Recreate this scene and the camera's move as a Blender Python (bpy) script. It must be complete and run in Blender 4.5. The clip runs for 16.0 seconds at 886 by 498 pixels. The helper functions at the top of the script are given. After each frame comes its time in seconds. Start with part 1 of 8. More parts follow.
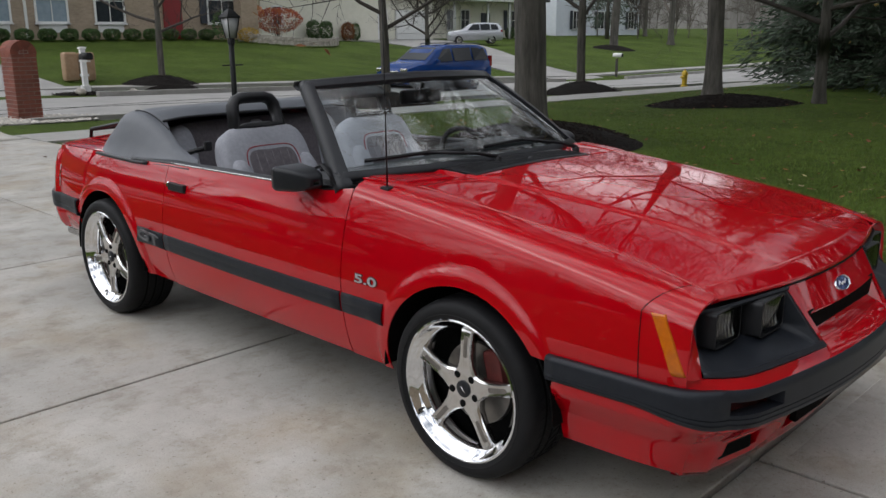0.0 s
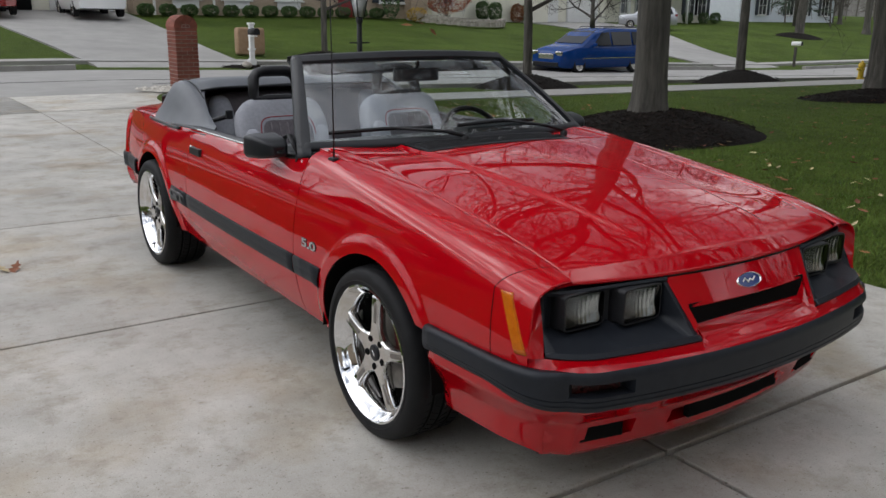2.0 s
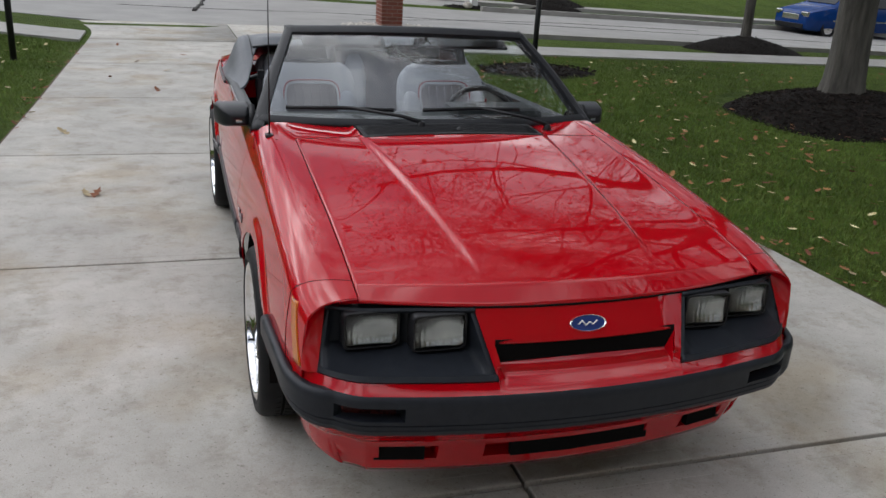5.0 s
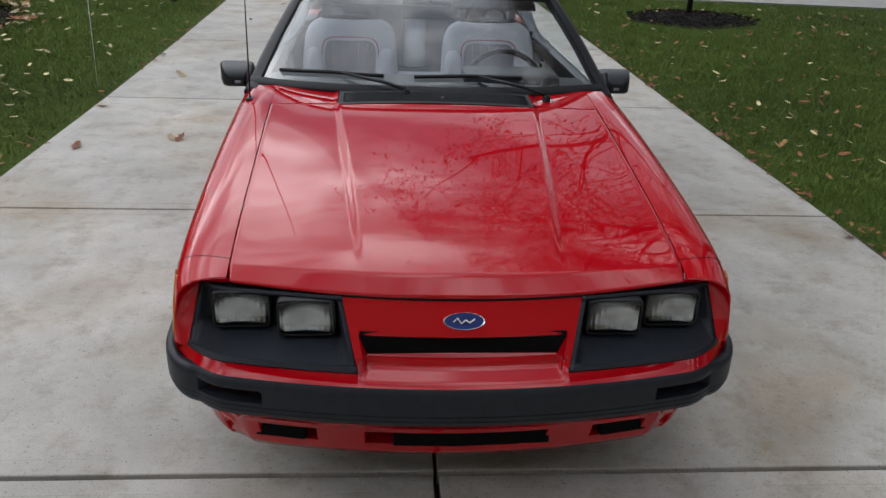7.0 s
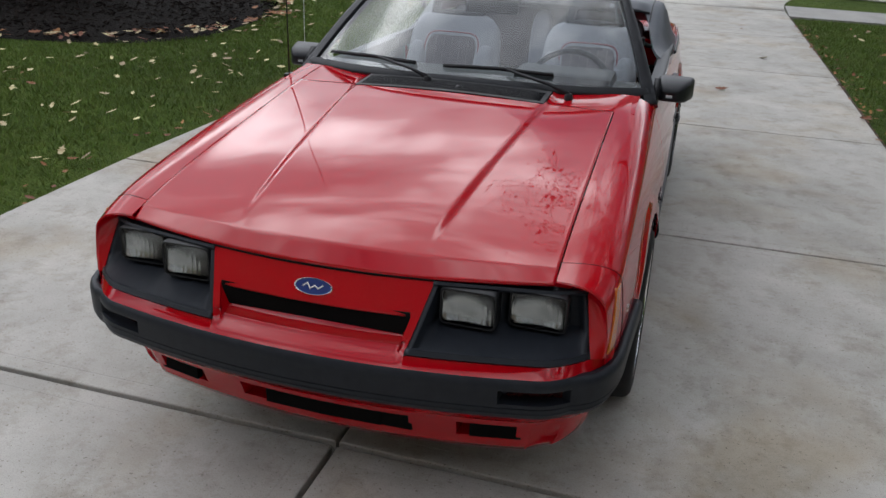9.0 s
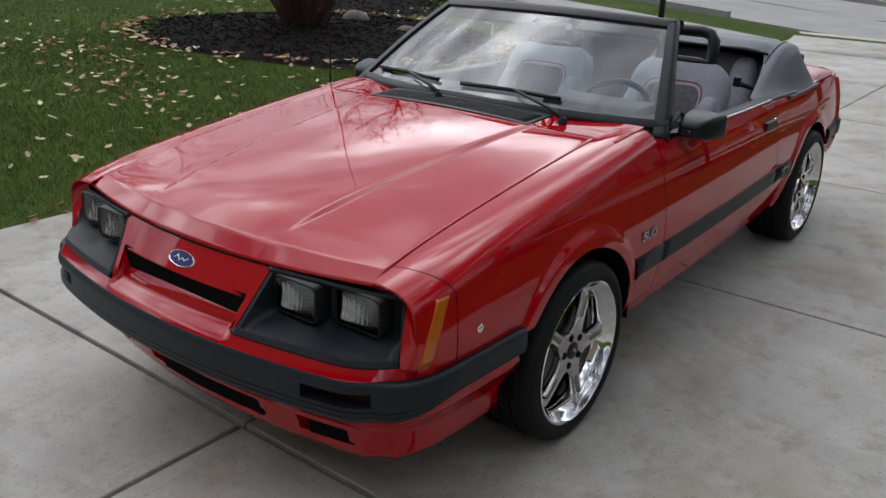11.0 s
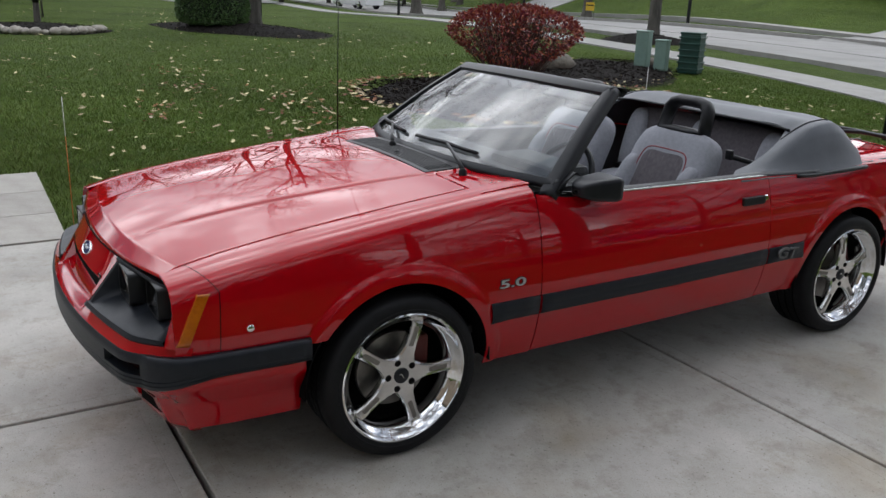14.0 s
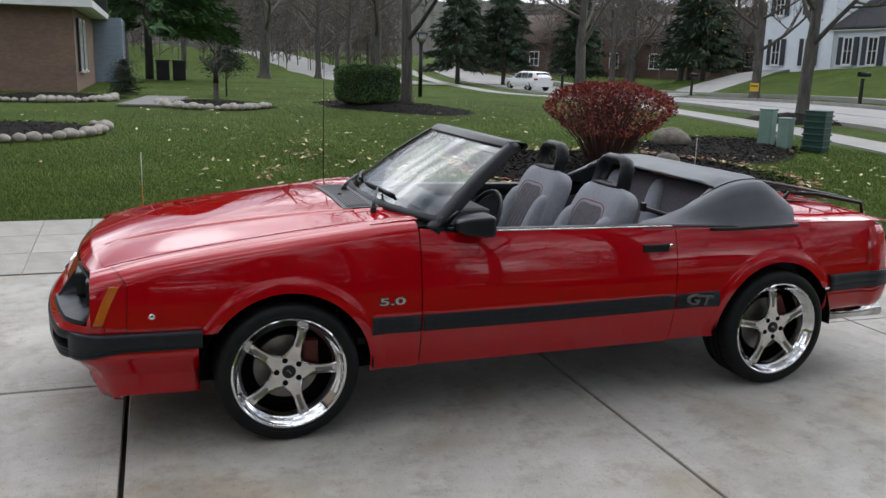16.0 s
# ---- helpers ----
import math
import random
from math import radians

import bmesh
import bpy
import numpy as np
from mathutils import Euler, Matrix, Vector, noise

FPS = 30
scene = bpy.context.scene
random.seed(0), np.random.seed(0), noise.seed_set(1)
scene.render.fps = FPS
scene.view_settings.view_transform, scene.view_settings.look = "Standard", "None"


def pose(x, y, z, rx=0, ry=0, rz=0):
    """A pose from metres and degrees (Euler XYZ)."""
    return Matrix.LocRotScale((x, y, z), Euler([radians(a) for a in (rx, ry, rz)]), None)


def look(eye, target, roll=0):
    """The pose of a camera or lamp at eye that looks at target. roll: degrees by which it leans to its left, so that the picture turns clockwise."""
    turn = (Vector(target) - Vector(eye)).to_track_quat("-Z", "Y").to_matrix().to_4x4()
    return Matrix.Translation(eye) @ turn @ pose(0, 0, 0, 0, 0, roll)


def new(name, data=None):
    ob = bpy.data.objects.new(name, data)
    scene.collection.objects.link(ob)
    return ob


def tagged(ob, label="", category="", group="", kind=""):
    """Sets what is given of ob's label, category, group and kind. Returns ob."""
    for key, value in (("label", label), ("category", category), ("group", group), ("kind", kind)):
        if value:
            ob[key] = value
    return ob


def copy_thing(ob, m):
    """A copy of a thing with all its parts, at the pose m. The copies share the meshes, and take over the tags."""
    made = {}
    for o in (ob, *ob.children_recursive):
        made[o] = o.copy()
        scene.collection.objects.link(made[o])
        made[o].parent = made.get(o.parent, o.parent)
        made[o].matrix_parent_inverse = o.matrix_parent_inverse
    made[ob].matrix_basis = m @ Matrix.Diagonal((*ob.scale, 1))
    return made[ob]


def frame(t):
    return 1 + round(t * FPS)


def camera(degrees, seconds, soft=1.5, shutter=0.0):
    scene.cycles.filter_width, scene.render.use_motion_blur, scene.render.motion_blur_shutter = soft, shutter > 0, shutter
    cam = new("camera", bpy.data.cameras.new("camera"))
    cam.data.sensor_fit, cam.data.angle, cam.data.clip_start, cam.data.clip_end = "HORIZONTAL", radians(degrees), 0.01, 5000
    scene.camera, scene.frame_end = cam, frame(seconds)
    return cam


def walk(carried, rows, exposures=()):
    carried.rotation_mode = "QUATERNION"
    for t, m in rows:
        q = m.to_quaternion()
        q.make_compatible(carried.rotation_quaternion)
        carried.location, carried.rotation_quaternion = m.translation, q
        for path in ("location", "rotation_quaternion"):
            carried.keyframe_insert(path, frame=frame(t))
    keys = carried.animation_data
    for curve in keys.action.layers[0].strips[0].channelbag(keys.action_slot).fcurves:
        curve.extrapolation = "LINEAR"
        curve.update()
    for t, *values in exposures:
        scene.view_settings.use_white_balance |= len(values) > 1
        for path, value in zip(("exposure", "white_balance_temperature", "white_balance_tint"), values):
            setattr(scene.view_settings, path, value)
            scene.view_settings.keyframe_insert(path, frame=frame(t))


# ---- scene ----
cam = camera(55.0, 16.0)
PATH = [
    (0, (-2.694, -1.731, 1.434), (-1.302, -0.382, 0.941), -0.3),
    (0.5, (-2.508, -1.87, 1.415), (-1.184, -0.458, 0.912), 0.7),
    (1, (-2.387, -2.041, 1.405), (-1.135, -0.567, 0.893), 0.8),
    (1.5, (-2.28, -2.219, 1.414), (-1.109, -0.684, 0.892), 1.1),
    (2, (-2.141, -2.36, 1.432), (-1.053, -0.769, 0.899), 0.8),
    (2.5, (-1.938, -2.478, 1.436), (-0.94, -0.833, 0.893), 1.6),
    (3, (-1.781, -2.574, 1.445), (-0.865, -0.885, 0.89), 1.4),
    (3.5, (-1.617, -2.669, 1.477), (-0.785, -0.943, 0.903), 2.0),
    (4, (-1.439, -2.731, 1.533), (-0.688, -0.978, 0.931), 2.3),
    (4.2, (-1.356, -2.737, 1.547), (-0.637, -0.974, 0.934), 2.7),
    (6.5, (-0.454, -2.813, 1.779), (-0.167, -1.006, 0.97), 2.7),
    (7, (-0.206, -2.794, 1.765), (-0.055, -0.98, 0.936), 2.4),
    (7.5, (0.06, -2.797, 1.765), (0.052, -0.983, 0.923), 1.8),
    (8, (0.372, -2.765, 1.745), (0.187, -0.955, 0.913), 1.6),
    (8.5, (0.671, -2.728, 1.727), (0.307, -0.943, 0.903), 1.5),
    (9, (0.929, -2.695, 1.688), (0.406, -0.942, 0.878), 2.0),
    (9.5, (1.21, -2.623, 1.657), (0.515, -0.92, 0.873), 1.9),
    (9.7, (1.336, -2.555, 1.635), (0.565, -0.881, 0.859), 1.5),
    (11.8, (2.241, -1.977, 1.581), (0.956, -0.614, 0.88), 3.1),
    (12, (2.307, -1.927, 1.589), (0.987, -0.597, 0.889), 3.2),
    (12.5, (2.519, -1.781, 1.619), (1.105, -0.545, 0.932), 2.8),
    (13, (2.729, -1.576, 1.62), (1.229, -0.425, 0.966), 2.9),
    (13.5, (2.967, -1.419, 1.634), (1.399, -0.349, 1.005), 2.6),
    (14, (3.222, -1.272, 1.626), (1.59, -0.28, 1.032), 2.0),
    (14.5, (3.487, -1.074, 1.63), (1.795, -0.166, 1.074), 2.1),
    (15, (3.761, -0.89, 1.631), (2.011, -0.071, 1.114), 1.7),
    (15.5, (4.017, -0.716, 1.609), (2.215, 0.012, 1.137), 1.0),
    (16, (4.255, -0.458, 1.604), (2.406, 0.171, 1.175), 1.6),
]
walk(cam, [(t, look(eye, target, roll)) for t, eye, target, roll in PATH], [(0, 0.08, 6700, 10), (4, 0.15, 6650, 10), (9.5, 0.12, 6500, 10), (12.5, 0.17, 6500, 10), (16, 0.48, 6500, 10)])

# ---- light ----
world = bpy.data.worlds.new("world")
scene.world = world
world.use_nodes = True
wn, wl = world.node_tree.nodes, world.node_tree.links
wn.clear()
SUN_EL, SUN_ROT = 42.0, 304.0
w_out, w_bg = wn.new("ShaderNodeOutputWorld"), wn.new("ShaderNodeBackground")
w_sky = wn.new("ShaderNodeTexSky")
w_sky.sky_type = "NISHITA"
w_sky.sun_disc = False
w_sky.sun_elevation, w_sky.sun_rotation = radians(SUN_EL), radians(SUN_ROT)
w_sky.air_density, w_sky.dust_density = 1.0, 2.0
w_tc, w_map = wn.new("ShaderNodeTexCoord"), wn.new("ShaderNodeMapping")
w_map.inputs["Scale"].default_value = (1.0, 1.0, 2.6)
w_map.inputs["Location"].default_value = (7.95, 4.19, 1.08)
w_noise, w_ramp, w_mix = wn.new("ShaderNodeTexNoise"), wn.new("ShaderNodeValToRGB"), wn.new("ShaderNodeMix")
w_noise.inputs["Scale"].default_value, w_noise.inputs["Detail"].default_value = 2.4, 5.0
w_noise.inputs["Roughness"].default_value = 0.55
w_ramp.color_ramp.elements[0].position, w_ramp.color_ramp.elements[0].color = 0.37, (1.8, 2.1, 2.7, 1)
w_ramp.color_ramp.elements[1].position, w_ramp.color_ramp.elements[1].color = 0.66, (18.0, 18.6, 19.6, 1)
w_mid = w_ramp.color_ramp.elements.new(0.51)
w_mid.color = (5.4, 5.8, 6.5, 1)
w_mix.data_type = "RGBA"
w_mix.inputs["Factor"].default_value = 0.95
wl.new(w_tc.outputs["Generated"], w_map.inputs["Vector"])
wl.new(w_map.outputs["Vector"], w_noise.inputs["Vector"])
wl.new(w_noise.outputs["Fac"], w_ramp.inputs["Fac"])
wl.new(w_sky.outputs["Color"], w_mix.inputs["A"])
# the cloud cover brightens towards the veiled sun
w_dot, w_pow, w_gain, w_scale = (wn.new("ShaderNode" + k) for k in ("VectorMath", "Math", "MapRange", "VectorMath"))
w_dot.operation, w_pow.operation, w_scale.operation = "DOT_PRODUCT", "POWER", "SCALE"
w_dot.inputs[1].default_value = (math.sin(radians(SUN_ROT)) * math.cos(radians(SUN_EL)), math.cos(radians(SUN_ROT)) * math.cos(radians(SUN_EL)), math.sin(radians(SUN_EL)))
w_pow.inputs[1].default_value = 3.0
w_pow.use_clamp = True
w_gain.inputs["To Min"].default_value, w_gain.inputs["To Max"].default_value = 0.93, 2.05
wl.new(w_tc.outputs["Generated"], w_dot.inputs[0])
wl.new(w_dot.outputs["Value"], w_pow.inputs[0])
wl.new(w_pow.outputs["Value"], w_gain.inputs["Value"])
wl.new(w_ramp.outputs["Color"], w_scale.inputs[0])
wl.new(w_gain.outputs["Result"], w_scale.inputs["Scale"])
wl.new(w_scale.outputs["Vector"], w_mix.inputs["B"])
wl.new(w_mix.outputs["Result"], w_bg.inputs["Color"])
w_bg.inputs["Strength"].default_value = 0.124
wl.new(w_bg.outputs["Background"], w_out.inputs["Surface"])
sun = new("sun", bpy.data.lights.new("sun", "SUN"))
sun.data.energy, sun.data.angle, sun.data.color = 0.5, radians(80), (1.0, 0.96, 0.9)
to_sun = Vector((math.sin(radians(SUN_ROT)) * math.cos(radians(SUN_EL)), math.cos(radians(SUN_ROT)) * math.cos(radians(SUN_EL)), math.sin(radians(SUN_EL))))
sun.matrix_world = look(to_sun * 60, (0, 0, 0))


# ---- materials ----
def pbr(name, c1, c2=None, scale=8.0, rough=0.6, metal=0.0, bump=0.0, bscale=None, coat=0.0, fine=None, rnd=0.0, rvar=0.0, big=None, stretch=(1, 1, 1), spec=0.5):
    """A node material: base colour between c1 and c2 by noise, a second colour noise (big: scale, amount), bump, and a tint by object."""
    m = bpy.data.materials.new(name)
    m.use_nodes = True
    nt = m.node_tree
    n, l = nt.nodes, nt.links
    b = n["Principled BSDF"]
    b.inputs["Roughness"].default_value, b.inputs["Metallic"].default_value = rough, metal
    b.inputs["Specular IOR Level"].default_value = spec
    if coat:
        b.inputs["Coat Weight"].default_value, b.inputs["Coat Roughness"].default_value = coat, 0.02
        b.inputs["Coat IOR"].default_value = 1.45
    tc, mp = n.new("ShaderNodeTexCoord"), n.new("ShaderNodeMapping")
    mp.inputs["Scale"].default_value = stretch
    l.new(tc.outputs["Object"], mp.inputs["Vector"])
    no = n.new("ShaderNodeTexNoise")
    no.inputs["Scale"].default_value, no.inputs["Detail"].default_value, no.inputs["Roughness"].default_value = scale, 6.0, 0.62
    l.new(mp.outputs["Vector"], no.inputs["Vector"])
    rp = n.new("ShaderNodeValToRGB")
    rp.color_ramp.elements[0].position, rp.color_ramp.elements[1].position = 0.32, 0.68
    rp.color_ramp.elements[0].color, rp.color_ramp.elements[1].color = (*c1, 1), (*(c2 or c1), 1)
    l.new(no.outputs["Fac"], rp.inputs["Fac"])
    col = rp.outputs["Color"]
    if big:
        n2 = n.new("ShaderNodeTexNoise")
        n2.inputs["Scale"].default_value, n2.inputs["Detail"].default_value = big[0], 4.0
        l.new(mp.outputs["Vector"], n2.inputs["Vector"])
        mr = n.new("ShaderNodeMapRange")
        mr.inputs["From Min"].default_value, mr.inputs["From Max"].default_value = 0.3, 0.7
        mr.inputs["To Min"].default_value, mr.inputs["To Max"].default_value = 1 - big[1], 1 + big[1]
        l.new(n2.outputs["Fac"], mr.inputs["Value"])
        hs = n.new("ShaderNodeHueSaturation")
        l.new(mr.outputs["Result"], hs.inputs["Value"])
        l.new(col, hs.inputs["Color"])
        col = hs.outputs["Color"]
    if rnd:
        oi, mr = n.new("ShaderNodeObjectInfo"), n.new("ShaderNodeMapRange")
        mr.inputs["To Min"].default_value, mr.inputs["To Max"].default_value = 1 - rnd, 1 + rnd
        l.new(oi.outputs["Random"], mr.inputs["Value"])
        hs = n.new("ShaderNodeHueSaturation")
        l.new(mr.outputs["Result"], hs.inputs["Value"])
        l.new(col, hs.inputs["Color"])
        col = hs.outputs["Color"]
    l.new(col, b.inputs["Base Color"])
    if rvar:
        mr = n.new("ShaderNodeMapRange")
        mr.inputs["To Min"].default_value, mr.inputs["To Max"].default_value = max(rough - rvar, 0), rough + rvar
        l.new(no.outputs["Fac"], mr.inputs["Value"])
        l.new(mr.outputs["Result"], b.inputs["Roughness"])
    if bump:
        nb = n.new("ShaderNodeTexNoise")
        nb.inputs["Scale"].default_value, nb.inputs["Detail"].default_value = bscale or scale * 6, 5.0
        l.new(mp.outputs["Vector"], nb.inputs["Vector"])
        bp = n.new("ShaderNodeBump")
        bp.inputs["Strength"].default_value, bp.inputs["Distance"].default_value = min(bump, 1.0), fine or 0.01
        l.new(nb.outputs["Fac"], bp.inputs["Height"])
        l.new(bp.outputs["Normal"], b.inputs["Normal"])
    return m


def island_tint(m, amount=0.25, hue=0.0):
    """Vary a material's colour from loose piece to loose piece of one mesh."""
    n, l = m.node_tree.nodes, m.node_tree.links
    b = n["Principled BSDF"]
    src = b.inputs["Base Color"].links[0].from_socket
    ge, hs, mr = n.new("ShaderNodeNewGeometry"), n.new("ShaderNodeHueSaturation"), n.new("ShaderNodeMapRange")
    mr.inputs["To Min"].default_value, mr.inputs["To Max"].default_value = 1 - amount, 1 + amount
    l.new(ge.outputs["Random Per Island"], mr.inputs["Value"])
    l.new(mr.outputs["Result"], hs.inputs["Value"])
    if hue:
        m2 = n.new("ShaderNodeMapRange")
        m2.inputs["To Min"].default_value, m2.inputs["To Max"].default_value = 0.5 - hue, 0.5 + hue
        l.new(ge.outputs["Random Per Island"], m2.inputs["Value"])
        l.new(m2.outputs["Result"], hs.inputs["Hue"])
    l.new(src, hs.inputs["Color"])
    l.new(hs.outputs["Color"], b.inputs["Base Color"])
    return m


def glass(name, tint=(0.92, 0.97, 0.95), rough=0.0, ior=1.5, mixin=0.0):
    m = bpy.data.materials.new(name)
    m.use_nodes = True
    n, l = m.node_tree.nodes, m.node_tree.links
    n.clear()
    o, g, t, mx, fr = (n.new("ShaderNode" + k) for k in ("OutputMaterial", "BsdfGlossy", "BsdfTransparent", "MixShader", "Fresnel"))
    g.inputs["Roughness"].default_value = rough
    t.inputs["Color"].default_value = (*tint, 1)
    fr.inputs["IOR"].default_value = ior
    l.new(fr.outputs["Fac"], mx.inputs["Fac"])
    l.new(t.outputs["BSDF"], mx.inputs[1])
    l.new(g.outputs["BSDF"], mx.inputs[2])
    l.new(mx.outputs["Shader"], o.inputs["Surface"])
    return m


RED = pbr("red_paint", (0.40, 0.0009, 0.0055), (0.42, 0.0013, 0.007), 3.0, 0.5, coat=1.0, big=(1.2, 0.04), spec=0.0)
RED.node_tree.nodes["Principled BSDF"].inputs["Coat IOR"].default_value = 1.53
DARK = pbr("charcoal_trim", (0.009, 0.011, 0.016), (0.014, 0.017, 0.023), 30, 0.45, bump=0.12, bscale=500, fine=0.002, spec=0.30)
BLACK = pbr("black_plastic", (0.010, 0.010, 0.012), (0.015, 0.015, 0.017), 30, 0.42, bump=0.1, bscale=400, fine=0.002, spec=0.28)
BLACKGLOSS = pbr("black_frame", (0.012, 0.013, 0.016), (0.017, 0.018, 0.021), 20, 0.38, spec=0.28)
# black of the underbody, also painted where grille, slots and wheels lie in shade
VOID = pbr("underbody_shade_black", (0.006, 0.006, 0.006), (0.007, 0.007, 0.007), 10, 0.9, spec=0.05)
RUBBER = pbr("tyre_rubber", (0.007, 0.007, 0.008), (0.012, 0.012, 0.013), 14, 0.62, bump=0.2, bscale=120, fine=0.002, spec=0.2)
CHROME = pbr("chrome", (0.82, 0.82, 0.83), None, 5, 0.06, metal=1.0)
CHROMESOFT = pbr("polished_alloy", (0.58, 0.57, 0.56), (0.66, 0.65, 0.64), 9, 0.17, metal=1.0)
REFLECTOR = pbr("lamp_reflector", (0.30, 0.31, 0.32), (0.55, 0.56, 0.57), 16, 0.18, metal=1.0)
BOULDER = pbr("weathered_boulder", (0.10, 0.085, 0.07), (0.22, 0.195, 0.16), 6, 0.9, bump=0.6, bscale=18, fine=0.03)
SIGNAL = pbr("dark_signal_lens", (0.03, 0.003, 0.003), (0.045, 0.004, 0.004), 60, 0.25)
SATIN = pbr("satin_badge", (0.085, 0.088, 0.095), (0.11, 0.115, 0.12), 20, 0.45)
BADGE = pbr("badge_silver", (0.42, 0.42, 0.43), (0.52, 0.52, 0.53), 30, 0.38, metal=0.35)
STEEL = pbr("brake_steel", (0.20, 0.19, 0.18), (0.30, 0.28, 0.26), 20, 0.45, metal=1.0)
RUST = pbr("brake_red", (0.07, 0.01, 0.008), (0.11, 0.015, 0.012), 20, 0.6)
AMBER = pbr("amber_lens", (0.46, 0.105, 0.003), (0.56, 0.14, 0.004), 60, 0.12, coat=0.6, bump=0.3, bscale=260, fine=0.003)
REDLENS = pbr("tail_lens", (0.20, 0.004, 0.004), (0.26, 0.006, 0.006), 60, 0.15, coat=0.8)
VINYL = pbr("grey_vinyl", (0.070, 0.077, 0.090), (0.088, 0.095, 0.108), 7, 0.46, bump=0.12, bscale=9, fine=0.012, big=(2.0, 0.08))
CLOTH = pbr("grey_cloth", (0.25, 0.255, 0.285), (0.31, 0.315, 0.345), 60, 0.85, bump=0.4, bscale=500, fine=0.002, big=(6, 0.1))
CLOTHDARK = pbr("charcoal_cloth", (0.085, 0.075, 0.085), (0.13, 0.115, 0.125), 50, 0.9, bump=0.4, bscale=400, fine=0.002)
PIPING = pbr("red_piping", (0.22, 0.012, 0.02), None, 50, 0.7)
INTERIOR = pbr("dark_interior", (0.03, 0.032, 0.036), (0.045, 0.047, 0.05), 20, 0.6)
CARPET = pbr("carpet", (0.03, 0.03, 0.033), (0.05, 0.05, 0.054), 80, 0.95)
EMBLEM = pbr("emblem_blue", (0.01, 0.03, 0.16), None, 10, 0.25, coat=1.0)
WHITE = pbr("white_paint", (0.72, 0.72, 0.70), (0.78, 0.78, 0.76), 5, 0.5)
WS_GLASS = glass("windshield_glass", (0.88, 0.95, 0.95), 0.0, 2.05)
LENS_GLASS = glass("lamp_glass", (0.95, 0.97, 0.97), 0.02, 1.55)
CONCRETE = pbr("driveway_concrete", (0.345, 0.328, 0.295), (0.47, 0.451, 0.415), 2.6, 0.75, bump=0.25, bscale=90, fine=0.004, rnd=0.05, big=(0.7, 0.15), rvar=0.12)


def stain(m, scale, lo, hi, colour, amount, detail=5.0, rough=0.6, stretch=(1, 1, 1)):
    """Lay blotches of another colour over a material's base colour."""
    n, l = m.node_tree.nodes, m.node_tree.links
    b = n["Principled BSDF"]
    src = b.inputs["Base Color"].links[0].from_socket
    tc, mp, no, mr, mx = (n.new("ShaderNode" + k) for k in ("TexCoord", "Mapping", "TexNoise", "MapRange", "Mix"))
    mp.inputs["Scale"].default_value = stretch
    no.inputs["Scale"].default_value, no.inputs["Detail"].default_value, no.inputs["Roughness"].default_value = scale, detail, rough
    mr.inputs["From Min"].default_value, mr.inputs["From Max"].default_value, mr.inputs["To Max"].default_value = lo, hi, amount
    mx.data_type, mx.blend_type = "RGBA", "MULTIPLY"
    mx.inputs["B"].default_value = (*colour, 1)
    l.new(tc.outputs["Object"], mp.inputs["Vector"])
    l.new(mp.outputs["Vector"], no.inputs["Vector"])
    l.new(no.outputs["Fac"], mr.inputs["Value"])
    l.new(mr.outputs["Result"], mx.inputs["Factor"])
    l.new(src, mx.inputs["A"])
    l.new(mx.outputs["Result"], b.inputs["Base Color"])
    return m


stain(CONCRETE, 1.1, 0.50, 0.66, (0.80, 0.70, 0.56), 0.75)
stain(CONCRETE, 5.0, 0.50, 0.68, (0.66, 0.62, 0.56), 0.85, 9.0, 0.75)
stain(CONCRETE, 75.0, 0.64, 0.70, (0.45, 0.42, 0.38), 0.8, 2.0)
stain(CONCRETE, 190.0, 0.50, 0.62, (0.74, 0.73, 0.71), 0.55, 3.0, 0.7)
stain(CONCRETE, 32.0, 0.52, 0.70, (0.82, 0.80, 0.77), 0.6, 7.0, 0.75)
stain(CONCRETE, 16.0, 0.68, 0.74, (0.42, 0.36, 0.30), 0.6, 4.0)
ROADMAT = pbr("street_concrete", (0.24, 0.232, 0.22), (0.30, 0.29, 0.275), 1.2, 0.85, bump=0.2, bscale=60, big=(0.25, 0.08))
WALKMAT = pbr("walk_concrete", (0.27, 0.262, 0.245), (0.34, 0.328, 0.305), 3, 0.85, bump=0.2, bscale=60, rnd=0.04)
KERBMAT = pbr("kerb_concrete", (0.24, 0.23, 0.21), (0.32, 0.31, 0.29), 3, 0.9, bump=0.3, bscale=40)
JOINT = pbr("joint_filler", (0.02, 0.018, 0.015), (0.035, 0.03, 0.026), 30, 0.9)
GRASS = pbr("lawn", (0.050, 0.082, 0.014), (0.089, 0.129, 0.024), 9, 0.9, spec=0.1, bump=1.0, bscale=60, fine=0.05, big=(0.35, 0.22))
stain(GRASS, 0.8, 0.46, 0.66, (0.62, 0.70, 0.55), 0.6)
stain(GRASS, 5.0, 0.50, 0.68, (1.0, 0.80, 0.55), 0.45, 6.0, 0.7)
BLADE = island_tint(pbr("grass_blade", (0.080, 0.128, 0.021), (0.138, 0.190, 0.040), 2.0, 0.6, big=(0.4, 0.2), spec=0.15), 0.35, 0.02)
SOIL = pbr("soil_edge", (0.05, 0.035, 0.022), (0.09, 0.065, 0.04), 14, 0.95, bump=0.8, bscale=60, fine=0.02)
MULCH = pbr("mulch", (0.007, 0.006, 0.005), (0.020, 0.016, 0.014), 26, 0.95, spec=0.1, bump=1.0, bscale=55, fine=0.04)
CHIP = island_tint(pbr("mulch_chip", (0.009, 0.007, 0.006), (0.026, 0.019, 0.016), 20, 0.9, spec=0.1), 0.6)
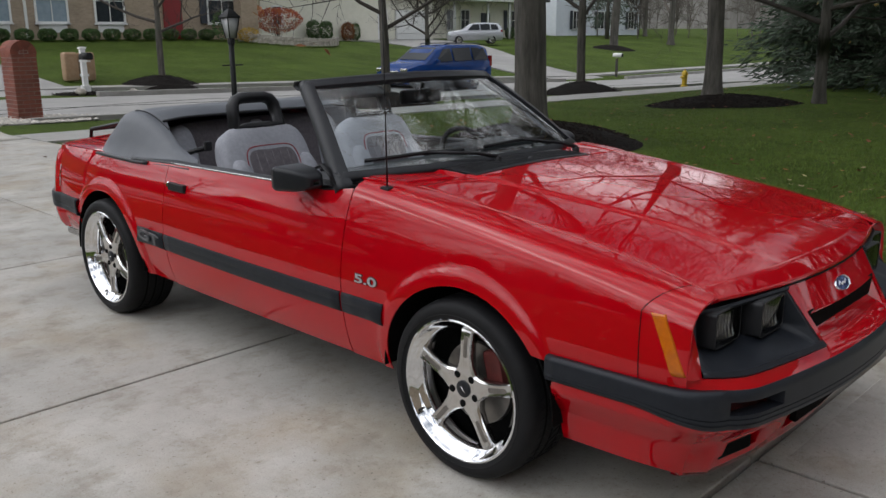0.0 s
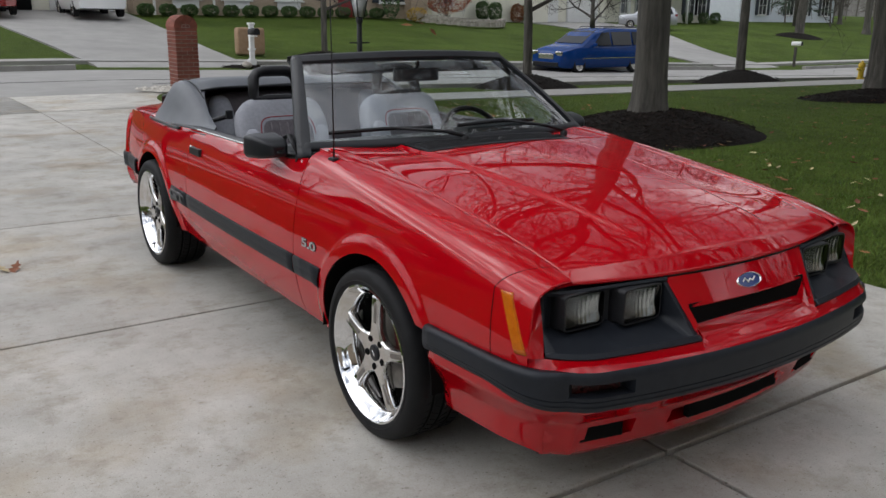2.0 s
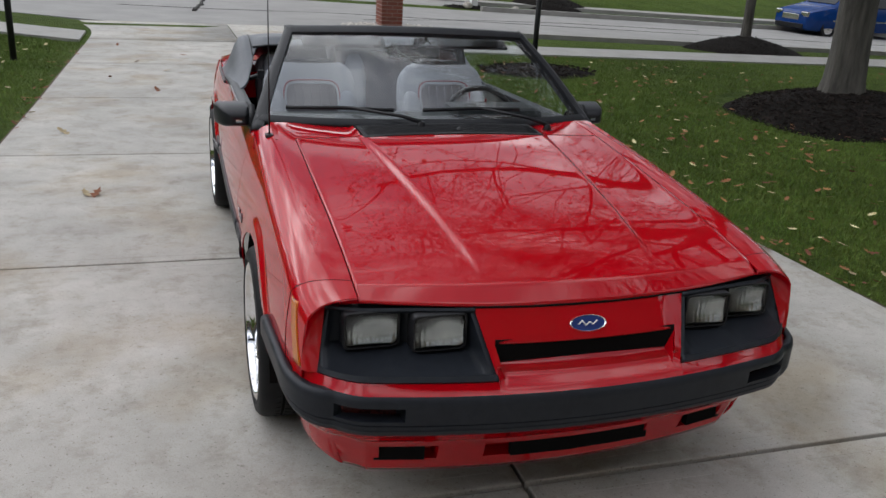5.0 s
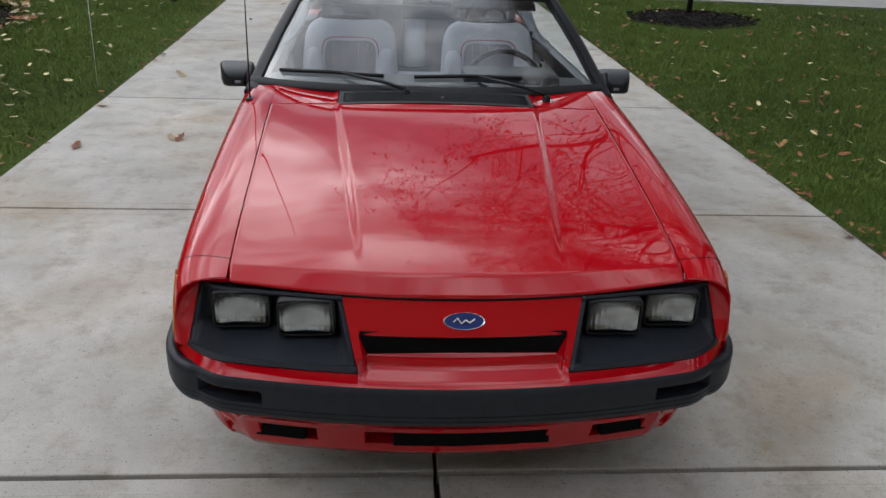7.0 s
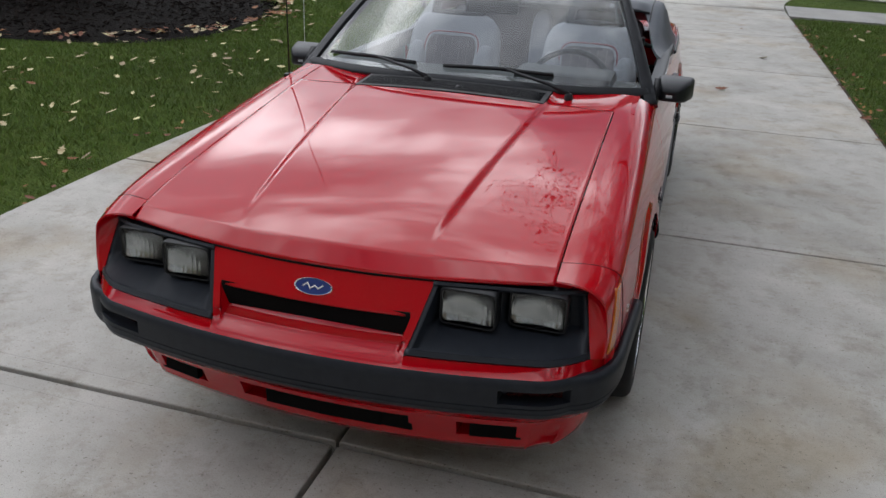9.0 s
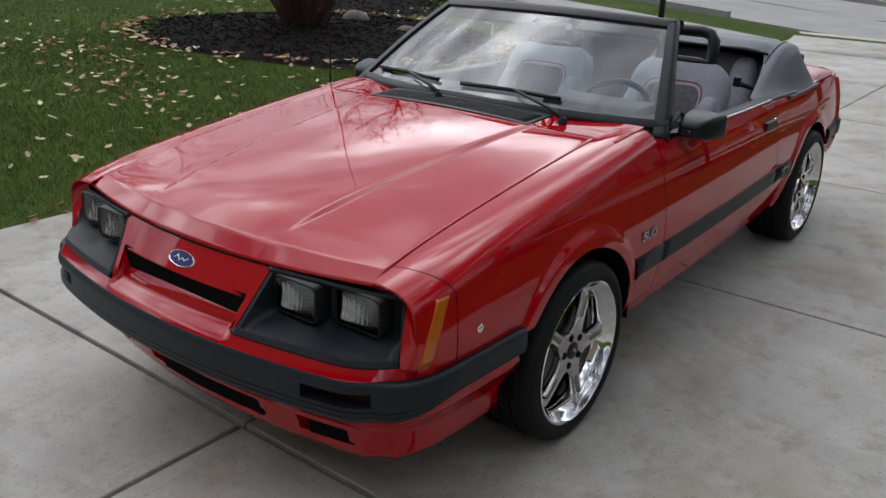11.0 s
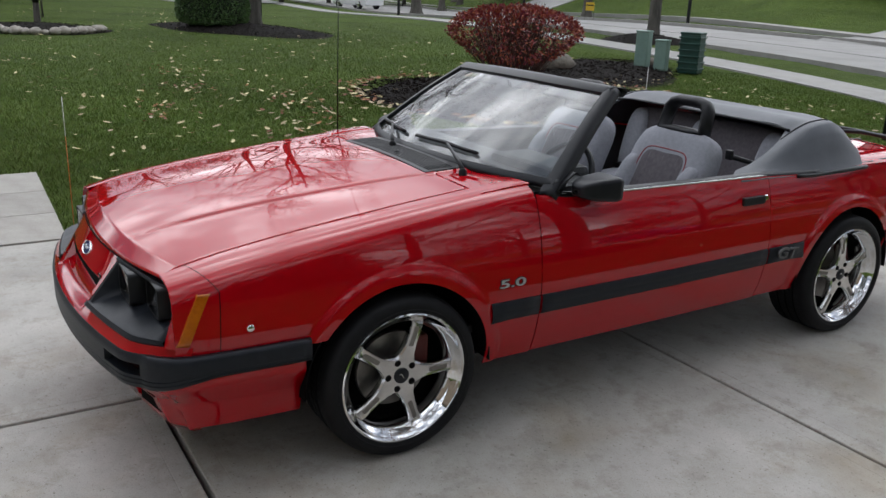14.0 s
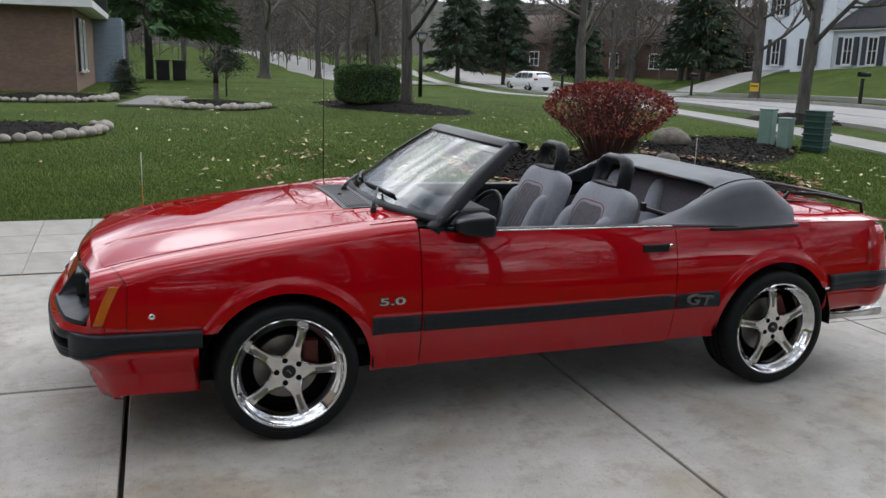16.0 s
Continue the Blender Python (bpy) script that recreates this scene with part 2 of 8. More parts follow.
BARK = pbr("bark", (0.040, 0.037, 0.031), (0.115, 0.105, 0.09), 12, 0.92, bump=1.0, bscale=14, fine=0.04, stretch=(1, 1, 0.16), big=(1.2, 0.15))
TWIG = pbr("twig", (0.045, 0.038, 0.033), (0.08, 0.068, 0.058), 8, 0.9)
# twigs of distant trees: the haze of distance is put into this paler colour
FARTWIG = pbr("hazed_far_twig", (0.095, 0.083, 0.072), (0.15, 0.132, 0.115), 3, 0.95, spec=0.1)
LEAF = island_tint(pbr("fallen_leaf", (0.36, 0.27, 0.13), (0.58, 0.50, 0.30), 30, 0.75), 0.45, 0.02)
LEAFRED = island_tint(pbr("rust_leaf", (0.16, 0.055, 0.02), (0.26, 0.10, 0.035), 30, 0.75), 0.4, 0.02)
BRICK = pbr("red_brick", (0.17, 0.05, 0.033), (0.27, 0.085, 0.055), 12, 0.85, bump=0.5, bscale=80, fine=0.01, rnd=0.22)
MORTAR = pbr("mortar", (0.36, 0.33, 0.30), (0.45, 0.42, 0.38), 20, 0.95, bump=0.4, bscale=80)
DARKBROWN = pbr("dark_brown_brick", (0.085, 0.05, 0.04), (0.13, 0.08, 0.06), 6, 0.9, stretch=(1, 1, 3), big=(0.6, 0.1))
PEBBLE = island_tint(pbr("pebble", (0.34, 0.31, 0.27), (0.52, 0.49, 0.44), 9, 0.8), 0.35)
ROCK = island_tint(pbr("field_stone", (0.20, 0.18, 0.155), (0.44, 0.40, 0.35), 6, 0.85, bump=0.5, bscale=20), 0.35)
IRON = pbr("black_iron", (0.012, 0.013, 0.013), (0.02, 0.021, 0.021), 20, 0.5, spec=0.2)
FROST = pbr("lantern_glass", (0.35, 0.36, 0.36), (0.45, 0.46, 0.46), 10, 0.2, coat=0.5)
TANBRICK = pbr("tan_brick", (0.28, 0.215, 0.155), (0.37, 0.295, 0.22), 5, 0.9, bump=0.3, bscale=40, stretch=(1, 1, 2.5), big=(0.8, 0.12))
BROWNBRICK = pbr("brown_brick", (0.17, 0.115, 0.085), (0.24, 0.165, 0.125), 6, 0.9, bump=0.3, bscale=40, stretch=(1, 1, 3), big=(0.6, 0.1))
SIDING = pbr("cream_siding", (0.62, 0.60, 0.50), (0.68, 0.66, 0.56), 3, 0.6)
SIDINGW = pbr("white_siding", (0.62, 0.66, 0.71), (0.68, 0.72, 0.77), 3, 0.6)
ROOFMAT = pbr("roof_shingle", (0.05, 0.05, 0.055), (0.085, 0.083, 0.085), 8, 0.9, bump=0.5, bscale=25)
ROOFBROWN = pbr("brown_roof", (0.085, 0.06, 0.05), (0.12, 0.09, 0.075), 8, 0.9, bump=0.5, bscale=25)
TRIMW = pbr("white_trim", (0.66, 0.66, 0.64), None, 5, 0.5)
WINDOWDARK = pbr("window_pane", (0.02, 0.025, 0.03), (0.035, 0.04, 0.045), 2, 0.06, coat=0.5)
CURTAIN = pbr("pale_curtain", (0.20, 0.26, 0.30), (0.26, 0.32, 0.36), 4, 0.3)
SHUTTER = pbr("dark_shutter", (0.02, 0.025, 0.035), None, 10, 0.6)
DOORRED = pbr("red_door", (0.20, 0.012, 0.015), None, 5, 0.4)
BLUE = pbr("blue_paint", (0.005, 0.034, 0.15), (0.007, 0.042, 0.18), 4, 0.5, coat=0.6, spec=0.0)
SILVER = pbr("silver_paint", (0.40, 0.41, 0.43), None, 4, 0.3, metal=0.5, coat=1.0)
WHITECAR = pbr("white_car_paint", (0.75, 0.75, 0.75), None, 4, 0.3, coat=1.0)
CARGLASS = pbr("car_window", (0.010, 0.012, 0.014), None, 4, 0.05, spec=0.3)
UTILGREEN = pbr("utility_green", (0.16, 0.25, 0.21), (0.20, 0.30, 0.25), 6, 0.5)
UTILDARK = pbr("dark_green_plastic", (0.01, 0.045, 0.035), (0.015, 0.06, 0.045), 6, 0.45)
HEDGE = island_tint(pbr("hedge_leaf", (0.030, 0.068, 0.013), (0.066, 0.125, 0.026), 6, 0.6), 0.4, 0.02)
REDLEAF = island_tint(pbr("burning_bush_leaf", (0.17, 0.018, 0.015), (0.30, 0.035, 0.026), 6, 0.6), 0.45, 0.03)
NEEDLE = island_tint(pbr("spruce_needle", (0.020, 0.040, 0.019), (0.042, 0.066, 0.034), 4, 0.7), 0.4, 0.02)
PINELEAF = island_tint(pbr("pine_needle", (0.03, 0.075, 0.02), (0.055, 0.11, 0.03), 4, 0.7), 0.4, 0.02)
YELLOWLEAF = island_tint(pbr("yellow_leaf", (0.30, 0.18, 0.02), (0.42, 0.28, 0.05), 6, 0.7), 0.3)
YELLOW = pbr("hydrant_yellow", (0.55, 0.36, 0.02), None, 10, 0.5)
PAPER = pbr("paper_bag", (0.30, 0.19, 0.11), (0.36, 0.24, 0.15), 8, 0.85)
ORANGE = pbr("orange_plastic", (0.60, 0.14, 0.02), None, 8, 0.5)
PAVER = pbr("paver", (0.30, 0.28, 0.25), (0.38, 0.36, 0.325), 6, 0.85, bump=0.3, bscale=50, rnd=0.08)


# ---- builders ----
def link(name, me, mat, parent=None, label="", smooth=True):
    me.materials.append(mat)
    if smooth:
        me.polygons.foreach_set("use_smooth", [True] * len(me.polygons))
    ob = new(name, me)
    ob.parent = parent
    if label:
        ob["label"] = label
    return ob


def raw(name, verts, faces, mat, parent=None, label="", smooth=True):
    me = bpy.data.meshes.new(name)
    me.from_pydata([tuple(map(float, v)) for v in verts], [], [tuple(map(int, f)) for f in faces])
    me.update()
    return link(name, me, mat, parent, label, smooth)


def part(name, bm, material, parent=None, label="", smooth=False):
    me = bpy.data.meshes.new(name)
    bmesh.ops.recalc_face_normals(bm, faces=bm.faces[:])
    bm.to_mesh(me)
    bm.free()
    return link(name, me, material, parent, label, smooth)


def sharp(ob, angle=35):
    ob.data.set_sharp_from_angle(angle=radians(angle))
    return ob


def solid(ob, t, crisp=True):
    md = ob.modifiers.new("thickness", "SOLIDIFY")
    md.thickness, md.offset = t, 0.0
    if crisp:
        ob.modifiers.new("crisp_edges", "EDGE_SPLIT").split_angle = radians(50)
    return ob


def sheet(name, P, mat, parent=None, label="", thick=0.005, keep=None, wrap=False, angle=None):
    """A grid of points (rows x columns x 3) as one skin with thickness."""
    P = np.asarray(P, float)
    r, c = P.shape[:2]
    faces = []
    for i in range(r - 1):
        for j in range(c if wrap else c - 1):
            if keep is not None and not keep[i][j]:
                continue
            k = (j + 1) % c
            faces.append((i * c + j, i * c + k, (i + 1) * c + k, (i + 1) * c + j))
    used = sorted({v for f in faces for v in f})
    idx = {v: n for n, v in enumerate(used)}
    F = P.reshape(-1, 3)
    ob = raw(name, [F[v] for v in used], [[idx[v] for v in f] for f in faces], mat, parent, label)
    if thick:
        solid(ob, thick, angle is None)
    if angle:
        sharp(ob, angle)
    return ob


def box_bm(bm, cx, cy, cz, sx, sy, sz, bevel=0.0, rz=0.0, rx=0.0, ry=0.0):
    m = pose(cx, cy, cz, rx, ry, rz) @ Matrix.Diagonal((sx, sy, sz, 1))
    vs = bmesh.ops.create_cube(bm, size=1.0, matrix=m)["verts"]
    if bevel:
        es = list({e for v in vs for e in v.link_edges})
        bmesh.ops.bevel(bm, geom=es, offset=bevel, segments=2, affect="EDGES", profile=0.6)
    return bm


def box(name, c, s, mat, parent=None, label="", bevel=0.0, rz=0.0, rx=0.0, ry=0.0):
    return part(name, box_bm(bmesh.new(), *c, *s, bevel, rz, rx, ry), mat, parent, label)


def tube_data(pts, radii, sides=8, closed=False, cap=True):
    """Vertices and faces of a tube along points."""
    pts = [Vector(p) for p in pts]
    n = len(pts)
    verts, faces = [], []
    up = None
    for i, p in enumerate(pts):
        a = pts[(i + 1) % n] if closed or i < n - 1 else p
        b = pts[i - 1] if closed or i > 0 else p
        d = (a - b).normalized()
        if up is None:
            up = d.orthogonal().normalized()
        up = (up - d * up.dot(d)).normalized()
        w = d.cross(up)
        r = radii[i] if isinstance(radii, (list, tuple)) else radii
        for k in range(sides):
            t = 2 * math.pi * k / sides
            verts.append(p + (up * math.cos(t) + w * math.sin(t)) * r)
    for i in range(n if closed else n - 1):
        j = (i + 1) % n
        for k in range(sides):
            m = (k + 1) % sides
            faces.append((i * sides + k, i * sides + m, j * sides + m, j * sides + k))
    if cap and not closed:
        faces.append(tuple(range(sides))[::-1])
        faces.append(tuple((n - 1) * sides + k for k in range(sides)))
    return verts, faces


def tube(name, pts, radii, mat, parent=None, label="", sides=8, closed=False):
    v, f = tube_data(pts, radii, sides, closed)
    return raw(name, v, f, mat, parent, label)


def lathe(name, prof, mat, parent=None, label="", seg=48, axis="z", at=(0, 0, 0), angle=40):
    """Turn a profile of (radius, height) about an axis."""
    P = []
    for r, h in prof:
        row = []
        for k in range(seg):
            t = 2 * math.pi * k / seg
            a, b = r * math.cos(t), r * math.sin(t)
            row.append((h + at[0], a + at[1], b + at[2]) if axis == "x" else (a + at[0], b + at[1], h + at[2]))
        P.append(row)
    return sheet(name, P, mat, parent, label, thick=0, wrap=True, angle=angle)


def text(name, body, size, m, mat, parent, depth=0.003, label="", bold=0.0):
    cu = bpy.data.curves.new(name, "FONT")
    cu.body, cu.size, cu.extrude, cu.align_x, cu.align_y, cu.offset = body, size, depth, "CENTER", "CENTER", bold
    tmp = bpy.data.objects.new(name, cu)
    me = bpy.data.meshes.new_from_object(tmp)
    bpy.data.objects.remove(tmp)
    me.materials.clear()
    ob = link(name, me, mat, parent, label, False)
    ob.matrix_local = m
    return ob


def empty(name, m, label, category, group="", kind=""):
    ob = new(name)
    ob.matrix_world = m
    return tagged(ob, label, category, group, kind)


def smooth(a, b, x):
    t = min(max((x - a) / (b - a), 0.0), 1.0)
    return t * t * (3 - 2 * t)


# ---- ground, street, driveway ----
def street_y(x):
    """The middle line of the street."""
    return 17.3 + (0.17 * -x if x < 0 else 0.0)


def ground_z(x, y):
    """Height of the land: level at the driveway, a rise to one side, a fall to the other, and front lawns that climb to the houses."""
    z = 0.0
    if x < -2.5:
        s = -2.5 - x
        z += 0.42 * (1 - math.exp(-s / 5.0)) * (1 - smooth(-20, -45, x) * smooth(4, 14, y))
    if x > 2.5:
        z -= 0.024 * min(x - 2.5, 30) * smooth(5, 17, y) * (1 - smooth(21, 38, y))
    far = y - (street_y(x) + 5.0)
    if far > 0:
        z += min(far, 40) * 0.085 * (1 - 0.5 * smooth(-15, -60, x)) * (1 - 0.45 * smooth(18, 36, x))
        z += min(far, 6.5) * 0.19 * smooth(-12, -24, x) * (1 - smooth(-40, -58, x))
    z += 2.6 * smooth(-60, -135, x)
    return z


def axis_steps(fine0, fine1, step, lo, hi):
    a = list(np.arange(fine0, fine1 + step / 2, step))
    s, v = step, fine1
    while v < hi:
        s *= 1.22
        v += s
        a.append(v)
    s, v = step, fine0
    while v > lo:
        s *= 1.22
        v -= s
        a.insert(0, v)
    return a


def band(x, y):
    """Which part of the street's cross-section a place lies on: its offset from the middle line."""
    return y - street_y(x)


def lawn_dip(x, y):
    return 0.05 if -4.85 < x < -2.3 and y < -0.62 else 0.0


gx, gy = axis_steps(-14, 14, 0.5, -900, 900), axis_steps(-4, 26, 0.5, -900, 900)
def drive_right(y):
    """The driveway narrows from the garage to the street."""
    return float(np.interp(y, [-8, 0.2, 1.5, 3.7, 6.6, 10.9], [2.43, 2.43, 2.36, 2.24, 2.12, 1.92]))


def drive_left(y):
    return float(np.interp(y, [-8, 1.6, 3.0, 5.8, 9.0, 10.9], [-2.43, -2.42, -2.35, -2.27, -2.22, -2.18]))


ground = sheet("ground", [[(x, y, ground_z(x, y) - 0.035 - 0.10 * (1 - smooth(3.3, 3.9, abs(band(x, y)))) - (0.09 if drive_left(y) + 0.45 < x < drive_right(y) - 0.45 and y < 13 else 0) - lawn_dip(x, y)) for x in gx] for y in gy], GRASS, thick=0)
tagged(ground, "green lawn ground sloping gently to the street", "ground", kind="structure")


def ribbon(name, mat, off0, off1, x0, x1, lift, drop, label, category, step=1.5, cut=()):
    """A strip along the street between two offsets from its middle line, with a face on both sides."""
    root = None
    xs = list(np.arange(x0, x1 + step / 2, step))
    runs, run = [], []
    for x in xs:
        if any(a < x < b for a, b in cut):
            if len(run) > 1:
                runs.append(run)
            run = []
        else:
            run.append(x)
    if len(run) > 1:
        runs.append(run)
    verts, faces = [], []
    for run in runs:
        for k, x in enumerate(run):
            c = street_y(x)
            b = len(verts)
            for o, d in ((off0, -drop), (off0, lift), ((off0 + off1) / 2, lift), (off1, lift), (off1, -drop)):
                verts.append((x, c + o, ground_z(x, c + (off0 + off1) / 2) + d))
            if k:
                faces += [(b - 5 + i, b - 4 + i, b + 1 + i, b + i) for i in range(4)]
        b0 = len(verts) - 5 * len(run)
        faces += [tuple(b0 + i for i in range(5)), tuple(len(verts) - 5 + i for i in range(5))]
    return tagged(raw(name, verts, faces, mat, smooth=False), label, category, kind="structure")


ribbon("road", ROADMAT, -3.62, 3.62, -95, 90, -0.06, 0.3, "pale concrete residential street", "road")
APRON = (-3.9, 2.6)
ribbon("kerb_1", KERBMAT, -3.78, -3.6, -95, 90, 0.05, 0.3, "worn concrete kerb along the street", "kerb", cut=[APRON], step=0.5)
FARDRIVES = [(2.6, 7.3), (28.5, 33.5), (-42, -36)]
ribbon("kerb_2", KERBMAT, 3.6, 3.8, -95, 90, 0.07, 0.3, "worn concrete kerb across the street", "kerb", cut=FARDRIVES, step=0.5)
ribbon("pavement_1", WALKMAT, -6.9, -5.75, 1.95, 90, 0.0, 0.2, "pale concrete sidewalk through the lawn", "sidewalk")
ribbon("pavement_2", WALKMAT, -6.9, -5.75, -95.3, -2.3, 0.0, 0.2, "pale concrete sidewalk through the lawn", "sidewalk")
ribbon("pavement_3", WALKMAT, 5.3, 6.4, -95, 90, 0.02, 0.2, "pale concrete sidewalk across the street", "sidewalk")

# driveway slabs: two columns, rows between the cut joints
ROWS = (-6.9, -5.25, -2.95, -0.64, 1.56, 3.87, 6.2, 8.5, 10.9)
driveway = tagged(new("driveway"), "pale concrete driveway in large jointed slabs with fallen leaves", "driveway", kind="structure")


def slab(side, y0, y1):
    """One slab between the middle joint and the driveway's edge, its top edges tooled round."""
    g, gx = 0.008, 0.010 if y1 < 0 else 0.006
    ya, yb = (y0 + (0.011 if y0 == -0.64 else g), y1 - (0.011 if y1 == -0.64 else g))
    inner = -0.02 + side * gx
    outer = drive_right if side > 0 else drive_left
    corners = [(inner, ya), (outer(ya), ya), (outer(yb), yb), (inner, yb)]
    cx, cy = sum(c[0] for c in corners) / 4, sum(c[1] for c in corners) / 4

    def ring(d, z):
        return [(x + math.copysign(d, cx - x), y + math.copysign(d, cy - y), z) for x, y in corners]

    # rings: foot, edge, rounded arris, tooled border, field
    rings = [ring(0, -0.12), ring(0, -0.005), ring(0.0015, -0.0018), ring(0.005, 0.0), ring(0.070, 0.0), ring(0.073, -0.0012), ring(0.076, 0.0)]
    bm = bmesh.new()
    vs = [[bm.verts.new(v) for v in r] for r in rings]
    for a, b in zip(vs, vs[1:]):
        for k in range(4):
            bm.faces.new((a[k], a[(k + 1) % 4], b[(k + 1) % 4], b[k]))
    bm.faces.new(vs[0][::-1])
    bm.faces.new(vs[-1])
    return part("slab", bm, CONCRETE, driveway)


for y0, y1 in zip(ROWS, ROWS[1:]):
    slab(-1, y0, y1)
    slab(1, y0, y1)
# flared apron down to the street
for s, x_in, x_out in ((-1, drive_left(10.9), -2.75), (1, drive_right(10.9), 2.75)):
    cols = []
    for k in range(9):
        y = 10.9 + (14.0 - 10.9) * k / 8
        edge = x_in + (x_out - x_in) * (k / 8) ** 2.6
        zz = -0.0 - 0.05 * (k / 8)
        cols.append([(-0.02 + 0.006 * s, y, zz), ((edge - 0.02) / 2, y, zz), (edge, y, zz), (edge, y, zz - 0.15)])
    sheet("slab", cols, CONCRETE, driveway, thick=0.004, angle=30)
V = [(e(y) - 0.05 * k, y, z) for z in (-0.145, -0.055) for e, k, y in ((drive_left, -1, -6.85), (drive_right, 1, -6.85), (drive_right, 1, 0.2), (drive_right, 1, 10.9), (drive_left, -1, 10.9), (drive_left, -1, 1.6))]
raw("joint_filler", V, [tuple(range(6))[::-1], tuple(range(6, 12))] + [(k, (k + 1) % 6, 6 + (k + 1) % 6, 6 + k) for k in range(6)], JOINT, driveway, smooth=False)

# paver walk beside the driveway
paver_walk = tagged(new("paver_walk"), "pale grey paver walkway leading off the driveway", "walkway", kind="structure")
pv = box_bm(bmesh.new(), 0, 0, 0, 0.514, 0.396, 0.06, 0.003)
pv_me = bpy.data.meshes.new("paver")
pv.to_mesh(pv_me)
pv.free()
pv_me.materials.append(PAVER)
for i in range(3):
    for j in range(9):
        p = new("paver", pv_me)
        p.parent = paver_walk
        xp = -2.69 - 0.518 * i
        p.matrix_local = pose(xp, -0.83 - 0.4 * j, ground_z(xp, 0) - 0.016, 0, math.degrees(math.atan((ground_z(xp - 0.1, 0) - ground_z(xp + 0.1, 0)) / 0.2)), 0)

P = []
for k in range(24):
    t = k / 23
    x, y = -54 - 80 * t, 16.5 - 4.0 * t
    P.append([(x, y + o, ground_z(x, y) + d) for o, d in ((-3.6, -0.3), (-3.6, 0.03), (3.6, 0.03), (3.6, -0.3))])
tagged(sheet("side_road", P, ROADMAT, thick=0, angle=40), "pale concrete side street climbing a rise", "road", kind="structure")

for side, w in ((-1, 0.035), (1, 0.035)):
    V, F = [], []
    for k in range(60):
        y = (-0.6 if side < 0 else -6.8) + (11.0 if side < 0 else 17.2) * k / 59
        x = (drive_left(y) if side < 0 else drive_right(y)) + side * (w / 2 + 0.002)
        e = 0.014 * noise.noise((side * 2.4, y * 3.1, 1))
        V += [(x - w / 2, y, -0.07), (x - w / 2, y, -0.026), (x + w / 2 + side * e, y, -0.022), (x + w / 2, y, -0.07)]
        if k:
            b = 4 * k
            F += [(b - 4 + i, b - 3 + i, b + 1 + i, b + i) for i in range(3)]
    tagged(raw("lawn_edging", V, F, SOIL), "bare brown soil along the driveway edge", "soil edge", kind="structure")


def crack(pts, r):
    rng = random.Random(len(pts))
    fine = []
    for (xa, ya), (xb, yb) in zip(pts, pts[1:]):
        for k in range(6):
            x, y = xa + (xb - xa) * k / 6 + rng.gauss(0, 0.03), ya + (yb - ya) * k / 6
            fine.append((x, y, ground_z(x, y) - 0.062))
    tagged(tube("road_crack", fine, r, JOINT, sides=5), "dark tar-filled crack in the street", "crack", kind="structure")


crack(((-0.55, 16.6), (-0.35, 18.2), (-0.15, 20.9)), 0.045)
crack(((3.0, 16.0), (6.0, 17.6), (9.0, 18.4), (14.0, 18.6)), 0.012)
crack(((-30, 22.3), (-14, 19.6), (0, 17.3), (16, 17.3), (40, 17.3)), 0.012)


# ---- the car: its nose towards -y, its driver's side at +x, front axle at y = 0 ----
car = empty("convertible_car", pose(0.014, 0, 0, 0, 0, 0.45), "glossy red two-door convertible with folded grey top, parked on the driveway", "car")

PROF_Z = [0.20, 0.27, 0.36, 0.44, 0.52, 0.60, 0.70, 0.78, 0.85, 0.92, 1.0]
PROF_X = [0.745, 0.785, 0.812, 0.826, 0.834, 0.832, 0.818, 0.800, 0.776, 0.742, 0.69]
PLAN_Y = [-0.95, -0.80, -0.725, -0.60, -0.45, -0.2, 0.5, 1.3, 2.1, 2.8, 3.1, 3.28, 3.40]
PLAN_D = [-0.150, -0.076, -0.050, -0.032, -0.024, -0.016, -0.004, -0.008, -0.022, -0.036, -0.06, -0.09, -0.15]
ARCHES = ((0.03, 0.297, 0.355), (2.535, 0.302, 0.352))


def flow(x, xs, ys):
    """A smooth curve through stations (cubic, with gentle tangents)."""
    n = len(xs)
    if x <= xs[0]:
        return ys[0] + (x - xs[0]) * (ys[1] - ys[0]) / (xs[1] - xs[0])
    if x >= xs[-1]:
        return ys[-1]
    i = 0
    while x > xs[i + 1]:
        i += 1

    def tangent(k):
        if k == 0:
            return (ys[1] - ys[0]) / (xs[1] - xs[0])
        if k == n - 1:
            return (ys[-1] - ys[-2]) / (xs[-1] - xs[-2])
        h0, h1 = xs[k] - xs[k - 1], xs[k + 1] - xs[k]
        return ((ys[k] - ys[k - 1]) / h0 * h1 + (ys[k + 1] - ys[k]) / h1 * h0) / (h0 + h1)

    h = xs[i + 1] - xs[i]
    t = (x - xs[i]) / h
    a, b = tangent(i) * h, tangent(i + 1) * h
    return ys[i] * (2 * t ** 3 - 3 * t * t + 1) + a * (t ** 3 - 2 * t * t + t) + ys[i + 1] * (3 * t * t - 2 * t ** 3) + b * (t ** 3 - t * t)


def fair(xs, ys, spread, lo, hi):
    """The same curve with its small waves taken out: a table smoothed by a bell of the given spread."""
    t = np.linspace(lo - 4 * spread, hi + 4 * spread, 500)
    v = np.array([flow(float(a), xs, ys) if a > lo else flow(lo, xs, ys) + (a - lo) * (flow(lo + 0.05, xs, ys) - flow(lo, xs, ys)) / 0.05 for a in t])
    w = np.exp(-0.5 * ((t[:, None] - t[None, :]) / spread) ** 2)
    return t, (w @ v) / w.sum(1)


PROFILE = fair(PROF_Z, PROF_X, 0.055, 0.20, 1.0)
PLAN = fair(PLAN_Y, PLAN_D, 0.07, -0.95, 3.40)


